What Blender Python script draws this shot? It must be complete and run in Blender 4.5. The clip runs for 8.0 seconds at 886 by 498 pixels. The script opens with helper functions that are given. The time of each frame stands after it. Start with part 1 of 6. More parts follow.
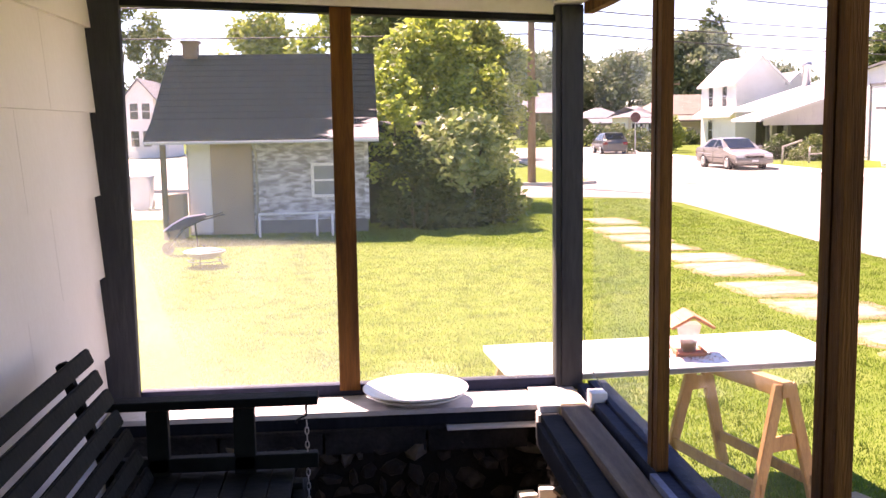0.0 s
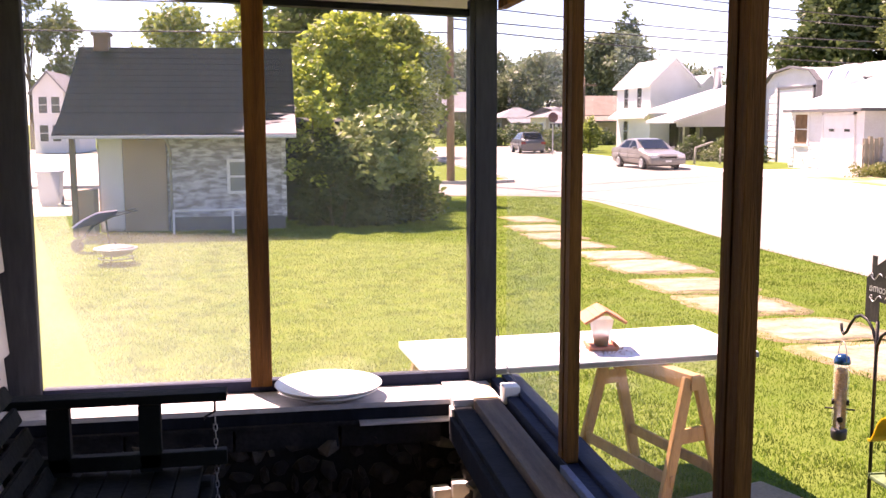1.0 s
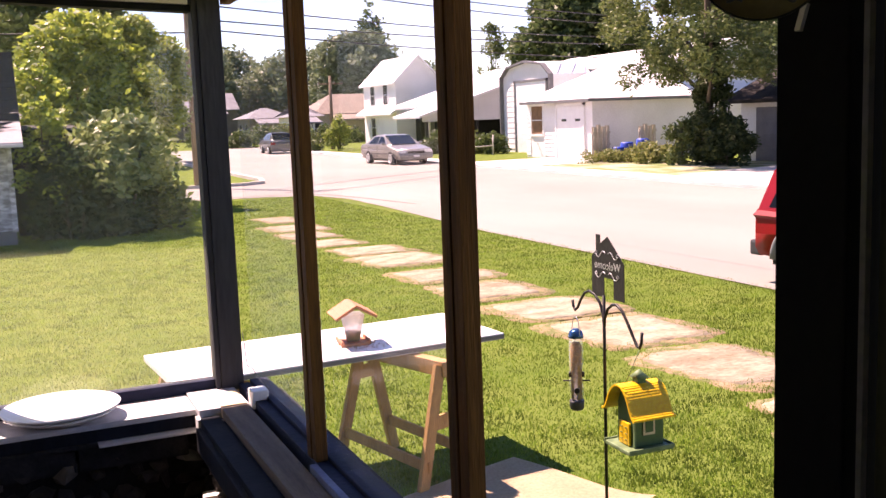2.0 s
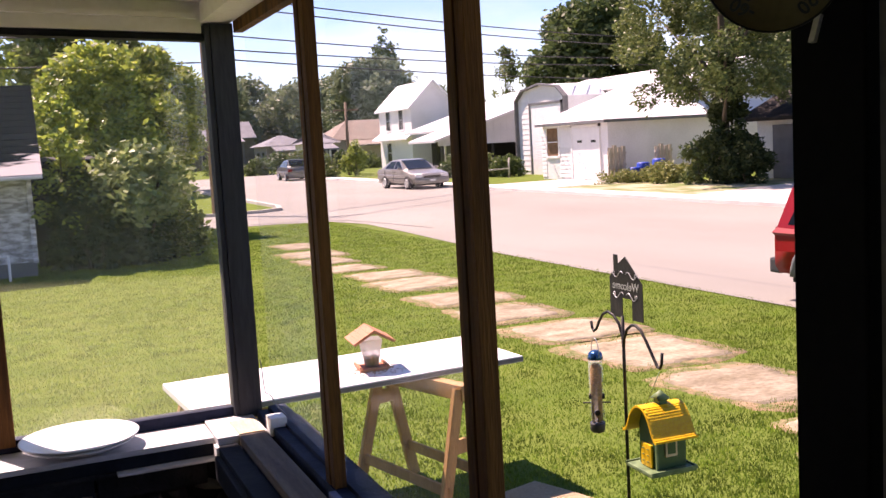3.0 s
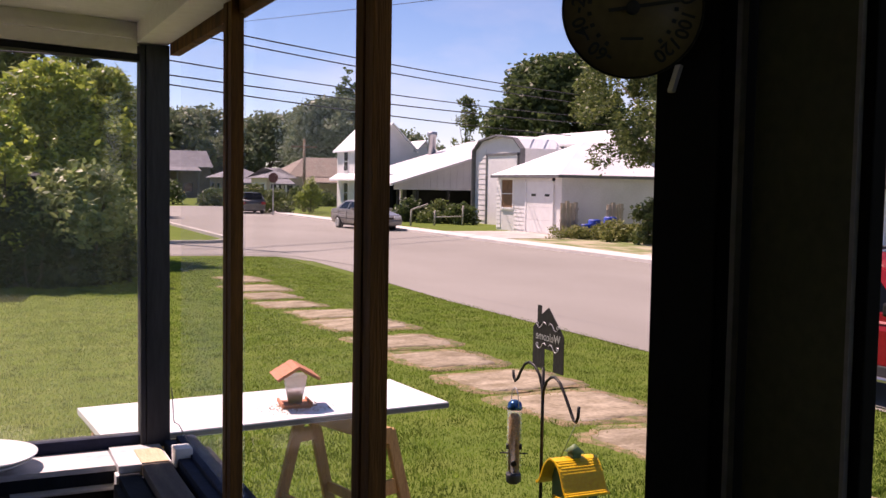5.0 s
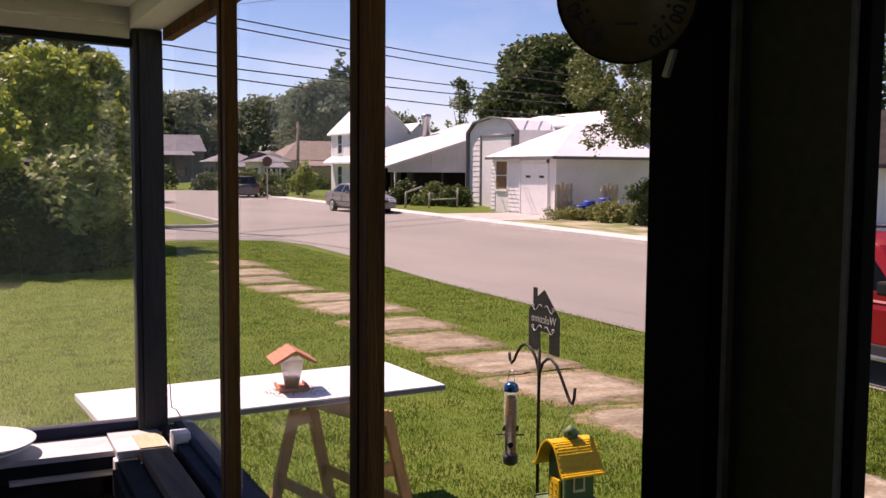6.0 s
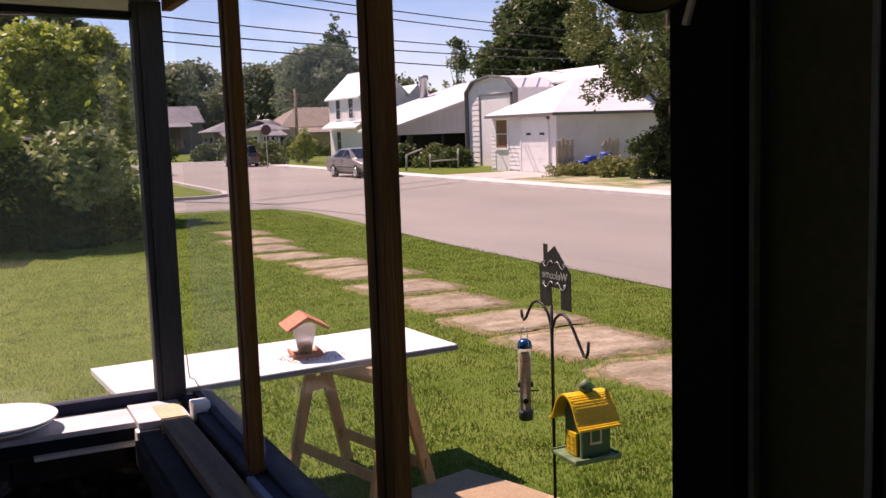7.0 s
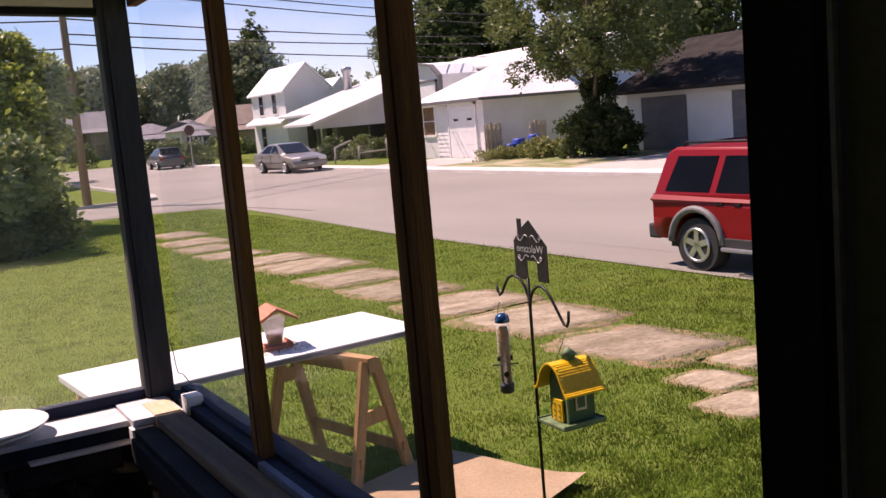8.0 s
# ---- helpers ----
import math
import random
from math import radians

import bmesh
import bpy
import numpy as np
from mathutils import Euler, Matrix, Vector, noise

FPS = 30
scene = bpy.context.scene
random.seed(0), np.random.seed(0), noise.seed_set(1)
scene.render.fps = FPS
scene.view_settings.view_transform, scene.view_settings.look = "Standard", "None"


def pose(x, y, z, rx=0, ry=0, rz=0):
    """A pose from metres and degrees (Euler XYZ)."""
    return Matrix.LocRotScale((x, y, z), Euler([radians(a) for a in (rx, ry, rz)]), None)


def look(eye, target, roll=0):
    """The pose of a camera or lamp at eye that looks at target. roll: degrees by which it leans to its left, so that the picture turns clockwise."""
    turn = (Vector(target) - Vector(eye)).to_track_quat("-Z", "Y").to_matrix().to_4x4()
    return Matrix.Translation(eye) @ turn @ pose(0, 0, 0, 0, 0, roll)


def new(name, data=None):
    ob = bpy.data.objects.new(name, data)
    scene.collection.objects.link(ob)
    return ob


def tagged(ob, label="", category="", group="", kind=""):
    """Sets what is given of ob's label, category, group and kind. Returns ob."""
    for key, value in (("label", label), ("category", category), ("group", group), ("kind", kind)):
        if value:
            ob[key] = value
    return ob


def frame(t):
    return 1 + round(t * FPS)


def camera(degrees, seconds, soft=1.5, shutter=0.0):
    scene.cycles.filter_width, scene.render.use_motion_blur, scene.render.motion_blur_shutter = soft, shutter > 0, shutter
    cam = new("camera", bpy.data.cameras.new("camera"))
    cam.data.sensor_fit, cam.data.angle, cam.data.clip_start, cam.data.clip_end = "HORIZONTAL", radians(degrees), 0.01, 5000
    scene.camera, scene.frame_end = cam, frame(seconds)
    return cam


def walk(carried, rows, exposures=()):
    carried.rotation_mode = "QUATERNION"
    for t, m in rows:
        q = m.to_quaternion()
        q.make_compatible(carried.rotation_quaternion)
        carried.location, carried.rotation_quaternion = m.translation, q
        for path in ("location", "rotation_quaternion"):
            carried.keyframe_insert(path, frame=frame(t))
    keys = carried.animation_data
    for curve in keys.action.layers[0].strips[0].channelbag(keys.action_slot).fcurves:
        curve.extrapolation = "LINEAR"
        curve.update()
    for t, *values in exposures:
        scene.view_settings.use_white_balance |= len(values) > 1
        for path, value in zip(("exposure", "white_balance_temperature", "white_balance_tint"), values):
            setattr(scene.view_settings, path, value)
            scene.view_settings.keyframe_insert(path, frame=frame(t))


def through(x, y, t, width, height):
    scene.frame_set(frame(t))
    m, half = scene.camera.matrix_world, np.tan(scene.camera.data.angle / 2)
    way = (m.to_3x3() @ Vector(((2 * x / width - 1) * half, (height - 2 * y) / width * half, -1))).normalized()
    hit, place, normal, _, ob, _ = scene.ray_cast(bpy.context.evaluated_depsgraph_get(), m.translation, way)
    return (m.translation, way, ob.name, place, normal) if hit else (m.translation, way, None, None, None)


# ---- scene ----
cam = camera(48.45, 8.0)
PATH = [
    (0.0, pose(-0.131, 1.678, 2.174, 82.85, 0.86, -5.10)),
    (0.5, pose(-0.123, 1.669, 2.169, 86.14, -0.03, -6.13)),
    (0.8, pose(-0.131, 1.659, 2.176, 84.17, -0.23, -8.30)),
    (1.0, pose(-0.106, 1.690, 2.155, 82.72, 0.18, -9.73)),
    (1.5, pose(-0.048, 1.719, 2.154, 82.67, 0.33, -18.47)),
    (1.7, pose(-0.040, 1.701, 2.150, 82.84, 0.51, -22.25)),
    (2.8, pose(-0.019, 1.705, 2.128, 82.00, 3.71, -24.77)),
    (3.0, pose(-0.020, 1.712, 2.137, 83.80, 3.22, -23.21)),
    (3.3, pose(-0.013, 1.703, 2.128, 85.96, 2.68, -22.86)),
    (3.5, pose(-0.019, 1.702, 2.128, 86.66, 0.99, -22.83)),
    (4.0, pose(0.037, 1.689, 2.130, 87.18, 0.62, -22.32)),
    (4.5, pose(0.082, 1.683, 2.121, 86.61, -0.30, -23.99)),
    (4.7, pose(0.089, 1.689, 2.119, 86.55, -0.78, -24.97)),
    (5.8, pose(0.073, 1.676, 2.113, 85.76, -0.96, -26.28)),
    (6.0, pose(0.082, 1.683, 2.121, 85.35, -0.45, -25.99)),
    (6.5, pose(0.068, 1.675, 2.120, 83.99, 0.75, -26.08)),
    (7.0, pose(0.055, 1.686, 2.118, 83.11, 1.93, -26.04)),
    (7.3, pose(0.023, 1.697, 2.111, 82.32, 2.85, -26.83)),
    (7.5, pose(-0.024, 1.692, 2.114, 82.58, 4.41, -27.62)),
    (8.0, pose(-0.153, 1.720, 2.096, 82.24, 4.93, -30.48)),
]
EXPOSURES = [(t, e, k, 48 if t < 2 else 43) for t, e, k in ((0.0, 2.2, 7950), (0.5, 2.05, 7900), (1.0, 1.9, 7850), (1.5, 1.7, 7750), (3.0, 1.25, 7400), (3.5, 1.08, 7250), (4.5, 0.72, 7250), (6.0, 0.5, 7350), (7.0, 0.5, 7350), (8.0, 0.58, 7300))]
walk(cam, PATH, EXPOSURES)

# ---- world and sun ----
world = bpy.data.worlds.new("sky_world")
scene.world = world
world.use_nodes = True
wn = world.node_tree.nodes
sky = wn.new("ShaderNodeTexSky")
sky.sky_type = "NISHITA"
sky.sun_disc = False
SUN_AZ, SUN_EL = -28.0, 58.0
sky.sun_elevation, sky.sun_rotation = radians(SUN_EL), radians(SUN_AZ)
sky.air_density, sky.dust_density, sky.ozone_density = 0.8, 0.0, 2.5
wn["Background"].inputs["Strength"].default_value = 0.095
deep = wn.new("ShaderNodeHueSaturation")
deep.inputs["Saturation"].default_value, deep.inputs["Value"].default_value = 1.18, 0.96
world.node_tree.links.new(sky.outputs[0], deep.inputs["Color"])
# thin white summer clouds, thicker towards the horizon
way, cloud, rise, low_sky, veil, white_sky, sky_mix = wn.new("ShaderNodeTexCoord"), wn.new("ShaderNodeTexNoise"), wn.new("ShaderNodeSeparateXYZ"), wn.new("ShaderNodeMapRange"), wn.new("ShaderNodeMapRange"), wn.new("ShaderNodeHueSaturation"), wn.new("ShaderNodeMix")
stretch_sky, both = wn.new("ShaderNodeMapping"), wn.new("ShaderNodeMath")
stretch_sky.inputs["Scale"].default_value = (1, 1, 2.6)
cloud.inputs["Scale"].default_value, cloud.inputs["Detail"].default_value, cloud.inputs["Roughness"].default_value = 4.0, 7, 0.55
veil.inputs["From Min"].default_value, veil.inputs["From Max"].default_value, veil.inputs["To Max"].default_value = 0.50, 0.72, 0.5
low_sky.inputs["From Min"].default_value, low_sky.inputs["From Max"].default_value = 0.40, 0.05
white_sky.inputs["Saturation"].default_value, white_sky.inputs["Value"].default_value = 0.4, 1.1
both.operation, sky_mix.data_type = "MULTIPLY", "RGBA"
for a, b in ((way.outputs["Generated"], stretch_sky.inputs["Vector"]), (stretch_sky.outputs[0], cloud.inputs["Vector"]), (cloud.outputs[0], veil.inputs["Value"]), (way.outputs["Generated"], rise.inputs[0]), (rise.outputs["Z"], low_sky.inputs["Value"]),
             (veil.outputs[0], both.inputs[0]), (low_sky.outputs[0], both.inputs[1]), (both.outputs[0], sky_mix.inputs[0]), (deep.outputs[0], white_sky.inputs["Color"]), (deep.outputs[0], sky_mix.inputs[6]), (white_sky.outputs[0], sky_mix.inputs[7]),
             (sky_mix.outputs[2], wn["Background"].inputs["Color"])):
    world.node_tree.links.new(a, b)
sun_data = bpy.data.lights.new("sun", "SUN")
sun_data.energy, sun_data.angle, sun_data.color = 5.0, radians(0.55), (1.0, 0.94, 0.84)
sun = new("sun", sun_data)
sun_way = Vector((math.sin(radians(SUN_AZ)) * math.cos(radians(SUN_EL)), math.cos(radians(SUN_AZ)) * math.cos(radians(SUN_EL)), math.sin(radians(SUN_EL))))
sun.matrix_world = look(sun_way * 60, (0, 0, 0))

# ---- helpers of this scene ----
RNG = np.random.default_rng(7)


def material(name, a, b=None, scale=6.0, rough=0.7, metal=0.0, bump=0.0, bump_scale=60.0, stretch=(1, 1, 1), fine=0.35, coat=0.0, spread=0.0, spec=0.5, sharp=0.18):
    """A surface of colour a, with patches and grain of colour b, fine relief and, for pieces, a spread of brightness."""
    b = b or tuple(0.75 * c for c in a)
    m = bpy.data.materials.new(name)
    m.use_nodes = True
    n, l = m.node_tree.nodes, m.node_tree.links
    p = n["Principled BSDF"]
    tc, mp = n.new("ShaderNodeTexCoord"), n.new("ShaderNodeMapping")
    mp.inputs["Scale"].default_value = stretch
    l.new(tc.outputs["Object"], mp.inputs["Vector"])
    big, small = n.new("ShaderNodeTexNoise"), n.new("ShaderNodeTexNoise")
    big.inputs["Scale"].default_value, big.inputs["Detail"].default_value = scale, 5
    small.inputs["Scale"].default_value, small.inputs["Detail"].default_value = bump_scale, 4
    l.new(mp.outputs[0], big.inputs["Vector"]), l.new(mp.outputs[0], small.inputs["Vector"])
    ramp = n.new("ShaderNodeMapRange")
    ramp.inputs["From Min"].default_value, ramp.inputs["From Max"].default_value = 0.5 - sharp, 0.5 + sharp
    l.new(big.outputs[0], ramp.inputs["Value"])
    mix1, mix2 = n.new("ShaderNodeMix"), n.new("ShaderNodeMix")
    mix1.data_type = mix2.data_type = "RGBA"
    mix1.inputs[6].default_value, mix1.inputs[7].default_value = (*a, 1), (*b, 1)
    l.new(ramp.outputs[0], mix1.inputs[0])
    mix2.blend_type = "OVERLAY"
    mix2.inputs[0].default_value = fine
    l.new(mix1.outputs[2], mix2.inputs[6]), l.new(small.outputs[0], mix2.inputs[7])
    out = mix2.outputs[2]
    if spread:
        info, hsv, mul = n.new("ShaderNodeObjectInfo"), n.new("ShaderNodeHueSaturation"), n.new("ShaderNodeMapRange")
        mul.inputs["To Min"].default_value, mul.inputs["To Max"].default_value = 1 - spread, 1 + spread
        l.new(info.outputs["Random"], mul.inputs["Value"]), l.new(mul.outputs[0], hsv.inputs["Value"]), l.new(out, hsv.inputs["Color"])
        out = hsv.outputs[0]
    l.new(out, p.inputs["Base Color"])
    p.inputs["Roughness"].default_value, p.inputs["Metallic"].default_value = rough, metal
    p.inputs["Coat Weight"].default_value = coat
    p.inputs["Specular IOR Level"].default_value = spec
    if bump:
        bn = n.new("ShaderNodeBump")
        bn.inputs["Strength"].default_value, bn.inputs["Distance"].default_value = bump, 0.02
        l.new(small.outputs[0], bn.inputs["Height"]), l.new(bn.outputs[0], p.inputs["Normal"])
    return m


def dusty_pane(name, least, most, scale, tint=(0.8, 0.8, 0.78), low=None, side=None):
    """Clear sheet with a film of dust that scatters light: between least and most of it is covered.
    low: heights between which the film thickens downwards; side: x between which it thickens."""
    m = bpy.data.materials.new(name)
    m.use_nodes = True
    n, l = m.node_tree.nodes, m.node_tree.links
    n.remove(n["Principled BSDF"])
    tc, noise_a, rng = n.new("ShaderNodeTexCoord"), n.new("ShaderNodeTexNoise"), n.new("ShaderNodeMapRange")
    noise_a.inputs["Scale"].default_value, noise_a.inputs["Detail"].default_value = scale, 5
    rng.inputs["From Min"].default_value, rng.inputs["From Max"].default_value = 0.3, 0.7
    l.new(tc.outputs["Object"], noise_a.inputs["Vector"]), l.new(noise_a.outputs[0], rng.inputs["Value"])
    amount = rng.outputs[0]
    xyz = n.new("ShaderNodeSeparateXYZ")
    l.new(tc.outputs["Object"], xyz.inputs[0])
    for ends, axis, base in ((low, "Z", 0.0), (side, "X", 0.22)):
        if ends:
            g, mul = n.new("ShaderNodeMapRange"), n.new("ShaderNodeMath")
            g.interpolation_type = "SMOOTHSTEP"
            g.inputs["From Min"].default_value, g.inputs["From Max"].default_value, g.inputs["To Min"].default_value = ends[0], ends[1], base
            mul.operation = "MULTIPLY"
            l.new(xyz.outputs[axis], g.inputs["Value"]), l.new(g.outputs[0], mul.inputs[0]), l.new(amount, mul.inputs[1])
            amount = mul.outputs[0]
    fin = n.new("ShaderNodeMapRange")
    fin.inputs["To Min"].default_value, fin.inputs["To Max"].default_value = least, most
    l.new(amount, fin.inputs["Value"])
    clear, dust, gloss, add, mix = n.new("ShaderNodeBsdfTransparent"), n.new("ShaderNodeBsdfTranslucent"), n.new("ShaderNodeBsdfGlossy"), n.new("ShaderNodeMixShader"), n.new("ShaderNodeMixShader")
    dust.inputs["Color"].default_value = (*tint, 1)
    gloss.inputs["Roughness"].default_value = 0.05
    add.inputs[0].default_value = 0.02
    l.new(clear.outputs[0], add.inputs[1]), l.new(gloss.outputs[0], add.inputs[2])
    l.new(fin.outputs[0], mix.inputs[0])
    l.new(add.outputs[0], mix.inputs[1]), l.new(dust.outputs[0], mix.inputs[2])
    l.new(mix.outputs[0], n["Material Output"].inputs["Surface"])
    return m


def quad_box(bm, x0, x1, y0, y1, z0, z1, bevel=0.0):
    vs = [bm.verts.new((x, y, z)) for z in (z0, z1) for x, y in ((x0, y0), (x1, y0), (x1, y1), (x0, y1))]
    fs = [bm.faces.new([vs[i] for i in f]) for f in ((3, 2, 1, 0), (4, 5, 6, 7), (0, 1, 5, 4), (1, 2, 6, 5), (2, 3, 7, 6), (3, 0, 4, 7))]
    if bevel:
        es = list({e for f in fs for e in f.edges})
        bmesh.ops.bevel(bm, geom=es, offset=bevel, segments=2, affect="EDGES", profile=0.6)
    return bm


def boxes(*rows, bevel=0.0):
    bm = bmesh.new()
    for r in rows:
        quad_box(bm, *r, bevel=bevel)
    return bm


def prism(points, depth, axis="y", at=0.0, bevel=0.0, bm=None):
    """A polygon of (u, v) drawn out by depth along an axis from at. x: u,v are y,z; y: x,z; z: x,y."""
    bm = bm or bmesh.new()
    place = {"x": lambda u, v, w: (w, u, v), "y": lambda u, v, w: (u, w, v), "z": lambda u, v, w: (u, v, w)}[axis]
    low = [bm.verts.new(place(u, v, at)) for u, v in points]
    high = [bm.verts.new(place(u, v, at + depth)) for u, v in points]
    k = len(points)
    fs = [bm.faces.new(low[::-1]), bm.faces.new(high)]
    fs += [bm.faces.new((low[i], low[(i + 1) % k], high[(i + 1) % k], high[i])) for i in range(k)]
    if bevel:
        bmesh.ops.bevel(bm, geom=list({e for f in fs for e in f.edges}), offset=bevel, segments=2, affect="EDGES")
    bmesh.ops.recalc_face_normals(bm, faces=bm.faces)
    return bm


def tube(points, r0, r1=None, seg=8, bm=None, caps=True):
    """A round bar along a line of points, from radius r0 to r1."""
    bm = bm or bmesh.new()
    r1 = r0 if r1 is None else r1
    pts = [Vector(p) for p in points]
    rings = []
    for i, p in enumerate(pts):
        d = (pts[min(i + 1, len(pts) - 1)] - pts[max(i - 1, 0)]).normalized()
        a = d.orthogonal().normalized() if not rings else (last - d * last.dot(d)).normalized()
        last = a
        b = d.cross(a)
        r = r0 + (r1 - r0) * i / max(1, len(pts) - 1)
        rings.append([bm.verts.new(p + r * (math.cos(t) * a + math.sin(t) * b)) for t in (2 * math.pi * k / seg for k in range(seg))])
    for p, q in zip(rings, rings[1:]):
        for k in range(seg):
            f = bm.faces.new((p[k], p[(k + 1) % seg], q[(k + 1) % seg], q[k]))
            f.smooth = True
    if caps:
        bm.faces.new(rings[0][::-1]), bm.faces.new(rings[-1])
    return bm


def lathe(profile, seg=24, centre=(0, 0, 0), bm=None):
    """A turned shape from (radius, height) rows."""
    bm = bm or bmesh.new()
    rings = [[bm.verts.new((centre[0] + r * math.cos(t), centre[1] + r * math.sin(t), centre[2] + z)) for t in (2 * math.pi * k / seg for k in range(seg))] for r, z in profile]
    for p, q in zip(rings, rings[1:]):
        for k in range(seg):
            f = bm.faces.new((p[k], p[(k + 1) % seg], q[(k + 1) % seg], q[k]))
            f.smooth = True
    bm.faces.new(rings[0][::-1]), bm.faces.new(rings[-1])
    return bm


def beam(p, q, w, h, bm=None, up=(0, 0, 1), bevel=0.0):
    """A squared timber from p to q, w wide and h deep."""
    bm = bm or bmesh.new()
    p, q = Vector(p), Vector(q)
    d = (q - p).normalized()
    s = d.cross(Vector(up)).normalized()
    u = s.cross(d)
    vs = [bm.verts.new(c + s * a * w / 2 + u * b * h / 2) for c in (p, q) for a, b in ((-1, -1), (1, -1), (1, 1), (-1, 1))]
    fs = [bm.faces.new([vs[i] for i in f]) for f in ((3, 2, 1, 0), (4, 5, 6, 7), (0, 1, 5, 4), (1, 2, 6, 5), (2, 3, 7, 6), (3, 0, 4, 7))]
    if bevel:
        bmesh.ops.bevel(bm, geom=list({e for f in fs for e in f.edges}), offset=bevel, segments=2, affect="EDGES")
    return bm


def thing(name, at, label, category, group="", turn_z=0.0):
    ob = new(name)
    ob.empty_display_size = 0.1
    ob.location, ob.rotation_euler = at, (0, 0, radians(turn_z))
    return tagged(ob, label, category, group)


def part(name, bm, mat, parent, label="", local=False):
    """Links a bmesh as one mesh under a thing or a part. Its points are the world's, or with local the thing's own."""
    top = parent
    while top.parent:
        top = top.parent
    if not local:
        bmesh.ops.translate(bm, verts=bm.verts, vec=-Vector(top.location))
    bmesh.ops.recalc_face_normals(bm, faces=bm.faces)
    me = bpy.data.meshes.new(name)
    bm.to_mesh(me)
    bm.free()
    me.materials.append(mat)
    ob = new(name, me)
    ob.parent = parent
    return tagged(ob, label) if label else ob


def structure(name, bm, mat, label, category):
    bmesh.ops.recalc_face_normals(bm, faces=bm.faces)
    me = bpy.data.meshes.new(name)
    bm.to_mesh(me)
    bm.free()
    me.materials.append(mat)
    return tagged(new(name, me), label, category, kind="structure")


def array_mesh(name, v, k, mat):
    """A mesh of faces with k corners each, from an array of points."""
    me = bpy.data.meshes.new(name)
    n = len(v) // k
    me.vertices.add(len(v)), me.loops.add(len(v)), me.polygons.add(n)
    me.vertices.foreach_set("co", np.asarray(v, np.float32).ravel())
    me.loops.foreach_set("vertex_index", np.arange(len(v), dtype=np.int32))
    me.polygons.foreach_set("loop_start", np.arange(0, len(v), k, dtype=np.int32))
    me.update(calc_edges=True)
    me.validate()
    me.materials.append(mat)
    return me

# ---- materials ----
LAWN = material("lawn", (0.086, 0.134, 0.023), (0.128, 0.166, 0.035), scale=1.3, rough=0.95, bump=0.4, bump_scale=38, fine=0.45, spec=0.05)
ASPHALT = material("road_surface", (0.262, 0.246, 0.212), (0.216, 0.202, 0.172), scale=0.25, rough=0.9, bump=0.25, bump_scale=90, fine=0.4, stretch=(1, 0.5, 1))
DRY_VERGE = material("dry_verge", (0.38, 0.335, 0.22), (0.14, 0.18, 0.05), scale=0.9, rough=1.0, bump=0.5, bump_scale=20, sharp=0.09, stretch=(1.6, 0.6, 1))
TAR = material("tar", (0.09, 0.085, 0.08), (0.15, 0.14, 0.125), scale=3, rough=0.95, bump=0.2)
KERB_WHITE = material("pale_kerb", (0.64, 0.60, 0.55), (0.52, 0.48, 0.44), scale=1.1, rough=0.9, bump=0.3, bump_scale=40)
CONCRETE = material("concrete", (0.50, 0.46, 0.41), (0.40, 0.37, 0.33), scale=1.5, rough=0.9, bump=0.3, bump_scale=50)
FLAGSTONE = material("flagstone", (0.36, 0.308, 0.222), (0.215, 0.178, 0.115), scale=2.8, rough=0.95, bump=0.6, bump_scale=18, fine=0.55, spread=0.14, spec=0.1, sharp=0.16, stretch=(1, 1.4, 1))
BARE_EARTH = material("bare_earth", (0.27, 0.19, 0.105), (0.12, 0.135, 0.04), scale=7, rough=1.0, bump=0.8, bump_scale=40, sharp=0.10)
WHITE_BOARD = material("white_board", (0.80, 0.79, 0.77), (0.74, 0.73, 0.71), scale=3, rough=0.45, bump=0.03)
WHITE_WALL = material("white_painted_wall", (0.78, 0.77, 0.75), (0.68, 0.67, 0.64), scale=0.8, rough=0.75, bump=0.15, bump_scale=14)
METAL_ROOF = material("white_metal_roof", (0.82, 0.82, 0.82), (0.74, 0.74, 0.74), scale=0.6, rough=0.5, bump=0.03)
ZINC_ROOF = material("pale_zinc_roof", (0.60, 0.59, 0.60), (0.50, 0.49, 0.50), scale=0.5, rough=0.55, bump=0.05, stretch=(0.4, 3, 1))
SIDING = material("cement_shingle_siding", (0.80, 0.77, 0.72), (0.72, 0.69, 0.63), scale=1.6, rough=0.8, bump=0.06, bump_scale=60, fine=0.10, stretch=(1, 1, 0.6))
CEILING = material("ceiling_paint", (0.80, 0.775, 0.735), (0.73, 0.705, 0.665), scale=1.2, rough=0.7, bump=0.08, bump_scale=25)
DARK_PAINT = material("blue_black_paint", (0.016, 0.018, 0.024), (0.008, 0.009, 0.013), scale=7, rough=0.8, spec=0.15, bump=0.12, bump_scale=45, stretch=(1, 1, 0.2))
GREY_POST = material("grey_post_paint", (0.05, 0.053, 0.062), (0.03, 0.032, 0.038), scale=5, rough=0.8, spec=0.2, bump=0.25, bump_scale=60, stretch=(1, 1, 0.15))
BLUE_SILL = material("blue_sill_paint", (0.016, 0.022, 0.052), (0.007, 0.010, 0.024), scale=9, rough=0.75, spec=0.2, bump=0.15, bump_scale=50)
PALE_BLUE = material("pale_blue_paint", (0.15, 0.19, 0.31), (0.10, 0.13, 0.22), scale=6, rough=0.7, bump=0.1)
LEDGE_PAINT = material("worn_ledge_paint", (0.60, 0.59, 0.60), (0.48, 0.47, 0.48), scale=5, rough=0.6, bump=0.1, stretch=(0.5, 3, 3))
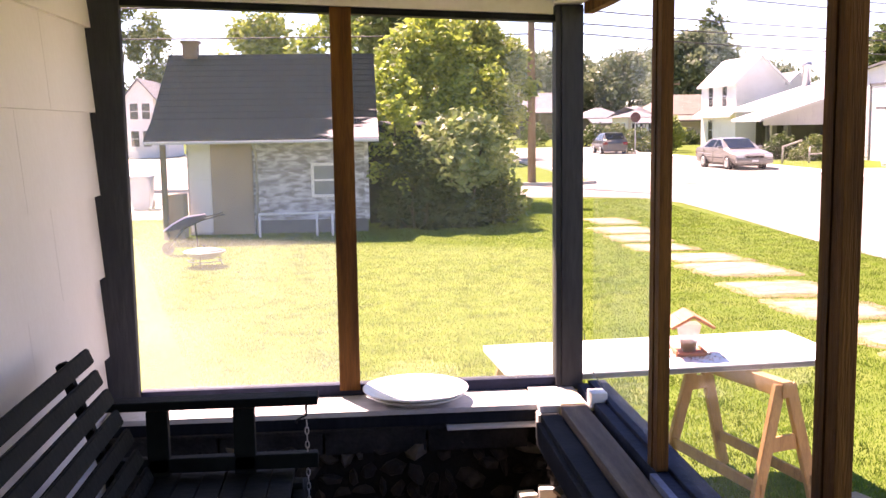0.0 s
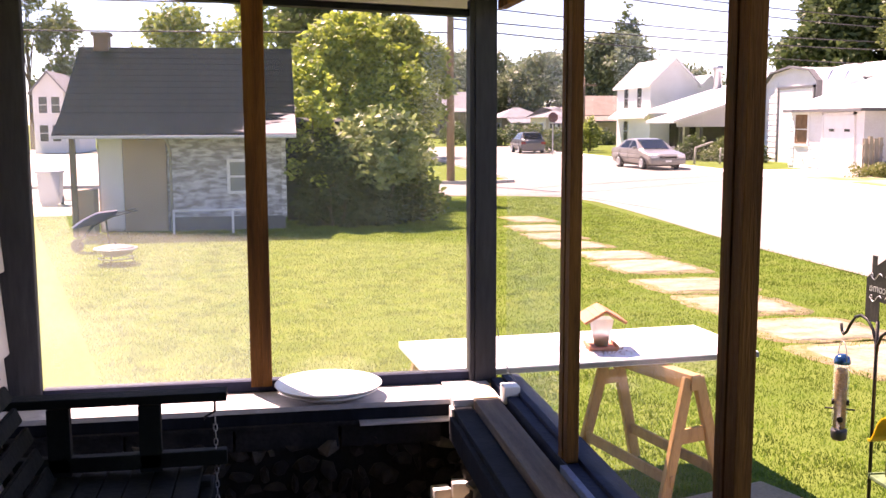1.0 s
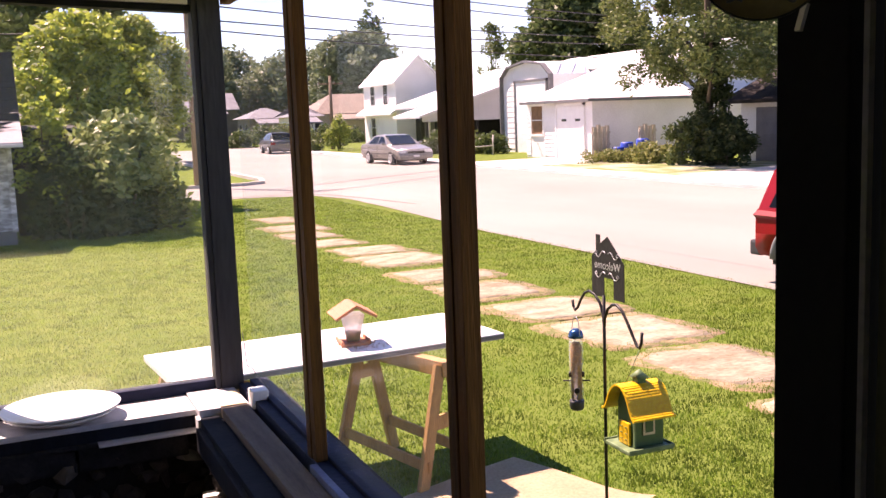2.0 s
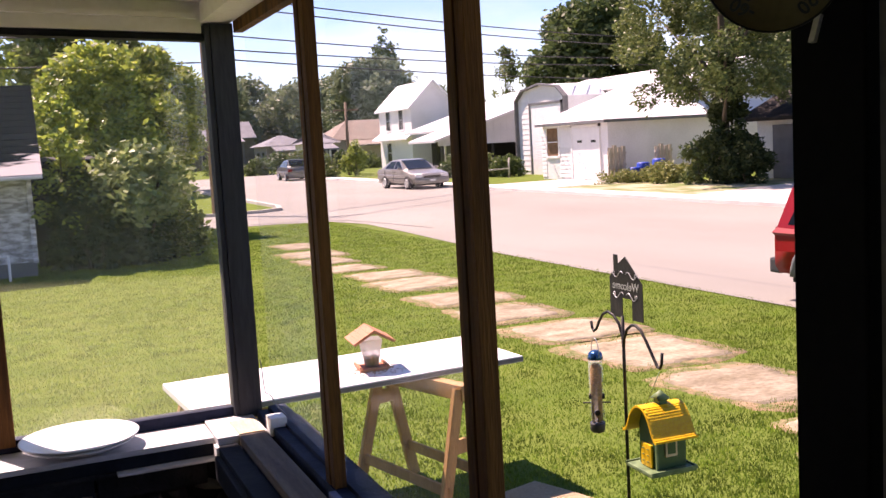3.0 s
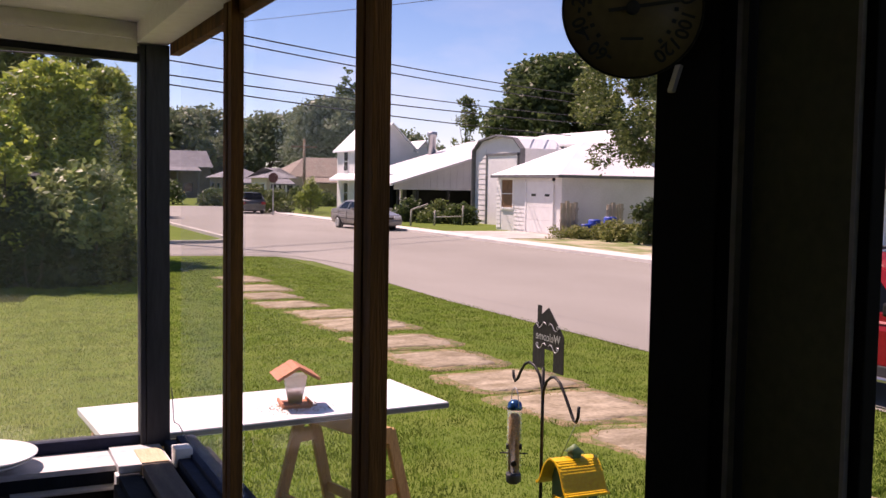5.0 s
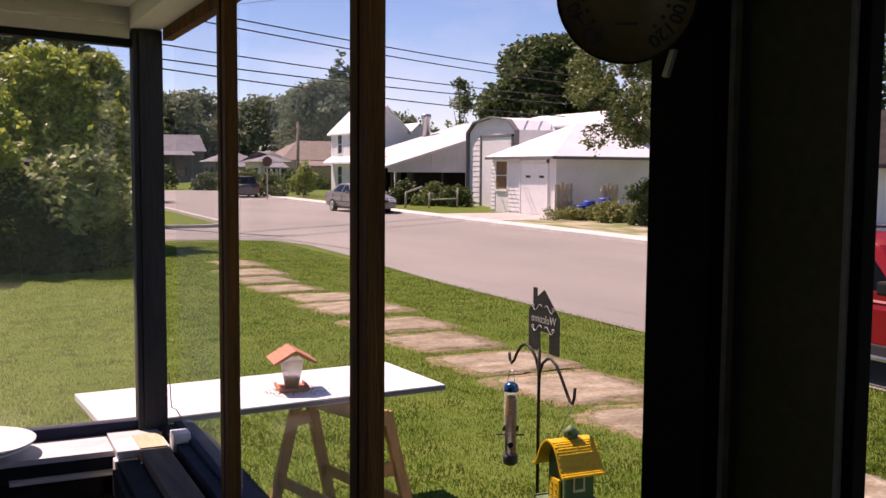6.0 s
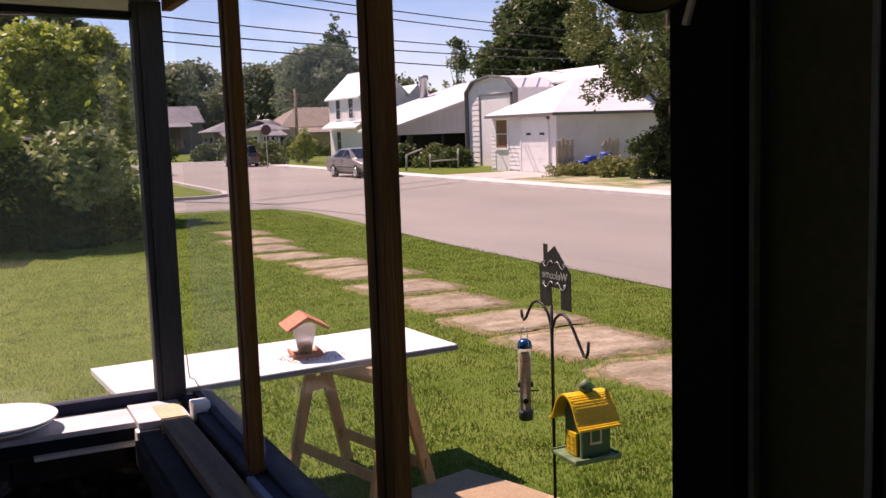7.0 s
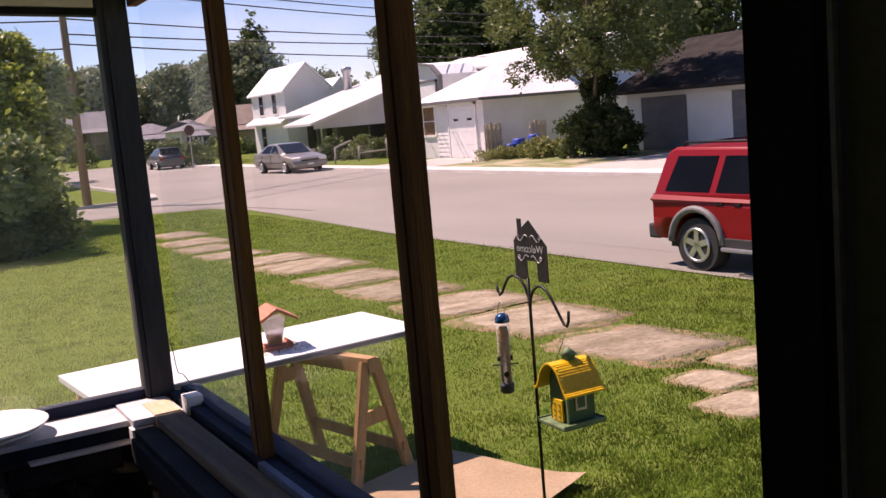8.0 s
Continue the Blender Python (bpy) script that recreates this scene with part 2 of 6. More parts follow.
BROWN_STUD = material("stained_stud", (0.17, 0.072, 0.018), (0.06, 0.025, 0.008), scale=4, rough=0.75, spec=0.15, bump=0.35, bump_scale=45, stretch=(6, 6, 0.35), fine=0.6)
OLD_LUMBER = material("weathered_lumber", (0.19, 0.135, 0.092), (0.085, 0.058, 0.04), scale=5, rough=0.8, bump=0.3, bump_scale=60, stretch=(5, 0.4, 5), fine=0.6)
NEW_WOOD = material("pine", (0.45, 0.26, 0.10), (0.33, 0.18, 0.062), scale=6, rough=0.7, bump=0.15, bump_scale=50, stretch=(3, 3, 0.5), fine=0.5)
TAN_BOARD = material("tan_board", (0.64, 0.50, 0.33), (0.56, 0.43, 0.27), scale=3, rough=0.9, bump=0.1)
# stone and mortar darkened: shade under the ledges is put into these colours
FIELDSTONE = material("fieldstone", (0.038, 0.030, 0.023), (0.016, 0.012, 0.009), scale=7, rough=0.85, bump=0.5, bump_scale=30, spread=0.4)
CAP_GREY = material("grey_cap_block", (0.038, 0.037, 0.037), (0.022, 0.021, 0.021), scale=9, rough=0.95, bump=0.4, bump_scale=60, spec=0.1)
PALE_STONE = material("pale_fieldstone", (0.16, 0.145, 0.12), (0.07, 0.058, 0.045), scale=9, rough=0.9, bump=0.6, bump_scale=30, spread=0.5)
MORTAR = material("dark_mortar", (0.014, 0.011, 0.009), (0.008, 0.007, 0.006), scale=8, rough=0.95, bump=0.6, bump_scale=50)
SWING_PAINT = material("dark_green_paint", (0.0075, 0.011, 0.010), (0.004, 0.0055, 0.0055), scale=6, rough=0.75, spec=0.12, bump=0.15, bump_scale=40, spread=0.15)
CERAMIC = material("white_ceramic", (0.82, 0.82, 0.80), (0.78, 0.78, 0.76), scale=2, rough=0.25)
BLACK_IRON = material("black_iron", (0.018, 0.018, 0.018), (0.03, 0.026, 0.022), scale=20, rough=0.45, metal=0.6, bump=0.1)
SHINGLE_DARK = material("dark_shingle", (0.0045, 0.0055, 0.011), (0.010, 0.011, 0.019), scale=2.5, rough=1.0, bump=0.4, bump_scale=50, spec=0.0)
# grey-brown shingle, with the tree's shade put into the colour
SHINGLE_SHADED = material("shaded_brown_shingle", (0.052, 0.046, 0.043), (0.028, 0.026, 0.025), scale=1.6, rough=1.0, bump=0.4, bump_scale=40, spec=0.05)


def pale_edge_roof(name, dark, dark_b, pale):
    """Dark shingle with courses, and ragged pale patches at its lower street end."""
    m = material(name, dark, dark_b, scale=2.5, rough=1.0, bump=0.4, bump_scale=50, spec=0.0, stretch=(1, 2.5, 2.5))
    n, l = m.node_tree.nodes, m.node_tree.links
    p = n["Principled BSDF"]
    base = p.inputs["Base Color"].links[0].from_socket
    tc, xyz, mp, blot = n.new("ShaderNodeTexCoord"), n.new("ShaderNodeSeparateXYZ"), n.new("ShaderNodeMapping"), n.new("ShaderNodeTexNoise")
    mp.inputs["Scale"].default_value = (0.9, 3.0, 3.0)
    blot.inputs["Scale"].default_value, blot.inputs["Detail"].default_value = 1.6, 7
    l.new(tc.outputs["Object"], xyz.inputs[0]), l.new(tc.outputs["Object"], mp.inputs[0]), l.new(mp.outputs[0], blot.inputs["Vector"])
    low, right = n.new("ShaderNodeMapRange"), n.new("ShaderNodeMapRange")
    low.inputs["From Min"].default_value, low.inputs["From Max"].default_value = 0.55, -0.95
    right.inputs["From Min"].default_value, right.inputs["From Max"].default_value = 0.2, 1.9
    l.new(xyz.outputs["Y"], low.inputs["Value"]), l.new(xyz.outputs["X"], right.inputs["Value"])
    mul, add, edge, mix = n.new("ShaderNodeMath"), n.new("ShaderNodeMath"), n.new("ShaderNodeMapRange"), n.new("ShaderNodeMix")
    mul.operation, add.operation = "MULTIPLY", "MULTIPLY_ADD"
    l.new(low.outputs[0], mul.inputs[0]), l.new(right.outputs[0], mul.inputs[1])
    l.new(mul.outputs[0], add.inputs[0]), l.new(blot.outputs[0], add.inputs[2])
    add.inputs[1].default_value = 0.75
    edge.inputs["From Min"].default_value, edge.inputs["From Max"].default_value = 0.84, 0.93
    l.new(add.outputs[0], edge.inputs["Value"])
    mix.data_type = "RGBA"
    mix.inputs[7].default_value = (*pale, 1)
    l.new(edge.outputs[0], mix.inputs[0]), l.new(base, mix.inputs[6]), l.new(mix.outputs[2], p.inputs["Base Color"])
    return m


SHED_ROOF = pale_edge_roof("pale_edged_shingle", (0.0046, 0.0068, 0.0115), (0.0095, 0.0125, 0.0185), (0.42, 0.39, 0.38))
PEELING = material("peeling_clapboard", (0.66, 0.65, 0.66), (0.31, 0.29, 0.275), scale=7, rough=0.85, bump=0.3, bump_scale=30, stretch=(0.7, 1, 2.0), spread=0.12, sharp=0.10)
PLYWOOD = material("tan_plywood", (0.46, 0.34, 0.235), (0.38, 0.28, 0.20), scale=2, rough=0.85)
BARK = material("bark", (0.11, 0.085, 0.06), (0.06, 0.045, 0.03), scale=10, rough=0.95, bump=0.8, bump_scale=25, stretch=(1, 1, 0.3))
POLE_WOOD = material("pole_wood", (0.24, 0.17, 0.11), (0.14, 0.10, 0.065), scale=6, rough=0.9, bump=0.4, bump_scale=40, stretch=(1, 1, 0.1))
RED_PAINT = material("red_car_paint", (0.25, 0.006, 0.008), (0.23, 0.006, 0.008), scale=2, rough=0.4, coat=0.12, spec=0.22)
SILVER_PAINT = material("beige_silver_paint", (0.25, 0.235, 0.215), (0.235, 0.22, 0.20), scale=2, rough=0.35, metal=0.25, coat=0.4)
BRONZE_PAINT = material("bronze_paint", (0.105, 0.10, 0.095), (0.09, 0.086, 0.082), scale=2, rough=0.35, metal=0.4, coat=0.6)
GREY_CLADDING = material("grey_cladding", (0.16, 0.16, 0.16), (0.12, 0.12, 0.12), scale=4, rough=0.6)
CAR_GLASS = material("tinted_car_glass", (0.004, 0.0045, 0.005), (0.006, 0.0065, 0.007), scale=2, rough=0.10, spec=0.09)
WINDSCREEN = material("sky_lit_windscreen", (0.012, 0.014, 0.016), (0.009, 0.010, 0.012), scale=2, rough=0.06, spec=0.6, coat=0.3)
DARK_PLASTIC = material("dark_bumper_plastic", (0.05, 0.05, 0.052), (0.035, 0.035, 0.037), scale=4, rough=0.6)
RUBBER = material("tyre_rubber", (0.02, 0.02, 0.02), (0.03, 0.03, 0.03), scale=9, rough=0.85)
ALLOY = material("alloy", (0.74, 0.74, 0.74), (0.6, 0.6, 0.6), scale=5, rough=0.3, metal=0.9)
RED_LENS = material("red_lens", (0.25, 0.01, 0.01), (0.2, 0.01, 0.01), scale=5, rough=0.2)
CLEAR_LENS = material("headlight_lens", (0.7, 0.7, 0.7), (0.6, 0.6, 0.6), scale=5, rough=0.15)
BIN_GREY = material("grey_bin_plastic", (0.36, 0.40, 0.45), (0.30, 0.34, 0.39), scale=3, rough=0.6)
PURPLE = material("purple_plastic", (0.035, 0.026, 0.075), (0.025, 0.018, 0.055), scale=4, rough=0.5)
PALE_PANE = material("pale_window_glass", (0.30, 0.31, 0.32), (0.22, 0.23, 0.24), scale=3, rough=0.1)
WINDOW_DARK = material("dark_window_glass", (0.03, 0.035, 0.04), (0.05, 0.055, 0.06), scale=3, rough=0.08)
GREY_DOOR = material("grey_door_paint", (0.17, 0.165, 0.17), (0.13, 0.125, 0.13), scale=2, rough=0.7)
BROWN_BOARD = material("brown_board", (0.24, 0.125, 0.06), (0.16, 0.085, 0.04), scale=4, rough=0.8)
TAN_WALL = material("tan_house_wall", (0.72, 0.63, 0.50), (0.64, 0.56, 0.44), scale=1, rough=0.8)
TAN_ROOF = material("tan_roof", (0.24, 0.185, 0.145), (0.18, 0.145, 0.115), scale=1, rough=0.9)
GREY_ROOF = material("grey_roof", (0.20, 0.20, 0.21), (0.15, 0.15, 0.16), scale=1, rough=0.9)
GREY_SIDING = material("grey_siding", (0.50, 0.505, 0.53), (0.44, 0.445, 0.47), scale=1, rough=0.7)
DRAB_WALL = material("drab_house_wall", (0.17, 0.15, 0.13), (0.12, 0.105, 0.09), scale=1, rough=0.85)
SIGN_RED = material("faded_sign_red", (0.11, 0.032, 0.028), (0.09, 0.028, 0.024), scale=4, rough=0.5)
BRICK_RED = material("chimney_brick", (0.27, 0.15, 0.10), (0.19, 0.11, 0.08), scale=9, rough=0.9, bump=0.4)
YELLOW_PAINT = material("yellow_plastic", (0.78, 0.46, 0.008), (0.70, 0.40, 0.008), scale=5, rough=0.4)
GREEN_PAINT = material("dark_green_plastic", (0.018, 0.085, 0.025), (0.014, 0.065, 0.02), scale=5, rough=0.45)
PALE_GREEN = material("pale_green_plastic", (0.17, 0.25, 0.11), (0.07, 0.12, 0.045), scale=30, rough=0.6)
WEATHERED = material("silvery_wood", (0.46, 0.43, 0.38), (0.30, 0.27, 0.23), scale=6, rough=0.9, bump=0.3, stretch=(4, 4, 0.5))
PALLET_WOOD = material("faded_pallet_wood", (0.55, 0.485, 0.40), (0.38, 0.325, 0.255), scale=5, rough=0.9, bump=0.3, stretch=(4, 4, 0.5))
TERRACOTTA = material("terracotta_roof", (0.52, 0.20, 0.10), (0.43, 0.16, 0.08), scale=12, rough=0.7)
SEED = material("seed", (0.42, 0.25, 0.11), (0.22, 0.13, 0.06), scale=90, rough=0.9, bump=0.4, bump_scale=120)
BLUE_CAP = material("blue_metal", (0.02, 0.10, 0.22), (0.02, 0.08, 0.18), scale=5, rough=0.2, metal=0.7)
BLUE_PLASTIC = material("blue_plastic", (0.012, 0.06, 0.42), (0.01, 0.05, 0.34), scale=5, rough=0.5)
# dial darkened: its backlit shade is put into this colour
DIAL_FACE = material("dial_face", (0.15, 0.108, 0.042), (0.12, 0.086, 0.034), scale=8, rough=0.5)
BLACK_INK = material("black_ink", (0.015, 0.014, 0.012), (0.02, 0.02, 0.02), scale=8, rough=0.7)
GALVANISED = material("galvanised", (0.5, 0.5, 0.5), (0.4, 0.4, 0.4), scale=12, rough=0.4, metal=0.8)
CABLE = material("cable", (0.02, 0.02, 0.02), (0.03, 0.03, 0.03), scale=5, rough=0.7)
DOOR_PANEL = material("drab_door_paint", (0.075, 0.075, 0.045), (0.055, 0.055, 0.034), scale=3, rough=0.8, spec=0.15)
# unlit door post, reveal and porch recess: their shade is put into this black
MATT_BLACK = material("matt_black", (0.007, 0.007, 0.007), (0.005, 0.005, 0.005), scale=6, rough=0.9, spec=0.1)
# shade inside the open bay and lean-to is put into this flat dark
DARK_FILL = material("dark_fill", (0.02, 0.019, 0.017), (0.014, 0.013, 0.012), scale=3, rough=0.85)
FLOOR_BOARD = material("porch_floor_paint", (0.03, 0.028, 0.026), (0.02, 0.019, 0.018), scale=4, rough=0.8, spec=0.15, bump=0.1)
PANE_FAR = dusty_pane("dusty_film", 0.058, 0.19, 1.6, tint=(0.76, 0.80, 0.72), low=(2.30, 1.25), side=(-0.2, -1.0))
# green tint puts the bright lawn's glow into the dust colour
PANE_FAR_B = dusty_pane("dusty_film_clearer", 0.030, 0.050, 0.8, tint=(0.79, 0.85, 0.54), low=(2.05, 1.5))
PANE_SIDE = dusty_pane("thin_dust_film", 0.028, 0.13, 1.6, low=(2.4, 1.2))
PANE_SIDE_B = dusty_pane("thin_dust_film_clearer", 0.003, 0.03, 1.6, low=(2.4, 1.2))
TUBE_CLEAR = dusty_pane("scratched_tube", 0.10, 0.22, 9.0)
FEEDER_CLEAR = dusty_pane("cloudy_plastic", 0.55, 0.75, 9.0)


def leaf_material(name, a, b, shine=0.35, through=0.38, patch=0.0):
    m = bpy.data.materials.new(name)
    m.use_nodes = True
    n, l = m.node_tree.nodes, m.node_tree.links
    p = n["Principled BSDF"]
    geo, ramp, tr, mix = n.new("ShaderNodeNewGeometry"), n.new("ShaderNodeMix"), n.new("ShaderNodeBsdfTranslucent"), n.new("ShaderNodeMixShader")
    ramp.data_type = "RGBA"
    ramp.inputs[6].default_value, ramp.inputs[7].default_value = (*a, 1), (*b, 1)
    l.new(geo.outputs["Random Per Island"], ramp.inputs[0])
    tone = ramp.outputs[2]
    if patch:
        tc, blot, hsv, mul = n.new("ShaderNodeTexCoord"), n.new("ShaderNodeTexNoise"), n.new("ShaderNodeHueSaturation"), n.new("ShaderNodeMapRange")
        blot.inputs["Scale"].default_value, blot.inputs["Detail"].default_value = 3.2, 7
        mul.inputs["From Min"].default_value, mul.inputs["From Max"].default_value = 0.35, 0.65
        mul.inputs["To Min"].default_value, mul.inputs["To Max"].default_value = 1 - patch, 1 + patch
        l.new(tc.outputs["Object"], blot.inputs["Vector"]), l.new(blot.outputs[0], mul.inputs["Value"])
        l.new(mul.outputs[0], hsv.inputs["Value"]), l.new(tone, hsv.inputs["Color"])
        tone = hsv.outputs[0]
    l.new(tone, p.inputs["Base Color"]), l.new(tone, tr.inputs["Color"])
    p.inputs["Roughness"].default_value = 0.5
    p.inputs["Specular IOR Level"].default_value = shine
    mix.inputs[0].default_value = through
    l.new(p.outputs[0], mix.inputs[1]), l.new(tr.outputs[0], mix.inputs[2])
    l.new(mix.outputs[0], n["Material Output"].inputs["Surface"])
    return m


LEAF_BRIGHT = leaf_material("leaf_bright", (0.098, 0.172, 0.028), (0.42, 0.48, 0.075), 0.8, 0.5)
LEAF_GREEN = leaf_material("leaf_green", (0.088, 0.150, 0.030), (0.36, 0.415, 0.085), 0.8, 0.48)
LEAF_MID = leaf_material("leaf_mid", (0.07, 0.115, 0.03), (0.17, 0.20, 0.06), 0.5)
LEAF_BUSH = leaf_material("leaf_bush", (0.11, 0.172, 0.052), (0.34, 0.385, 0.15), 0.7, 0.45)
PALE_WOOD = material("pale_wood", (0.60, 0.48, 0.31), (0.50, 0.39, 0.24), scale=8, rough=0.75, stretch=(4, 0.6, 4), bump=0.1)
LEAF_DRY = leaf_material("leaf_dry_weed", (0.11, 0.155, 0.038), (0.30, 0.29, 0.10), 0.3)
# shade under the bushes and crowns is put into this darker leaf colour
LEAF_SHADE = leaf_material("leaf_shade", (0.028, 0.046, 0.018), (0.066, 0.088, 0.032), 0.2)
LEAF_STREET = leaf_material("leaf_street", (0.060, 0.098, 0.026), (0.19, 0.225, 0.068), 0.4)
LEAF_DARK = leaf_material("leaf_dark", (0.05, 0.085, 0.028), (0.11, 0.15, 0.045), 0.3)
# haze of distance is put into this paler, greyer leaf colour
LEAF_FAR_HAZE = leaf_material("leaf_far_haze", (0.13, 0.175, 0.095), (0.21, 0.25, 0.14), 0.3)
BLADE_LEAF = leaf_material("grass_leaf", (0.102, 0.186, 0.020), (0.172, 0.240, 0.036), 0.30, 0.62, 0.42)

# ---- ground, street and path ----
def sheet(name, outline, z, mat, label, category, thick=0.0):
    bm = prism(outline, -thick, "z", z) if thick else bmesh.new()
    if not thick:
        bm.faces.new([bm.verts.new((x, y, z)) for x, y in outline])
    return structure(name, bm, mat, label, category)


def grid_ground():
    """One sheet of ground: fine and gently uneven near the porch, wide quads out to the horizon."""
    bm = bmesh.new()
    xs = [-2500, -600, -150, -60, -30] + [-20 + i for i in range(0, 29)] + [8.6, 30, 60, 150, 600, 2500]
    ys = [-2500, -600, -100, -30] + [-10 + i for i in range(0, 41)] + [36, 60, 120, 300, 900, 4500]
    rows = []
    for y in ys:
        row = []
        for x in xs:
            near = -20 < x < 7.5 and 6 < y < 29
            row.append(bm.verts.new((x, y, 0.007 * noise.noise((x * 0.35, y * 0.35, 3.0)) if near else 0.0)))
        rows.append(row)
    for a, b in zip(rows, rows[1:]):
        for i in range(len(xs) - 1):
            bm.faces.new((a[i], a[i + 1], b[i + 1], b[i])).smooth = True
    return bm


structure("ground", grid_ground(), LAWN, "sunlit mown green lawn with dry yellowish patches", "lawn")
# the street runs along y; a side street leaves it to the left
ROAD_LINE = [(8.05, -60), (8.05, 18), (8.45, 24), (8.6, 27.5), (8.2, 29.3), (6.8, 30.2), (4.0, 30.6), (-60, 31.5), (-60, 36.8), (4, 36.2), (7.6, 36.0), (8.5, 36.6), (8.9, 38.5), (9.4, 60), (9.6, 76), (8.5, 79), (-60, 81), (-60, 92), (14, 91), (22.5, 93), (19.4, 70), (18.5, 45), (17.7, 24), (17.0, -60)]
sheet("road", ROAD_LINE, 0.012, ASPHALT, "sun-bleached pinkish grey asphalt street", "road")
FAR_KERB = [(17.0, -60), (17.7, 24), (18.5, 45), (19.4, 70), (22.5, 93), (23.6, 93), (20.5, 70), (19.6, 45), (18.75, 24), (18.2, -60)]
sheet("pavement", FAR_KERB, 0.11, KERB_WHITE, "pale concrete kerb and pavement strip along the street", "pavement", 0.15)
sheet("kerb", [(-60, 36.8), (4, 36.2), (7.6, 36.0), (8.5, 36.6), (8.9, 38.5), (9.4, 60), (9.2, 60), (8.7, 38.5), (8.35, 36.75), (7.6, 36.2), (4, 36.4), (-60, 37.0)], 0.12, CONCRETE, "pale concrete kerb round the street corner", "kerb", 0.15)
sheet("driveway", [(18.75, 37.2), (24.2, 37.2), (24.2, 43.5), (19.1, 43.5)], 0.02, CONCRETE, "pale worn concrete driveway before the white garage", "driveway")
sheet("driveway_apron", [(18.6, 23.0), (27.0, 24.0), (27.0, 29.0), (23.0, 28.6), (18.85, 27.4)], 0.016, CONCRETE, "pale gravel and concrete apron before the dark garage", "driveway")
sheet("dry_verge", [(18.75, 24.0), (26.9, 24.0), (26.9, 33.2), (24.1, 37.0), (24.1, 39.4), (18.95, 39.4)], 0.008, DRY_VERGE, "dry patchy grass and dust beside the garages", "verge")
sheet("tar_seam", [(3.6, 30.25), (5.9, 30.75), (7.4, 30.45), (8.55, 29.4), (8.95, 27.2), (9.3, 24.5), (9.38, 24.5), (9.05, 27.3), (8.65, 29.55), (7.45, 30.62), (5.9, 30.92), (3.6, 30.42)], 0.0165, TAR, "dark tar seam at the mouth of the side street", "road marking")
sheet("gravel_lot", [(-70, 37.2), (-5.5, 36.7), (-9.5, 78), (-70, 78)], 0.012, CONCRETE, "bright pale gravel lot past the side street", "gravel")
sheet("gravel_yard", [(-40, 26.0), (-4.3, 26.0), (-4.3, 31.0), (-40, 31.2)], 0.012, CONCRETE, "bright pale gravel yard beyond the old shed", "gravel")


# flagstones: centre, half width across the path and half length along it
STONES = [(5.50, 23.1, 0.42, 0.62), (5.30, 21.2, 0.50, 0.60), (5.14, 19.75, 0.44, 0.48), (5.12, 18.35, 0.46, 0.45), (5.38, 16.95, 0.52, 0.46), (5.42, 15.65, 0.58, 0.60),
          (5.36, 13.9, 0.55, 0.52), (5.30, 12.45, 0.50, 0.53), (5.38, 10.98, 0.56, 0.50), (5.42, 9.65, 0.56, 0.60), (5.36, 8.10, 0.48, 0.60),
          (5.62, 7.08, 0.27, 0.22), (4.97, 6.85, 0.21, 0.24), (4.72, 6.30, 0.26, 0.22), (5.45, 6.2, 0.30, 0.30), (5.2, 5.2, 0.5, 0.45), (6.1, 5.0, 0.35, 0.4)]


def stone_reach(x, y, a, b, seed):
    """How far out a point lies on a worn stone's own uneven outline: 1 at its edge."""
    t = math.atan2(y / b, x / a)
    p = (abs(x / a) ** 6 + abs(y / b) ** 6) ** (1 / 6)
    c, s = math.cos(t), math.sin(t)
    return p / (1 + 0.16 * noise.noise((1.6 * c + seed, 1.6 * s, 0.0)) + 0.10 * noise.noise((5.5 * c + seed, 5.5 * s, 4.0)))


def flag_path():
    """Worn flagstones in a line across the lawn, with bare earth round them, their faces slightly dished and split."""
    rnd = random.Random(4)
    path = tagged(new("flagstone_path"), "row of worn tan flagstones sunk in the lawn", "path", kind="structure")
    for nth, (cx, cy, a, b) in enumerate(STONES):
        for name, grow, z1, mat in (("earth_patch", 1.27, 0.0085, BARE_EARTH), ("flagstone", 1.0, 0.014 + 0.002 * (nth % 3), FLAGSTONE)):
            bm = bmesh.new()
            k, rings = 52, []
            for f in (1.0, 0.965, 0.72, 0.42, 0.16):
                ring = []
                for i in range(k):
                    t = 2 * math.pi * i / k
                    x, y = math.cos(t) * a, math.sin(t) * b
                    q = f * grow / stone_reach(x, y, a, b, nth * 7.3 + (3 if grow > 1 else 0)) * (1 + rnd.uniform(-0.012, 0.012))
                    x, y = x * q, y * q
                    lip = -0.05 if f == 1.0 else 0.006 * noise.noise((cx + x * 2.4, cy + y * 2.4, 1.0)) + 0.003 * noise.noise((x * 9, y * 9, cx)) if grow == 1.0 else 0.0
                    ring.append(bm.verts.new((cx + x - 0.12 * y, cy + y, z1 + lip)))
                rings.append(ring)
            for p, q in zip(rings, rings[1:]):
                for i in range(k):
                    bm.faces.new((p[i], p[(i + 1) % k], q[(i + 1) % k], q[i])).smooth = True
            bm.faces.new(rings[-1])
            part(name, bm, mat, path)


flag_path()


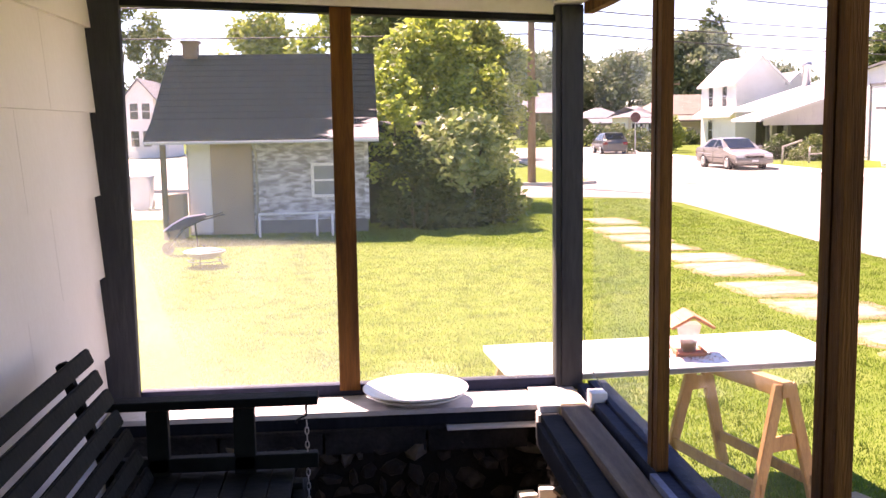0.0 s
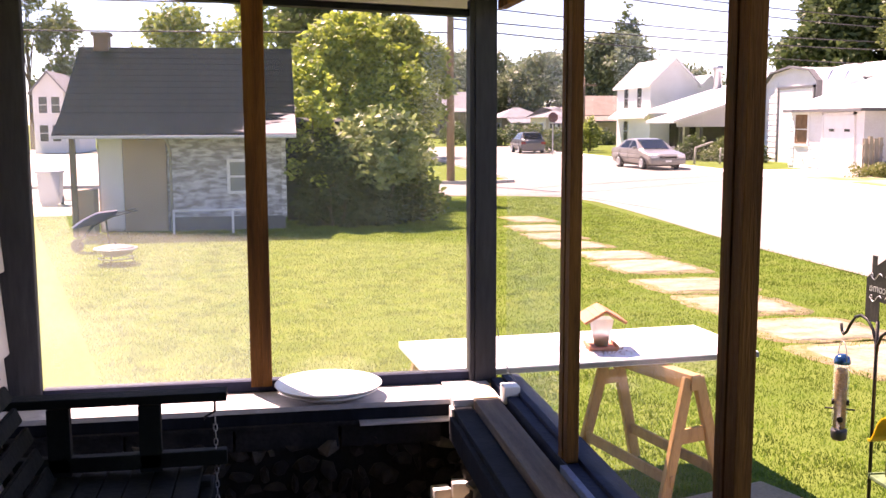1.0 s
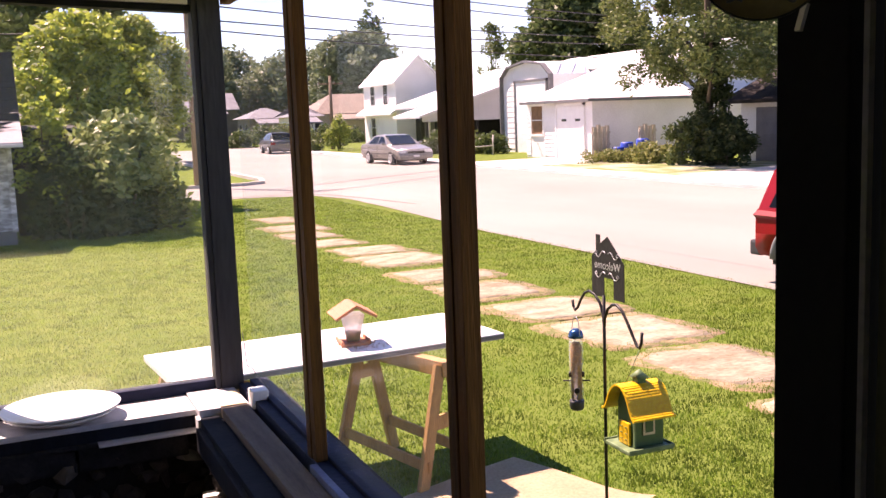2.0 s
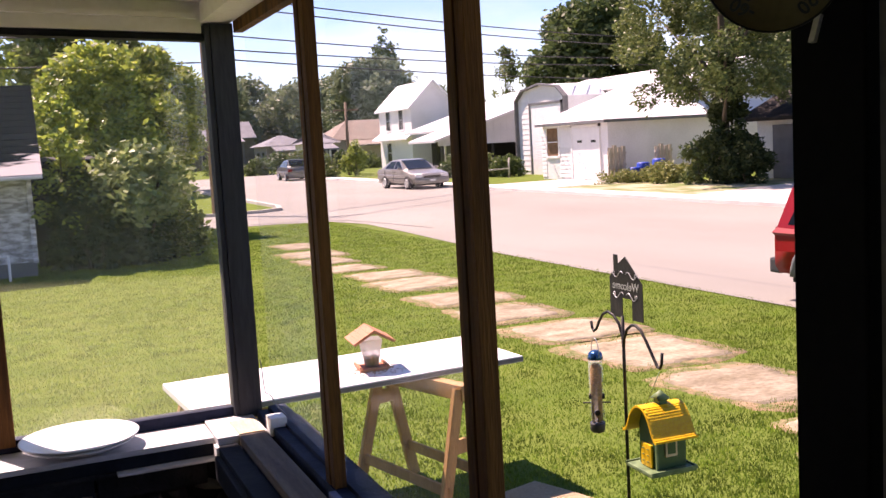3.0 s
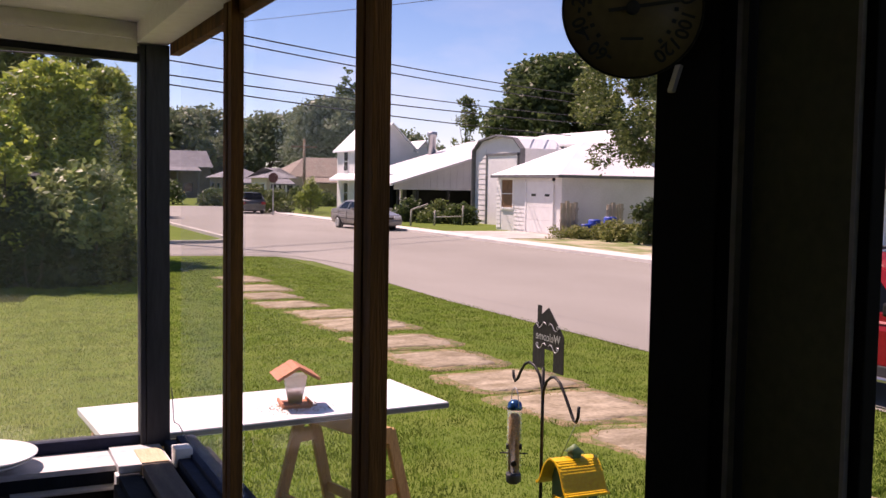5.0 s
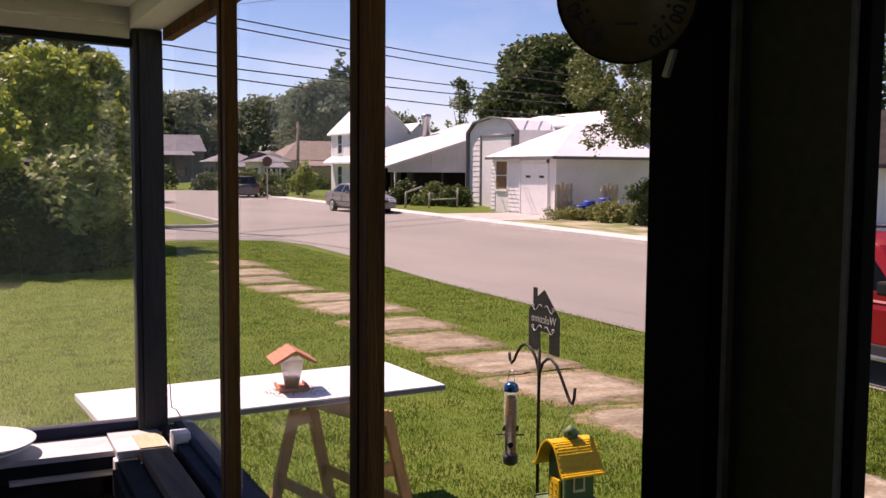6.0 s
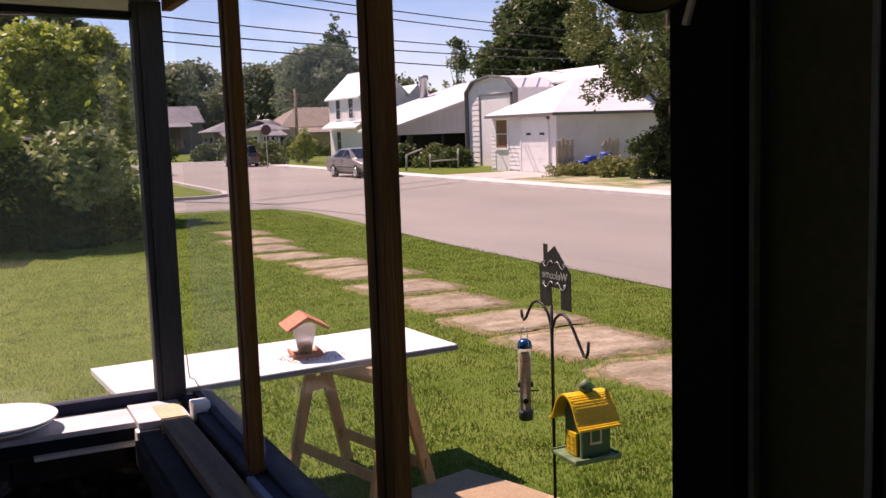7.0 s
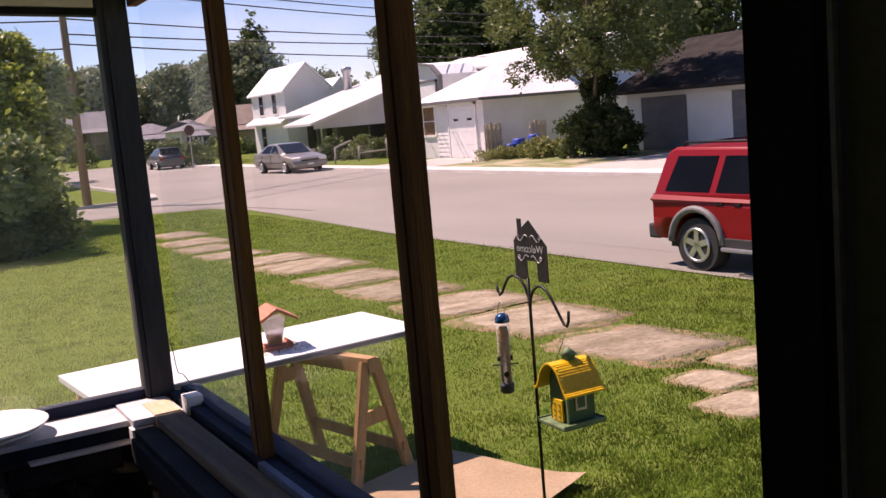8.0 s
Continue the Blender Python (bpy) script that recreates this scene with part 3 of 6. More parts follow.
def lawn_grass():
    """Blades of grass: dense beside the porch, thinning evenly with distance."""
    n = 620000
    f = RNG.random(n) ** 1.9
    y = 4.2 + 25.5 * f
    left = np.where(y < 6, 1.2, -0.5 - 0.26 * (y - 6))
    x = left + (8.15 - left) * RNG.random(n)
    keep = np.ones(n, bool)
    for cx, cy, ha, hb in STONES:
        dx, dy = (x - cx + 0.12 * (y - cy)) / ha, (y - cy) / hb
        ang = np.arctan2(dy, dx)
        reach = (np.abs(dx) ** 6 + np.abs(dy) ** 6) ** (1 / 6) * (1 + 0.10 * np.sin(3 * ang + cy) + 0.07 * np.sin(7 * ang + 2 * cx))
        keep &= ~((reach < 0.96 + 0.08 * RNG.normal(size=n)) | ((reach < 1.24) & (RNG.random(n) < 0.55)))
    keep &= ~((x < 1.15) & (y < 6.0)) & ~((np.abs((x - 2.70) * 0.308 - (y - 6.92) * 0.951 - 0.53) < 0.52) & (np.abs(-(x - 2.70) * 0.951 - (y - 6.92) * 0.308 - 0.66) < 0.65))
    x, y = x[keep], y[keep]
    n = len(x)
    far = (y - 4) / 25
    clump = RNG.random((40, 60))
    tuft = clump[((y * 3.1).astype(int)) % 40, ((x * 3.7 + 40).astype(int)) % 60]
    h, w = RNG.uniform(0.011, 0.027, n) * (0.8 + 0.45 * tuft) * (1 + 0.3 * far), RNG.uniform(0.004, 0.008, n) * (1 + 0.9 * far)
    near = np.clip((10.5 - y) / 5, 0, 1)
    clump2 = RNG.random((90, 130))
    leafy = clump2[((y * 11.3).astype(int)) % 90, ((x * 12.1 + 60).astype(int)) % 130]
    h, w = h * (1 + 1.0 * near * leafy ** 2), w * (1 + 0.5 * near)
    a, lean = RNG.uniform(0, 2 * np.pi, n), RNG.uniform(-0.8, 0.8, (n, 2)) * h[:, None]
    dx, dy = np.cos(a) * w, np.sin(a) * w
    tri = np.stack([np.stack([x - dx, y - dy, np.full(n, -0.02)], 1), np.stack([x + dx, y + dy, np.full(n, -0.02)], 1), np.stack([x + lean[:, 0], y + lean[:, 1], h], 1)], 1)
    tagged(new("grass", array_mesh("grass", tri.reshape(-1, 3), 3, BLADE_LEAF)), "short sunlit grass blades over the lawn", "grass", kind="stuff")


lawn_grass()

# ---- the porch ----
FLOOR, SILL, LEDGE, HEAD, CEIL = 0.60, 1.11, 1.06, 2.62, 2.74
YF = 5.67          # inner face of the end wall's posts
XR = 0.78          # inner face of the street side's posts
XL = -1.14         # face of the house wall
structure("floor", boxes((XL - 0.1, 1.0, -2.4, 5.75, FLOOR - 0.12, FLOOR)), FLOOR_BOARD, "dark grey painted porch floor", "floor")
TILT = 0.042        # the old porch ceiling falls towards the street


def sloped(x0, x1, y0, y1, z0, z1, base=0.68, bm=None):
    """A board across the porch whose height falls with x as the ceiling does; z0, z1 hold at the street side."""
    f = lambda x: TILT * (base - x)
    return prism([(x0, z0 + f(x0)), (x1, z0 + f(x1)), (x1, z1 + f(x1)), (x0, z1 + f(x0))], y1 - y0, "y", y0, bm=bm)


structure("ceiling", sloped(XL - 0.1, 0.72, -2.4, YF + 0.03, CEIL - 0.008, CEIL + 0.08), CEILING, "off-white painted porch ceiling", "ceiling")
structure("porch_roof", prism([(XL - 0.1, 3.30), (XL - 0.1, 2.92), (1.10, 2.80), (1.12, 2.90)], 8.87, "y", -2.5), SHINGLE_DARK, "dark low-pitched porch roof with overhang", "roof")
# unseen wall behind the camera, kept pale to bounce light into the porch
structure("wall_back", boxes((XL - 0.1, 1.0, -2.5, -2.4, 0.0, 2.8)), SIDING, "unseen pale end wall, added to bounce light inside", "wall")
structure("header_end", sloped(XL, 0.66, YF - 0.012, YF + 0.012, HEAD + 0.047, HEAD + 0.067, bm=sloped(XL - 0.12, 0.68, YF + 0.012, YF + 0.12, HEAD - 0.006, CEIL + 0.06)), CEILING, "off-white header beam over the end window", "beam")
structure("header_street", boxes((0.68, 0.80, -2.4, YF + 0.12, HEAD + 0.035, CEIL + 0.06)), CEILING, "off-white header beam over the street windows", "beam")
structure("head_strip_end", sloped(-1.03, 0.69, YF + 0.02, YF + 0.09, HEAD - 0.034, HEAD - 0.008), DARK_PAINT, "dark window head strip of the end wall", "trim")
structure("head_strip_street", boxes((0.803, 0.840, 2.6, YF - 0.002, HEAD - 0.008, HEAD + 0.040)), BROWN_STUD, "brown window head strip of the street side", "trim")


def siding_wall():
    """The house wall: lapped cement shingles, one course over the next, on a solid wall."""
    wall = structure("wall_house", boxes((XL - 0.16, XL - 0.03, -2.4, 5.71, 0.0, 3.3)), DARK_FILL, "white cement-shingle siding of the house wall", "wall")
    z, i = 0.62, 0
    while z < CEIL + 0.07:
        top = min(z + 0.335, CEIL + 0.068)
        y = -2.4 + (0.3 if i % 2 else 0.0)
        while y < 5.66:
            e = min(y + 1.199, 5.70)
            bm = prism([(XL - 0.028, z), (XL + 0.002, z), (XL - 0.022, top), (XL - 0.03, top)], e - y - 0.001, "y", y)
            part("shingle", bm, SIDING, wall)
            y += 1.2
        z += 0.325
        i += 1


siding_wall()


structure("corner_post", boxes((0.712, 0.802, YF + 0.0, YF + 0.09, SILL - 0.05, HEAD + 0.03), (0.69, 0.710, YF + 0.006, YF + 0.09, SILL - 0.05, HEAD + 0.03), bevel=0.003), GREY_POST, "grey-painted square corner post of the porch", "post")
structure("post_house", boxes((-1.168, -1.03, YF, YF + 0.043, FLOOR, HEAD + 0.064), bevel=0.003), GREY_POST, "dark grey post where end window meets the house", "post")
structure("stud_end", boxes((-0.219, -0.1736, YF + 0.004, YF + 0.043, SILL - 0.02, HEAD + 0.026), (-0.174, -0.134, YF + 0.002, YF + 0.043, SILL - 0.02, HEAD + 0.026), bevel=0.002), BROWN_STUD, "doubled brown-stained stud between two window panes", "post")
structure("stud_street_far", boxes((XR, XR + 0.038, 4.571, 4.615, SILL - 0.02, HEAD + 0.03), (XR - 0.003, XR + 0.036, 4.617, 4.66, SILL - 0.02, HEAD + 0.03), bevel=0.002), BROWN_STUD, "doubled brown stud of the street window", "post")
structure("stud_street_near", boxes((XR + 0.005, XR + 0.043, 3.458, 3.502, SILL - 0.02, HEAD + 0.03), (XR + 0.002, XR + 0.04, 3.504, 3.547, SILL - 0.02, HEAD + 0.03), bevel=0.002), BROWN_STUD, "doubled brown stud of the street window", "post")
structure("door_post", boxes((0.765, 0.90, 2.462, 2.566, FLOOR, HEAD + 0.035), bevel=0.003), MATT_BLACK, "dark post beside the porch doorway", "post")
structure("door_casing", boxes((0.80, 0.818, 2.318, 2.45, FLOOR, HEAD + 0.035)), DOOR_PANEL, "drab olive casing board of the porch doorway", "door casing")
# separate black strip puts the shade of the reveal into colour
structure("door_reveal", boxes((0.795, 0.813, 2.300, 2.3165, FLOOR, HEAD + 0.035), bevel=0.002), MATT_BLACK, "black reveal of the porch doorway, its shade in the colour", "door casing")
structure("door_edge_strip", boxes((0.778, 0.786, 2.4485, 2.456, FLOOR, HEAD + 0.03), (0.788, 0.794, 2.311, 2.3155, FLOOR, HEAD + 0.03)), GREY_DOOR, "thin grey metal edge strips beside the doorway", "trim")
# also out of view; its pale colour serves as a reflector
structure("wall_street_near", boxes((0.80, 0.92, -2.4, 1.25, 0.0, HEAD + 0.03)), SIDING, "unseen pale wall past the doorway, added to bounce light", "wall")

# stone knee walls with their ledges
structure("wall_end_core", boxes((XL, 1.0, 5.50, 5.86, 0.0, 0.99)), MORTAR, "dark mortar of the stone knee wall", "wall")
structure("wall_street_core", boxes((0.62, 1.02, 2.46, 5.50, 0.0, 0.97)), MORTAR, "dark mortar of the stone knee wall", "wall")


def stones():
    """Uneven rubble set in the inner faces of the knee walls: angular lumps of many sizes, some proud of the mortar."""
    rnd = random.Random(11)
    for wall, along in ((bpy.data.objects["wall_end_core"], "x"), (bpy.data.objects["wall_street_core"], "y")):
        z = 0.62
        while z < 0.88:
            u = -1.05 if along == "x" else 2.6
            end = 0.58 if along == "x" else 5.45
            while u < end:
                w, h = rnd.uniform(0.03, 0.12), rnd.uniform(0.022, 0.05)
                bm = bmesh.new()
                bmesh.ops.create_icosphere(bm, subdivisions=1, radius=1.0)
                s = rnd.random() * 50
                lean, deep = rnd.uniform(-0.5, 0.5), rnd.uniform(0.02, 0.06)
                for v in bm.verts:
                    v.co *= 1 + 0.55 * noise.noise(v.co * 1.1 + Vector((s, 0, 0)))
                    x, y = v.co.x * w / 2, v.co.z * h
                    v.co = Vector((x - lean * y, v.co.y * deep, y + lean * x * 0.6))
                    if along == "y":
                        v.co = Vector((v.co.y, v.co.x, v.co.z))
                at = (u + w / 2, 5.50, z + h / 2 + rnd.uniform(-0.03, 0.03)) if along == "x" else (0.622, u + w / 2, z + h / 2)
                bmesh.ops.translate(bm, verts=bm.verts, vec=at)
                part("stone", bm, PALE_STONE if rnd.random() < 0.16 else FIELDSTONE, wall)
                u += w + rnd.uniform(0.0, 0.025)
            z += rnd.uniform(0.06, 0.085)


stones()


def ledge_blocks():
    """The grey concrete blocks and boards that cap the end wall."""
    cap = tagged(new("ledge_end"), "white-painted ledge boards on the stone wall", "ledge", kind="structure")
    for x0, x1, z in ((XL + 0.01, -0.36, LEDGE), (-0.357, 0.565, LEDGE + 0.002)):
        part("ledge_board", boxes((x0, x1, 5.462, 5.70, z - 0.022, z), bevel=0.003), LEDGE_PAINT, cap)
    part("ledge_front", boxes((XL + 0.01, 0.565, 5.468, 5.488, 0.992, LEDGE - 0.024), bevel=0.002), DARK_PAINT, cap, "dark front edge board")
    # one strip in two colours: shade painted dark, the sunlit stretch painted pale
    part("lower_ledge", boxes((XL + 0.01, 0.20, 5.452, 5.50, 0.978, 0.990), bevel=0.002), CAP_GREY, cap, "shaded stretch of the lower ledge, dark by its colour")
    part("lower_ledge", boxes((0.203, 0.60, 5.425, 5.50, 0.980, 0.990), bevel=0.002), LEDGE_PAINT, cap, "sunlit stretch of the lower ledge, pale by its colour")
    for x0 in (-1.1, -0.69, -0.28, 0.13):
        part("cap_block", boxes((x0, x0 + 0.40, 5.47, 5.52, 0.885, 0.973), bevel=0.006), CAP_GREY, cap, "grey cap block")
    part("pane_strip", boxes((-1.03, 0.69, 5.70, 5.76, LEDGE - 0.02, SILL - 0.002), bevel=0.002), BLUE_SILL, cap, "dark blue strip under the pane")


ledge_blocks()


def ledge_street():
    cap = tagged(new("ledge_street"), "dark blue boards capping the street-side knee wall", "ledge", kind="structure")
    part("inner_board", boxes((0.565, 0.64, 3.0, 5.40, 0.985, 1.045), bevel=0.003), DARK_PAINT, cap)
    part("inner_edge", boxes((0.545, 0.565, 3.0, 5.36, 0.93, 1.02), bevel=0.003), DARK_PAINT, cap)
    part("centre_board", boxes((0.642, 0.775, 2.6, 5.40, 0.985, 1.030), bevel=0.003), BLUE_SILL, cap)
    part("corner_board", boxes((0.568, 0.76, 5.402, 5.70, 1.03, LEDGE + 0.012), bevel=0.003), LEDGE_PAINT, cap, "white corner board")
    part("corner_front", boxes((0.556, 0.575, 5.37, 5.43, 0.93, 1.045), bevel=0.003), WHITE_BOARD, cap, "white painted corner end")
    part("outer_plate", boxes((0.822, 0.895, 2.6, 5.66, 1.02, 1.10), bevel=0.004), BLUE_SILL, cap)
    part("base_plate", boxes((0.776, 0.820, 2.6, 5.66, 0.99, SILL - 0.022), bevel=0.003), BLUE_SILL, cap)


ledge_street()

# panes: old plastic film and glass with dust on it
for nm, row, mat, lab in (("window_1", (-1.03, -0.219, 5.715, 5.718, SILL, HEAD + 0.0), PANE_FAR, "large dusty plastic pane of the end wall"),
                          ("window_2", (-0.134, 0.69, 5.715, 5.718, SILL, HEAD - 0.03), PANE_FAR_B, "large dusty plastic pane of the end wall"),
                          ("window_3", (0.845, 0.847, 4.66, 5.67, 1.10, HEAD), PANE_SIDE, "dusty street-side plastic pane"),
                          ("window_4", (0.845, 0.847, 3.547, 4.571, 1.10, HEAD), PANE_SIDE_B, "dusty street-side plastic pane")):
    w = structure(nm, boxes(row), mat, lab, "window")
    w.visible_shadow = False

# ---- loose things on the porch ----
def loose_lumber():
    ob = thing("loose_board", (0.69, 4.2, 1.045), "weathered brown plank lying along the wall ledge", "plank")
    part("plank", boxes((0.650, 0.752, 3.1, 5.40, 1.034, 1.072), bevel=0.004), OLD_LUMBER, ob)
    # sunlight on the plank's far end is put into this paler slab
    part("lit_end", boxes((0.651, 0.751, 5.402, 5.60, 1.072, 1.0765), bevel=0.001), PALE_WOOD, ob, "sunlit end of the plank, put in as paler wood")
    ob = thing("short_plank", (0.76, 4.0, 1.045), "short blue-grey painted plank on the ledge", "plank")
    part("plank", boxes((0.754, 0.777, 3.0, 4.56, 1.034, 1.092), bevel=0.003), PALE_BLUE, ob)
    ob = thing("wood_block", (0.80, 5.45, 1.06), "small white-painted wood block at the corner", "block")
    part("block", boxes((0.765, 0.83, 5.36, 5.44, 1.055, 1.125), bevel=0.006), WHITE_BOARD, ob)


loose_lumber()


def plates():
    c = (0.09, 5.585)
    for name, z, r, lab in (("platter", LEDGE + 0.004, 0.20, "large white round platter under another"), ("platter", LEDGE + 0.022, 0.215, "large white round platter on the sunny ledge")):
        ob = thing(name, (c[0], c[1], z), lab, "plate", "stacked platters")
        out = [(0.09 + (r - 0.09) * k / 8, 0.034 * (k / 8) ** 1.6) for k in range(9)]
        inn = [(r - 0.004 - (r - 0.03) * k / 9, 0.0385 - 0.010 * math.sin(math.pi / 2 * min(1, k / 6))) for k in range(10)]
        part("dish", lathe(out + [(r + 0.001, 0.0365)] + inn, 56), CERAMIC, ob, local=True)


plates()


def porch_bench():
    """A slatted bench against the house wall, its far arm across the end window's ledge."""
    ya, yb = 2.7, 4.92
    ob = thing("porch_bench", (-0.7, 3.8, FLOOR), "dark green slatted wooden porch bench, chain hanging from arm", "bench")
    seat = 1.04
    for i in range(7):
        x = -0.36 - 0.075 * i
        part("seat_slat", boxes((x - 0.072, x, ya, yb, seat - 0.02, seat), bevel=0.004), SWING_PAINT, ob)
    for i in range(7):
        z0 = 1.07 + 0.066 * i
        x = -0.82 - 0.028 * i
        part("back_slat", beam((x, ya - 0.03, z0), (x, yb - 0.10 - 0.012 * (i % 2), z0), 0.018, 0.052, up=(-0.4, 0, 1), bevel=0.004), SWING_PAINT, ob)
    for y in (ya + 0.2, yb - 0.25):
        part("back_post", beam((-0.85, y, 0.96), (-1.03, y, 1.48), 0.04, 0.03, bevel=0.003), SWING_PAINT, ob)
    for y in (ya + 0.03, yb - 0.03):
        part("arm", boxes((-0.99, -0.275, y - 0.04, y + 0.04, 1.268, 1.298), bevel=0.005), SWING_PAINT, ob)
        for x in (-0.80, -0.52):
            part("arm_support", boxes((x - 0.035, x + 0.035, y - 0.02, y + 0.02, 0.98, 1.26), bevel=0.004), SWING_PAINT, ob)
        part("seat_rail", boxes((-0.95, -0.28, y - 0.02, y + 0.02, 1.05, 1.10), bevel=0.004), SWING_PAINT, ob)
        bm = bmesh.new()
        tube([(-0.315, y, 1.262), (-0.315, y, 1.225), (-0.345, y, 1.21), (-0.352, y, 1.20)], 0.004, bm=bm)
        part("hook", bm, BLACK_IRON, ob)
        for k in range(14):
            z = 1.195 - 0.024 * k
            bm = bmesh.new()
            ring = [(-0.315 + 0.006 * math.cos(t) * (k % 2), y + 0.006 * math.cos(t) * ((k + 1) % 2), z + 0.014 * math.sin(t)) for t in (2 * math.pi * j / 8 for j in range(9))]
            part("chain_link", tube(ring, 0.0022, seg=5, bm=bm, caps=False), GALVANISED, ob)
    for y in (ya + 0.08, yb - 0.08):
        for x in (-0.36, -0.86):
            part("leg", boxes((x - 0.03, x + 0.03, y - 0.03, y + 0.03, FLOOR, 1.02), bevel=0.004), SWING_PAINT, ob)
    part("front_rail", boxes((-0.36, -0.32, ya, yb, 0.94, 1.0), bevel=0.004), SWING_PAINT, ob)


porch_bench()


def hanging_wire():
    ob = thing("loose_wire", (0.81, 5.65, 1.11), "thin grey wire hanging down beside the corner post", "wire")
    pts = [(0.804 + 0.003 * math.sin(k * 0.9), 5.655 - 0.003 * k * k, 1.30 - 0.025 * k) for k in range(6)] + [(0.815, 5.56, 1.17), (0.83, 5.49, 1.13), (0.85, 5.45, 1.105)]
    part("strand", tube(pts, 0.0022, seg=6), GREY_CLADDING, ob)


hanging_wire()


def corner_blocks():
    """Split firewood and white-painted offcuts heaped in the corner by the knee wall."""
    for x, y, top, s, turn, mat, lab in ((0.50, 5.30, 0.760, 0.034, 8, WHITE_BOARD, "white-painted wood offcut heaped in the corner"), (0.578, 5.305, 0.778, 0.034, -6, WHITE_BOARD, "white-painted wood offcut heaped in the corner"),
                                         (0.56, 5.19, 0.70, 0.05, 20, PALE_WOOD, "pale sawn firewood billet in the corner"), (0.43, 5.14, 0.655, 0.04, -15, OLD_LUMBER, "brown firewood billet in the corner")):
        ob = thing("wood_offcut", (x, y, FLOOR), lab, "firewood", "corner offcuts", turn)
        part("billet", boxes((-s, s, -s * 0.9, s * 0.9, 0.0, top - FLOOR), bevel=0.006), mat, ob, local=True)


corner_blocks()


def thermometer():
    """A round dial thermometer on a bracket at the door post."""
    c = Vector((0.675, 2.490, 2.294))
    ob = thing("dial_thermometer", c, "large round dial thermometer on a bracket, in shade", "thermometer")
    ob.scale = (0.69, 0.69, 0.69)
    m = Matrix.Translation((0, 0, 0)) @ Matrix.Rotation(radians(-32), 4, "Z") @ Matrix.Rotation(radians(90), 4, "X")

    def laid(bm):
        bmesh.ops.transform(bm, matrix=m, verts=bm.verts)
        return bm

    part("case", laid(lathe([(0.088, -0.012), (0.098, -0.008), (0.100, 0.004), (0.099, 0.008), (0.097, 0.004), (0.02, 0.004)], 48)), BLACK_IRON, ob, local=True)
    face = part("face", laid(lathe([(0.0965, 0.003), (0.0965, 0.0062), (0.01, 0.0062)], 48)), DIAL_FACE, ob, "dial face, its backlit shade put into the colour", local=True)
    part("hub", laid(lathe([(0.010, 0.006), (0.010, 0.012), (0.004, 0.013)], 20)), BLACK_INK, ob, local=True)
    part("needle", laid(beam((-0.034, -0.004, 0.010), (0.066, 0.010, 0.010), 0.005, 0.002)), BLACK_INK, ob, local=True)
    # marks every ten degrees from -60 to 120, over 270 degrees
    marks = {-60: "-60", -40: "-40", -20: "-20", 0: "0", 20: "20", 40: "40", 60: "60", 80: "80", 100: "100", 120: "120"}
    for k in range(19):
        deg = -60 + 10 * k
        a = radians(235 - 15.8 * k)
        u = Vector((math.cos(a), math.sin(a), 0))
        part("tick", laid(beam(u * 0.058 + Vector((0, 0, 0.0068)), u * 0.064 + Vector((0, 0, 0.0068)), 0.0055, 0.001)), BLACK_INK, face, local=True)
        if deg in marks:
            cu = bpy.data.curves.new("figure", "FONT")
            cu.body, cu.size, cu.align_x, cu.align_y, cu.extrude = marks[deg], 0.027, "CENTER", "CENTER", 0.0003
            cu.offset = 0.0006
            tmp = bpy.data.objects.new("figure_text", cu)
            me = bpy.data.meshes.new_from_object(tmp)
            bpy.data.objects.remove(tmp)
            me.materials.clear()
            me.materials.append(BLACK_INK)
            me.transform(m @ Matrix.Translation(u * 0.076 + Vector((0, 0, 0.0068))) @ Matrix.Rotation(a - math.pi / 2, 4, "Z"))
            fig = new("figure", me)
            fig.parent = face
    part("plain_bar", laid(boxes((-0.016, 0.016, -0.045, -0.041, 0.0064, 0.007))), BLACK_INK, face, local=True)
    part("bracket", beam((0.0, 0.02, -0.03), (0.125, 0.04, -0.03), 0.012, 0.018), WHITE_BOARD, ob, "white bracket", local=True)
    part("bracket_tab", beam((0.084, 0.014, -0.112), (0.098, 0.014, -0.072), 0.012, 0.006), GALVANISED, ob, local=True)


thermometer()

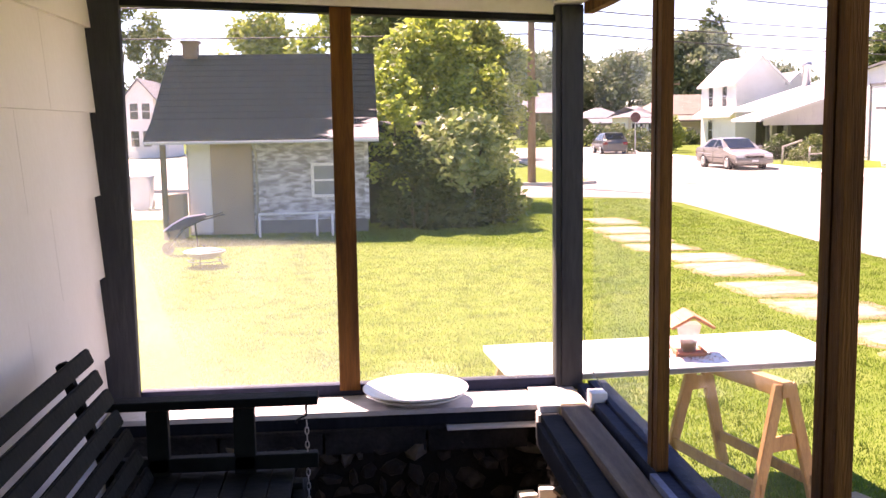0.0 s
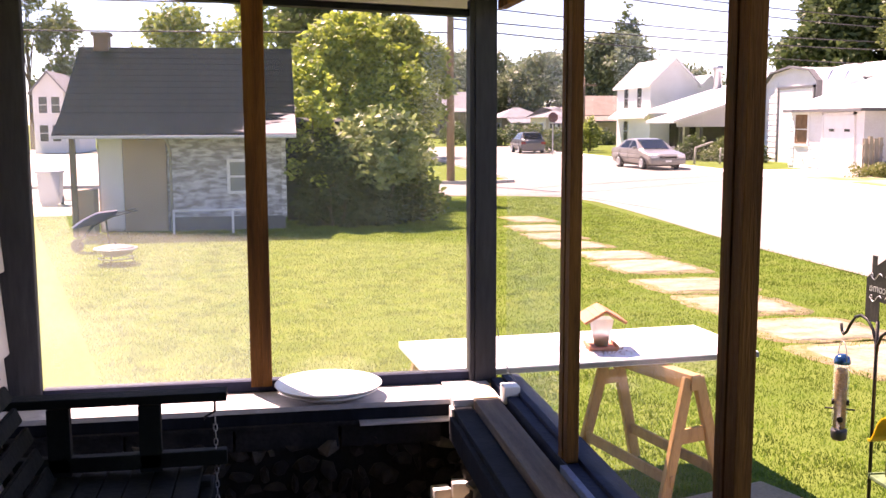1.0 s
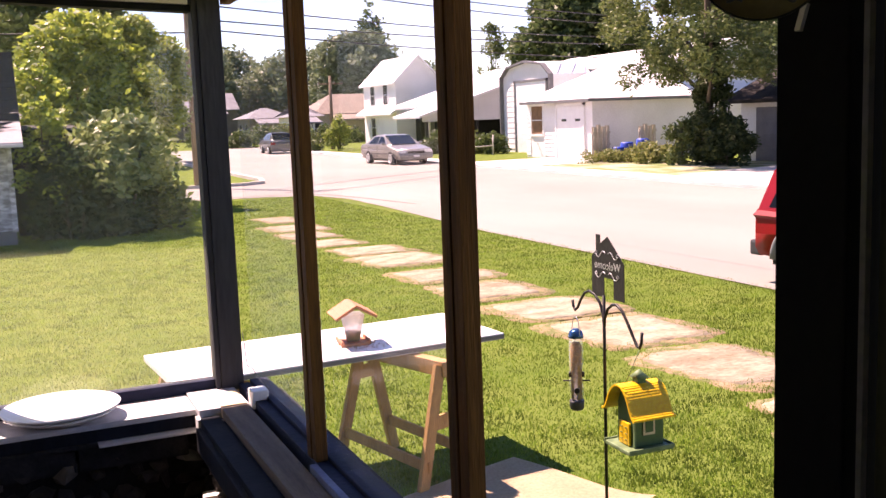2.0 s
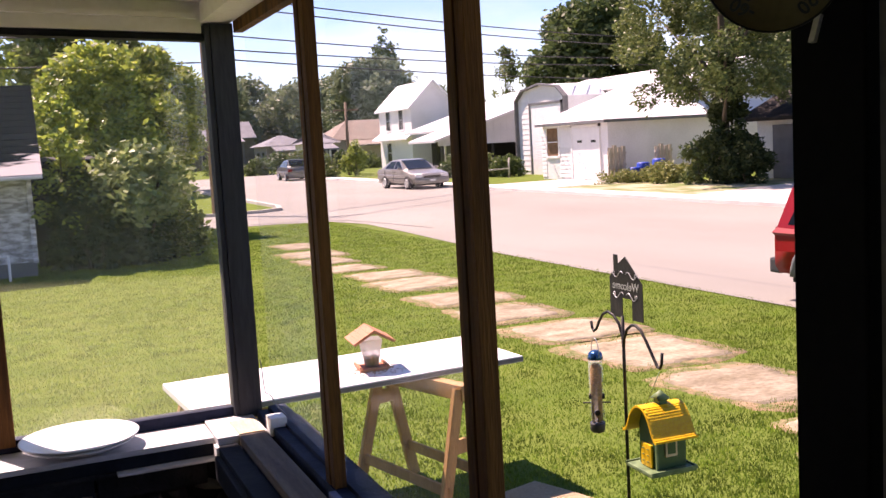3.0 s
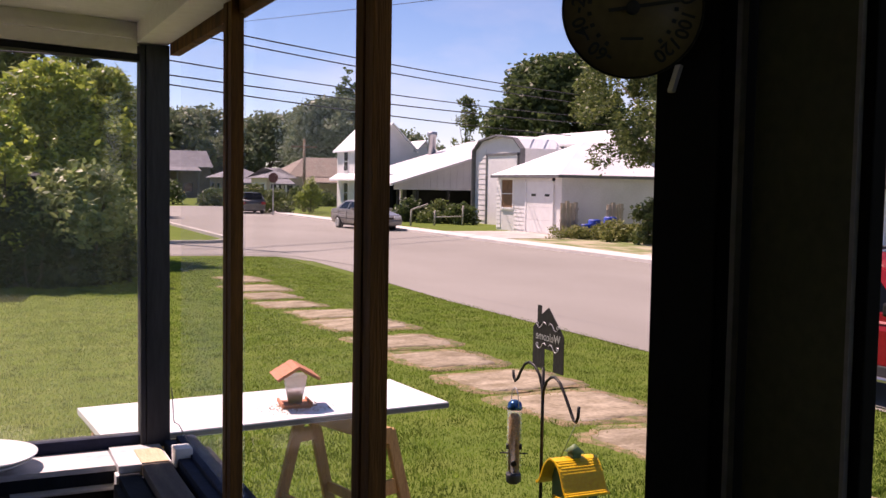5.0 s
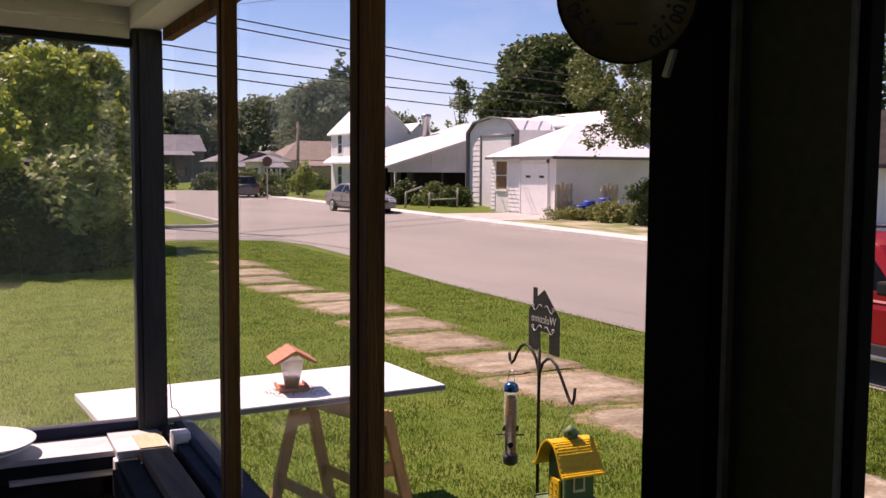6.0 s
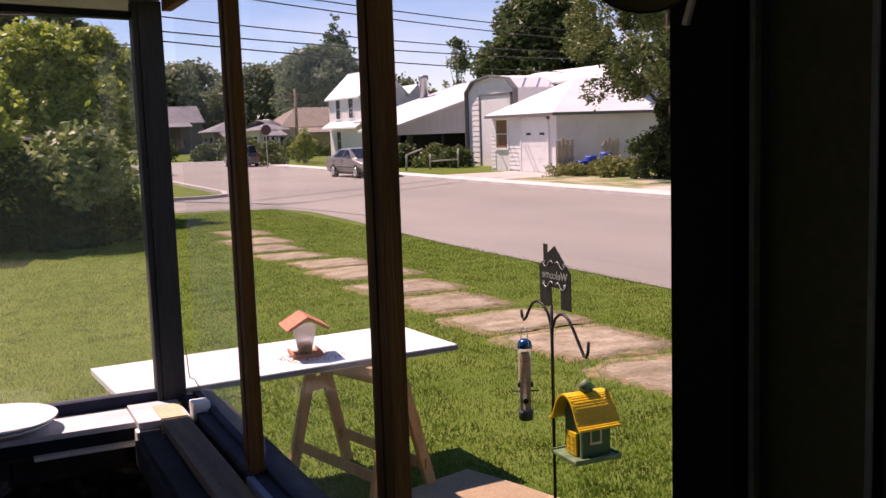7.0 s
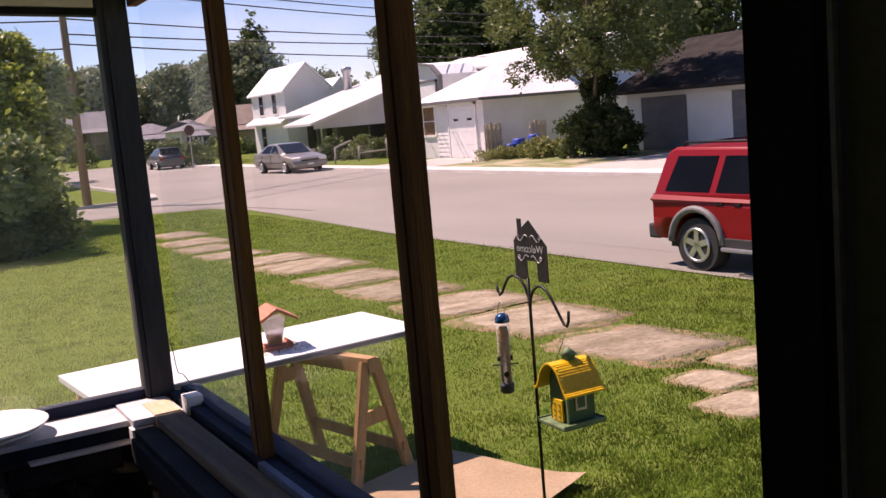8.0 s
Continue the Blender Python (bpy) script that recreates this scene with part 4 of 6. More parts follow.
# ---- in the yard ----
def trestle_table():
    """A white slab on two pine trestles. Corners of the slab as they stand, slightly askew to the house."""
    a = math.atan2(7.84 - 7.69, 2.66 - 0.636)
    u, v = Vector((math.cos(a), math.sin(a), 0)), Vector((-math.sin(a), math.cos(a), 0))
    bl = Vector((0.636, 7.688, 0.80))
    centre = bl + u * 1.015 - v * 0.40
    ob = thing("white_slab", (centre.x, centre.y, 0.762), "white door slab laid over two trestles", "tabletop", turn_z=math.degrees(a))
    part("slab", boxes((-1.015, 1.015, -0.40, 0.40, 0.0, 0.038), bevel=0.004), WHITE_BOARD, ob, local=True)
    part("edge_band", boxes((-1.0, 1.017, -0.403, -0.399, 0.004, 0.030)), GREY_CLADDING, ob, "grey worn edge", local=True)
    for c in ((2.07, 7.12), (0.92, 7.32)):
        tr = thing("sawhorse", (*c, 0.0), "pine trestle holding up the white slab", "sawhorse", "trestles", 18)
        part("top_rail", boxes((-0.035, 0.035, -0.40, 0.38, 0.665, 0.755), bevel=0.004), NEW_WOOD, tr, local=True)
        for sy in (-1, 1):
            for sx in (-1, 1):
                part("leg", beam((sx * 0.035, sy * 0.37, 0.735), (sx * 0.225, sy * 0.40, 0.0), 0.072, 0.036, up=(0, 1, 0), bevel=0.004), NEW_WOOD, tr, local=True)
            zg = 0.36 if sy < 0 else 0.53
            half = 0.035 + 0.19 * (0.735 - zg) / 0.735
            part("gusset", boxes((-half, half, sy * 0.372 - 0.012, sy * 0.372 + 0.012, zg, zg + 0.085), bevel=0.003), NEW_WOOD, tr, local=True)
        for sx in (-1, 1):
            part("stretcher", beam((sx * 0.175, -0.42, 0.17), (sx * 0.175, 0.42, 0.21), 0.022, 0.065, bevel=0.003), NEW_WOOD, tr, local=True)


trestle_table()


def hopper_feeder():
    at = (1.82, 7.29, 0.80)
    ob = thing("hopper_feeder", at, "small bird feeder with orange shingled roof, on the slab", "bird feeder", turn_z=-6)
    part("tray", boxes((-0.085, 0.085, -0.085, 0.085, 0.0, 0.018), bevel=0.004), TERRACOTTA, ob, local=True)
    for s in (-1, 1):
        part("tray_lip", boxes((s * 0.085 - 0.006, s * 0.085 + 0.006, -0.09, 0.09, 0.012, 0.034), bevel=0.002), TERRACOTTA, ob, local=True)
    bm = lathe([(0.050, 0.02), (0.088, 0.185)], 4)
    bmesh.ops.rotate(bm, verts=bm.verts, matrix=Matrix.Rotation(radians(45), 3, "Z"))
    part("hopper", bm, FEEDER_CLEAR, ob, "cloudy clear plastic hopper", local=True)
    bm = lathe([(0.046, 0.021), (0.056, 0.075)], 4)
    bmesh.ops.rotate(bm, verts=bm.verts, matrix=Matrix.Rotation(radians(45), 3, "Z"))
    part("seed_fill", bm, SEED, ob, local=True)
    for s in (-1, 1):
        panel = part("roof_panel", beam((s * 0.0, 0, 0.243), (s * 0.122, 0, 0.174), 0.26, 0.01), TERRACOTTA, ob, local=True)
        for k in range(4):
            f0, f1 = k / 4, (k + 1) / 4 + 0.02
            p, q = Vector((s * 0.126 * f0, 0, 0.253 - 0.073 * f0)), Vector((s * 0.126 * f1, 0, 0.256 - 0.073 * f1))
            part("roof_shingle", beam(p, q, 0.265, 0.005), TERRACOTTA, panel, local=True)
    rnd = random.Random(3)
    bm = bmesh.new()
    for i in range(240):
        x, y, s = rnd.gauss(0.0, 0.10), rnd.gauss(-0.04, 0.07), rnd.uniform(0.002, 0.004)
        quad_box(bm, at[0] + x - s, at[0] + x + s, at[1] + y - s, at[1] + y + s, 0.80, 0.80 + s)
    spill = structure("spilt_seed", bm, SEED, "spilt bird seed scattered on the white slab", "seed")
    spill["kind"] = "stuff"


hopper_feeder()


def shepherd_hook():
    """A double shepherd's hook with a house-shaped sign on top; the arms spread along y."""
    px, py = 2.30, 5.27
    ob = thing("shepherd_hook", (px, py, 0.0), "black iron double shepherd hook in the lawn", "garden hook")
    part("pole", tube([(px, py, -0.1), (px, py, 1.10), (px, py, 1.35)], 0.0075), BLACK_IRON, ob)
    left = [(0.0, 1.20), (0.006, 1.26), (0.03, 1.31), (0.07, 1.344), (0.116, 1.353), (0.155, 1.338), (0.19, 1.30), (0.215, 1.262), (0.237, 1.247), (0.252, 1.262), (0.259, 1.292)]
    right = [(0.0, 1.20), (-0.006, 1.25), (-0.03, 1.295), (-0.065, 1.318), (-0.097, 1.323), (-0.135, 1.305), (-0.17, 1.267), (-0.214, 1.21), (-0.244, 1.172), (-0.262, 1.168), (-0.274, 1.19), (-0.279, 1.236)]
    for row in (left, right):
        part("hook_arm", tube([(px, py + dy, z) for dy, z in row], 0.0065), BLACK_IRON, ob)
    sign = thing("house_sign", (px, py - 0.034, 1.342), "black cut-out metal sign shaped like a house", "garden sign")
    outline = [(0.122, 0.0), (0.122, 0.165), (0.124, 0.170), (0.088, 0.205), (0.088, 0.272), (0.058, 0.272), (0.058, 0.232), (0.0, 0.268), (-0.122, 0.160), (-0.122, 0.0), (-0.045, 0.0), (-0.045, 0.088), (0.03, 0.088), (0.03, 0.0)]
    plate = part("sign_plate", prism(outline, 0.004, "x", -0.002), BLACK_IRON, sign, local=True)
    for z in (0.195, 0.105):
        for s in (-1, 1):
            sp = [(-0.006, s * (0.010 + 0.080 * k / 27), z - 0.012 * k / 27 + 0.011 * math.sin(k * 0.26)) for k in range(28)]
            curl = [(-0.006, s * (0.080 + 0.011 * (1 - k / 14) * math.cos(k * 0.55)), z - 0.004 + 0.011 * (1 - k / 14) * math.sin(k * 0.55)) for k in range(12)]
            part("scroll", tube(sp, 0.0019, seg=5), GALVANISED, plate, local=True)
            part("scroll", tube(curl, 0.0017, seg=5), GALVANISED, plate, local=True)
    cu = bpy.data.curves.new("lettering", "FONT")
    cu.body, cu.size, cu.align_x, cu.extrude = "Welcome", 0.05, "CENTER", 0.0035
    tmp = bpy.data.objects.new("lettering_text", cu)
    me = bpy.data.meshes.new_from_object(tmp)
    bpy.data.objects.remove(tmp)
    me.materials.clear()
    me.materials.append(GALVANISED)
    # the word reads from the street, so it stands mirrored towards the house
    me.transform(Matrix.Rotation(radians(90), 4, "Z") @ Matrix.Rotation(radians(90), 4, "X"))
    me.transform(Matrix.Translation((0, 0, 0.125)))
    word = new("lettering", me)
    word.parent = plate


shepherd_hook()


def tube_feeder():
    x, y, top = 2.30, 5.507, 1.145
    ob = thing("tube_feeder", (x, y, top - 0.36), "clear tube bird feeder with blue cap, part full", "bird feeder")
    part("tube_wall", lathe([(0.033, 0.02), (0.033, 0.335)], 20), TUBE_CLEAR, ob, local=True)
    part("seed_fill", lathe([(0.004, 0.04), (0.025, 0.045), (0.026, 0.29), (0.018, 0.31), (0.002, 0.312)], 16), SEED, ob, local=True)
    part("cap", lathe([(0.034, 0.332), (0.036, 0.338), (0.030, 0.362), (0.012, 0.374)], 20), BLUE_CAP, ob, "shiny blue metal cap", local=True)
    part("base", lathe([(0.024, -0.008), (0.033, 0.0), (0.0345, 0.03), (0.034, 0.038)], 20), DARK_PLASTIC, ob, local=True)
    for z, a in ((0.06, 0), (0.13, 90)):
        d = Vector((math.cos(radians(a + 60)), math.sin(radians(a + 60)), 0))
        part("perch", tube([Vector((0, 0, z)) - d * 0.062, Vector((0, 0, z)) + d * 0.062], 0.004, seg=6), BLACK_IRON, ob, local=True)
        for s in (-1, 1):
            c = Vector((0, 0, z + 0.03)) + d * 0.03 * s
            part("port", tube([c - d * 0.006, c + d * 0.006], 0.013, seg=10), BLACK_IRON, ob, local=True)
    ring = [(0.0, 0.034 * math.cos(t), 0.345 + 0.085 * math.sin(t)) for t in (math.pi * k / 12 for k in range(13))]
    part("handle", tube(ring, 0.002, seg=5), GALVANISED, ob, local=True)


tube_feeder()


def barn_feeder():
    """A little barn with a curved, flared yellow roof in small shingles, hung on a cord from the hook."""
    x, y, base = 2.29, 5.0, 0.752
    ob = thing("barn_feeder", (x, y, base), "green and yellow barn-shaped bird feeder on a cord", "bird feeder", turn_z=-92)
    ob.scale = (0.93, 0.93, 0.93)
    part("tray", boxes((-0.105, 0.105, -0.120, 0.110, 0.004, 0.022), bevel=0.005), PALE_GREEN, ob, "speckled pale green tray", local=True)
    for a, b, c, d in ((-0.107, -0.099, -0.122, 0.112), (0.099, 0.107, -0.122, 0.112), (-0.099, 0.099, 0.104, 0.112)):
        part("tray_lip", boxes((a, b, c, d, 0.012, 0.029), bevel=0.002), PALE_GREEN, ob, local=True)
    body = [(-0.066, 0.024), (0.066, 0.024), (0.066, 0.205), (0.045, 0.253), (0.0, 0.273), (-0.045, 0.253), (-0.066, 0.205)]
    part("body", prism(body, 0.150, "y", -0.070), GREEN_PAINT, ob, local=True)
    half = [(0.0, 0.301), (0.022, 0.297), (0.042, 0.286), (0.060, 0.269), (0.075, 0.248), (0.087, 0.224), (0.098, 0.201), (0.111, 0.181), (0.128, 0.167)]
    outer = [(-u, v) for u, v in half[:0:-1]] + half
    inner = [(u * 0.955, v - 0.007) for u, v in outer[::-1]]
    roof = part("roof", prism(outer + inner, 0.215, "y", -0.115), YELLOW_PAINT, ob, "bright yellow curved shingle roof", local=True)
    bm = bmesh.new()
    rnd = random.Random(5)
    for side in (-1, 1):
        for k in range(1, len(half) - 1):
            for f0, f1 in ((0.0, 0.5), (0.5, 1.0)):
                (u0, v0), (u1, v1) = half[k], half[k + 1]
                p = Vector((side * (u0 + (u1 - u0) * f0), 0, v0 + (v1 - v0) * f0))
                q = Vector((side * (u0 + (u1 - u0) * f1), 0, v0 + (v1 - v0) * f1))
                normal = Vector((side * (v0 - v1), 0, u1 - u0)).normalized()
                for j in range(11):
                    ya = -0.112 + 0.0191 * j + (0.0095 if (k * 2 + int(f0 * 2)) % 2 else 0.0)
                    yb = min(ya + 0.0175, 0.098)
                    lift = 0.0028 + rnd.uniform(0, 0.0008)
                    a, b, c, d = (bm.verts.new(w) for w in (p + Vector((0, ya, 0)) + normal * 0.0006, p + Vector((0, yb, 0)) + normal * 0.0006, q + Vector((0, yb, 0)) + normal * lift, q + Vector((0, ya, 0)) + normal * lift))
                    bm.faces.new((a, b, c, d))
                    e, g = bm.verts.new(q + Vector((0, yb, 0))), bm.verts.new(q + Vector((0, ya, 0)))
                    bm.faces.new((d, c, e, g))
    tagged(part("roof_shingles", bm, YELLOW_PAINT, roof, "rows of small yellow shingles", local=True), kind="stuff")
    for s in (-1, 1):
        part("eave_lip", beam((s * 0.128, -0.116, 0.166), (s * 0.128, 0.101, 0.166), 0.008, 0.010), YELLOW_PAINT, roof, local=True)
    part("cupola", boxes((-0.022, 0.022, -0.022, 0.022, 0.290, 0.323), bevel=0.003), GREEN_PAINT, ob, local=True)
    bm = lathe([(0.046, 0.321), (0.004, 0.355)], 4)
    bmesh.ops.rotate(bm, verts=bm.verts, matrix=Matrix.Rotation(radians(45), 3, "Z"))
    part("cupola_roof", bm, PALE_GREEN, ob, local=True)
    # the end door stands ajar towards the porch, the window is in the long side
    door = part("door", boxes((-0.040, 0.040, -0.082, -0.071, 0.026, 0.128), bevel=0.002), YELLOW_PAINT, ob, "yellow pierced barn door", local=True)
    for cx in (-0.018, 0.018):
        for cz in (0.050, 0.078, 0.106):
            part("piercing", lathe([(0.007, -0.001), (0.007, 0.001)], 10, (cx, -0.083, cz)), GREEN_PAINT, door, local=True)
    win = part("window", boxes((0.064, 0.072, -0.028, 0.033, 0.075, 0.155), bevel=0.002), TAN_BOARD, ob, local=True)
    part("pane", boxes((0.071, 0.0745, -0.017, 0.022, 0.088, 0.142)), GREEN_PAINT, win, local=True)
    part("corner_trim", boxes((0.060, 0.069, -0.073, -0.064, 0.024, 0.20)), PALE_GREEN, ob, local=True)
    part("cord", tube([(-0.02, -0.06, 0.290), (0.018, -0.01, 0.446)], 0.002, seg=5), PALE_GREEN, ob, local=True)


barn_feeder()


def tan_sheet():
    """A flattened cardboard sheet on the grass, one corner curled up and its edge doubled."""
    ob = thing("cardboard_sheet", (2.70, 6.92, 0.0), "flattened tan cardboard sheet on the grass, corner curled", "cardboard")
    u, v = Vector((0.308, -0.951, 0)), Vector((-0.951, -0.308, 0))
    for name, size_u, size_v, z0 in (("top_layer", 1.07, 0.98, 0.040), ("lower_layer", 1.03, 0.94, 0.026)):
        bm = bmesh.new()
        rows = []
        for i in range(13):
            row = []
            for j in range(13):
                a, b = i / 12, j / 12
                lift = 0.05 * max(0.0, a - 0.6) ** 2 * max(0.0, 0.5 - b) * 12 + 0.006 * math.sin(5 * a + 3 * b)
                row.append(bm.verts.new(u * a * size_u + v * b * size_v + Vector((0, 0, z0 + lift * (1 if name == "top_layer" else 0.4)))))
            rows.append(row)
        faces = [bm.faces.new((p[k], p[k + 1], q[k + 1], q[k])) for p, q in zip(rows, rows[1:]) for k in range(12)]
        bmesh.ops.solidify(bm, geom=faces, thickness=0.006)
        part(name, bm, TAN_BOARD, ob, local=True)


tan_sheet()


def fire_pit():
    ob = thing("fire_pit", (-2.56, 17.5, 0.0), "small metal fire pit with domed mesh lid", "fire pit")
    ob.scale = (0.88, 0.88, 0.78)
    part("bowl", lathe([(0.12, 0.16), (0.28, 0.22), (0.36, 0.30), (0.38, 0.30), (0.38, 0.325), (0.33, 0.325)], 28), GALVANISED, ob, local=True)
    part("mesh_lid", lathe([(0.33, 0.327), (0.29, 0.352), (0.19, 0.378), (0.08, 0.39), (0.02, 0.392)], 24), GREY_CLADDING, ob, local=True)
    part("lid_knob", lathe([(0.012, 0.390), (0.012, 0.43), (0.03, 0.44), (0.01, 0.455)], 10), BLACK_IRON, ob, local=True)
    part("brace_ring", tube([(0.29 * math.cos(t), 0.29 * math.sin(t), 0.12) for t in (2 * math.pi * k / 24 for k in range(25))], 0.012, seg=6, caps=False), GALVANISED, ob, local=True)
    for k in range(3):
        a = 2 * math.pi * k / 3 + 0.4
        part("leg", tube([(0.26 * math.cos(a), 0.26 * math.sin(a), 0.24), (0.32 * math.cos(a), 0.32 * math.sin(a), 0.0)], 0.014, seg=6), BLACK_IRON, ob, local=True)


fire_pit()


def wheeled_bin():
    ob = thing("wheeled_bin", (-6.0, 29.4, 0.0), "grey plastic wheeled bin beyond the shed", "bin")
    part("tub", prism([(-0.24, 0.06), (0.24, 0.06), (0.30, 0.86), (-0.30, 0.86)], 0.5, "y", -0.25, bevel=0.02), BIN_GREY, ob, local=True)
    part("lid", boxes((-0.33, 0.33, -0.30, 0.28, 0.865, 0.93), bevel=0.02), BIN_GREY, ob, local=True)
    for s in (-1, 1):
        part("wheel", tube([(s * 0.20, 0.26, 0.12), (s * 0.26, 0.26, 0.12)], 0.12, seg=14), RUBBER, ob, local=True)
    part("foot", boxes((-0.2, 0.2, -0.24, -0.18, 0.0, 0.06)), BIN_GREY, ob, local=True)


wheeled_bin()


def wheelbarrow():
    ob = thing("wheelbarrow", (-3.1, 19.2, 0.0), "old wheelbarrow with a purple tray near the shed", "wheelbarrow", turn_z=12)
    ob.scale = (0.68, 0.68, 0.68)
    part("tray", prism([(-0.62, 0.60), (-0.10, 0.68), (0.42, 0.90), (0.50, 1.02), (-0.02, 0.96), (-0.34, 0.80)], 0.46, "y", -0.23, bevel=0.02), PURPLE, ob, "dark purple tray", local=True)
    for s in (-1, 1):
        part("handle", tube([(-0.50, s * 0.08, 0.16), (-0.1, s * 0.2, 0.66), (0.35, s * 0.26, 0.88), (0.95, s * 0.28, 1.02)], 0.018, seg=6), BLACK_IRON, ob, local=True)
        part("leg", tube([(0.2, s * 0.2, 0.80), (0.26, s * 0.22, 0.0)], 0.015, seg=6), BLACK_IRON, ob, local=True)
    part("wheel", tube([(-0.50, -0.04, 0.16), (-0.50, 0.04, 0.16)], 0.16, seg=18), RUBBER, ob, local=True)


wheelbarrow()

# ---- buildings ----
def gable(x0, x1, y0, y1, z0, eave, ridge, over=0.3, thick=0.12, along="x", bm=None):
    """The two slopes of a pitched roof over a plan, ridge along x or y."""
    bm = bm or bmesh.new()
    if along == "x":
        m = (y0 + y1) / 2
        k = (ridge - eave) / (m - y0)
        prof = [(y0 - over, eave - k * over), (m, ridge), (y1 + over, eave - k * over), (y1 + over, eave - k * over + thick), (m, ridge + thick), (y0 - over, eave - k * over + thick)]
        return prism(prof, x1 - x0 + 2 * over, "x", x0 - over, bm=bm)
    m = (x0 + x1) / 2
    k = (ridge - eave) / (m - x0)
    prof = [(x0 - over, eave - k * over), (m, ridge), (x1 + over, eave - k * over), (x1 + over, eave - k * over + thick), (m, ridge + thick), (x0 - over, eave - k * over + thick)]
    return prism(prof, y1 - y0 + 2 * over, "y", y0 - over, bm=bm)


def gable_walls(x0, x1, y0, y1, z0, eave, ridge, along="x"):
    if along == "x":
        m = (y0 + y1) / 2
        return prism([(y0, z0), (y1, z0), (y1, eave), (m, ridge), (y0, eave)], x1 - x0, "x", x0)
    m = (x0 + x1) / 2
    return prism([(x0, z0), (x1, z0), (x1, eave), (m, ridge), (x0, eave)], y1 - y0, "y", y0)


def house_window(ob, face, u0, u1, z0, z1, at, frame_mat=None, glass=None):
    """A framed window on a face that looks along -x or -y, standing a little proud of it."""
    frame_mat, glass = frame_mat or WHITE_BOARD, glass or WINDOW_DARK
    d = 0.05

    def slab(a0, a1, b0, b1, p0, p1):
        return (at - p1, at - p0, a0, a1, b0, b1) if face == "x" else (a0, a1, at - p1, at - p0, b0, b1)

    w = part("window", boxes(slab(u0, u1, z0, z1, 0.0, 0.02)), glass, ob)
    t = 0.07 * (u1 - u0) + 0.03
    zm = (z0 + z1) / 2
    part("window_frame", boxes(slab(u0 - t, u0, z0 - t, z1 + t, 0.0, d), slab(u1, u1 + t, z0 - t, z1 + t, 0.0, d), slab(u0, u1, z1, z1 + t, 0.0, d), slab(u0, u1, z0 - t, z0, 0.0, d + 0.03), slab(u0, u1, zm - 0.02, zm + 0.02, 0.01, 0.04)), frame_mat, w)
    return w


def old_shed():
    """A small weathered outbuilding with a dark roof, low porch eave and brick chimney."""
    x0, x1, y0, y1 = -3.42, 0.10, 21.4, 25.4
    ob = thing("old_shed", (-1.7, 21.4, 0.0), "small weathered white shed with dark shingle roof", "shed")
    wall = part("wall", gable_walls(x0, x1, y0, y1, 0.0, 2.2, 3.6, "x"), PEELING, ob, "peeling white clapboard walls")
    roof = part("roof", prism([(20.4, 1.90), (21.3, 2.22), (23.5, 3.63), (26.2, 2.0), (26.2, 2.1), (23.5, 3.75), (21.2, 2.34), (20.4, 1.98)], 4.35, "x", -4.03), SHED_ROOF, ob, "dark bluish shingle roof, pale in patches at the eave")
    for k in range(11):
        f = k / 11
        y, z = 21.25 + 2.2 * f, 2.37 + 1.38 * f
        part("shingle_course", prism([(y, z), (y + 0.20, z + 0.122), (y + 0.20, z + 0.126), (y, z + 0.006)], 4.35, "x", -4.03), SHED_ROOF, roof)
    part("gutter", boxes((-4.03, 0.32, 20.35, 20.42, 1.895, 1.95), bevel=0.01), GREY_SIDING, ob, "weathered pale gutter")
    ch = part("chimney", boxes((-3.72, -3.42, 23.3, 23.65, 3.4, 4.0), bevel=0.01), BRICK_RED, ob, "brick chimney")
    part("chimney_cap", boxes((-3.76, -3.38, 23.26, 23.69, 3.98, 4.04)), BRICK_RED, ch)
    part("porch_post", boxes((-3.76, -3.66, 20.5, 20.6, 0.0, 1.92), bevel=0.01), POLE_WOOD, ob)
    part("white_panel", boxes((-3.38, -2.96, 21.35, 21.39, 0.15, 1.9)), WHITE_WALL, ob, "white door panel")
    part("plywood_sheet", boxes((-2.95, -2.15, 21.34, 21.38, 0.1, 1.95)), PLYWOOD, ob, "tan plywood over the doorway")
    house_window(ob, "y", -0.95, -0.55, 0.86, 1.42, 21.33, WHITE_BOARD, PALE_PANE)
    part("downspout", tube([(-2.06, 21.2, 0.0), (-2.06, 21.2, 1.7), (-2.06, 20.5, 1.9)], 0.03, seg=8), WEATHERED, ob, "pale rusty downspout")
    part("side_box", boxes((-3.70, -3.40, 20.7, 21.2, 0.0, 0.95), bevel=0.02), PLYWOOD, ob, "brown boarded box beside the post")
    part("lintel", boxes((-3.0, -2.1, 21.30, 21.39, 1.95, 2.04)), DARK_FILL, ob)
    rail = part("rail", tube([(-2.0, 20.75, 0.53), (-0.35, 20.75, 0.55)], 0.026, seg=6), WHITE_BOARD, ob, "pale pipe rail")
    for x in (-1.99, -0.9, -0.6, -0.37):
        part("rail_post", tube([(x, 20.75, 0.0), (x, 20.75, 0.54)], 0.024, seg=6), WHITE_BOARD, rail)
    part("lean_to", prism([(23.0, 0.0), (25.0, 0.0), (25.0, 2.3), (23.0, 2.2)], 1.25, "x", 0.16), DARK_FILL, ob, "dark lean-to half hidden by leaves")
    part("lean_to_roof", prism([(22.8, 2.12), (25.3, 2.24), (25.3, 2.30), (22.8, 2.18)], 1.3, "x", 0.14), SHINGLE_DARK, ob)
    # clapboards on the front, each course lapped
    part("skirt_board", boxes((-2.13, 0.10, 21.37, 21.395, 0.0, 0.36)), GREY_DOOR, ob, "grey board skirt")
    z = 0.36
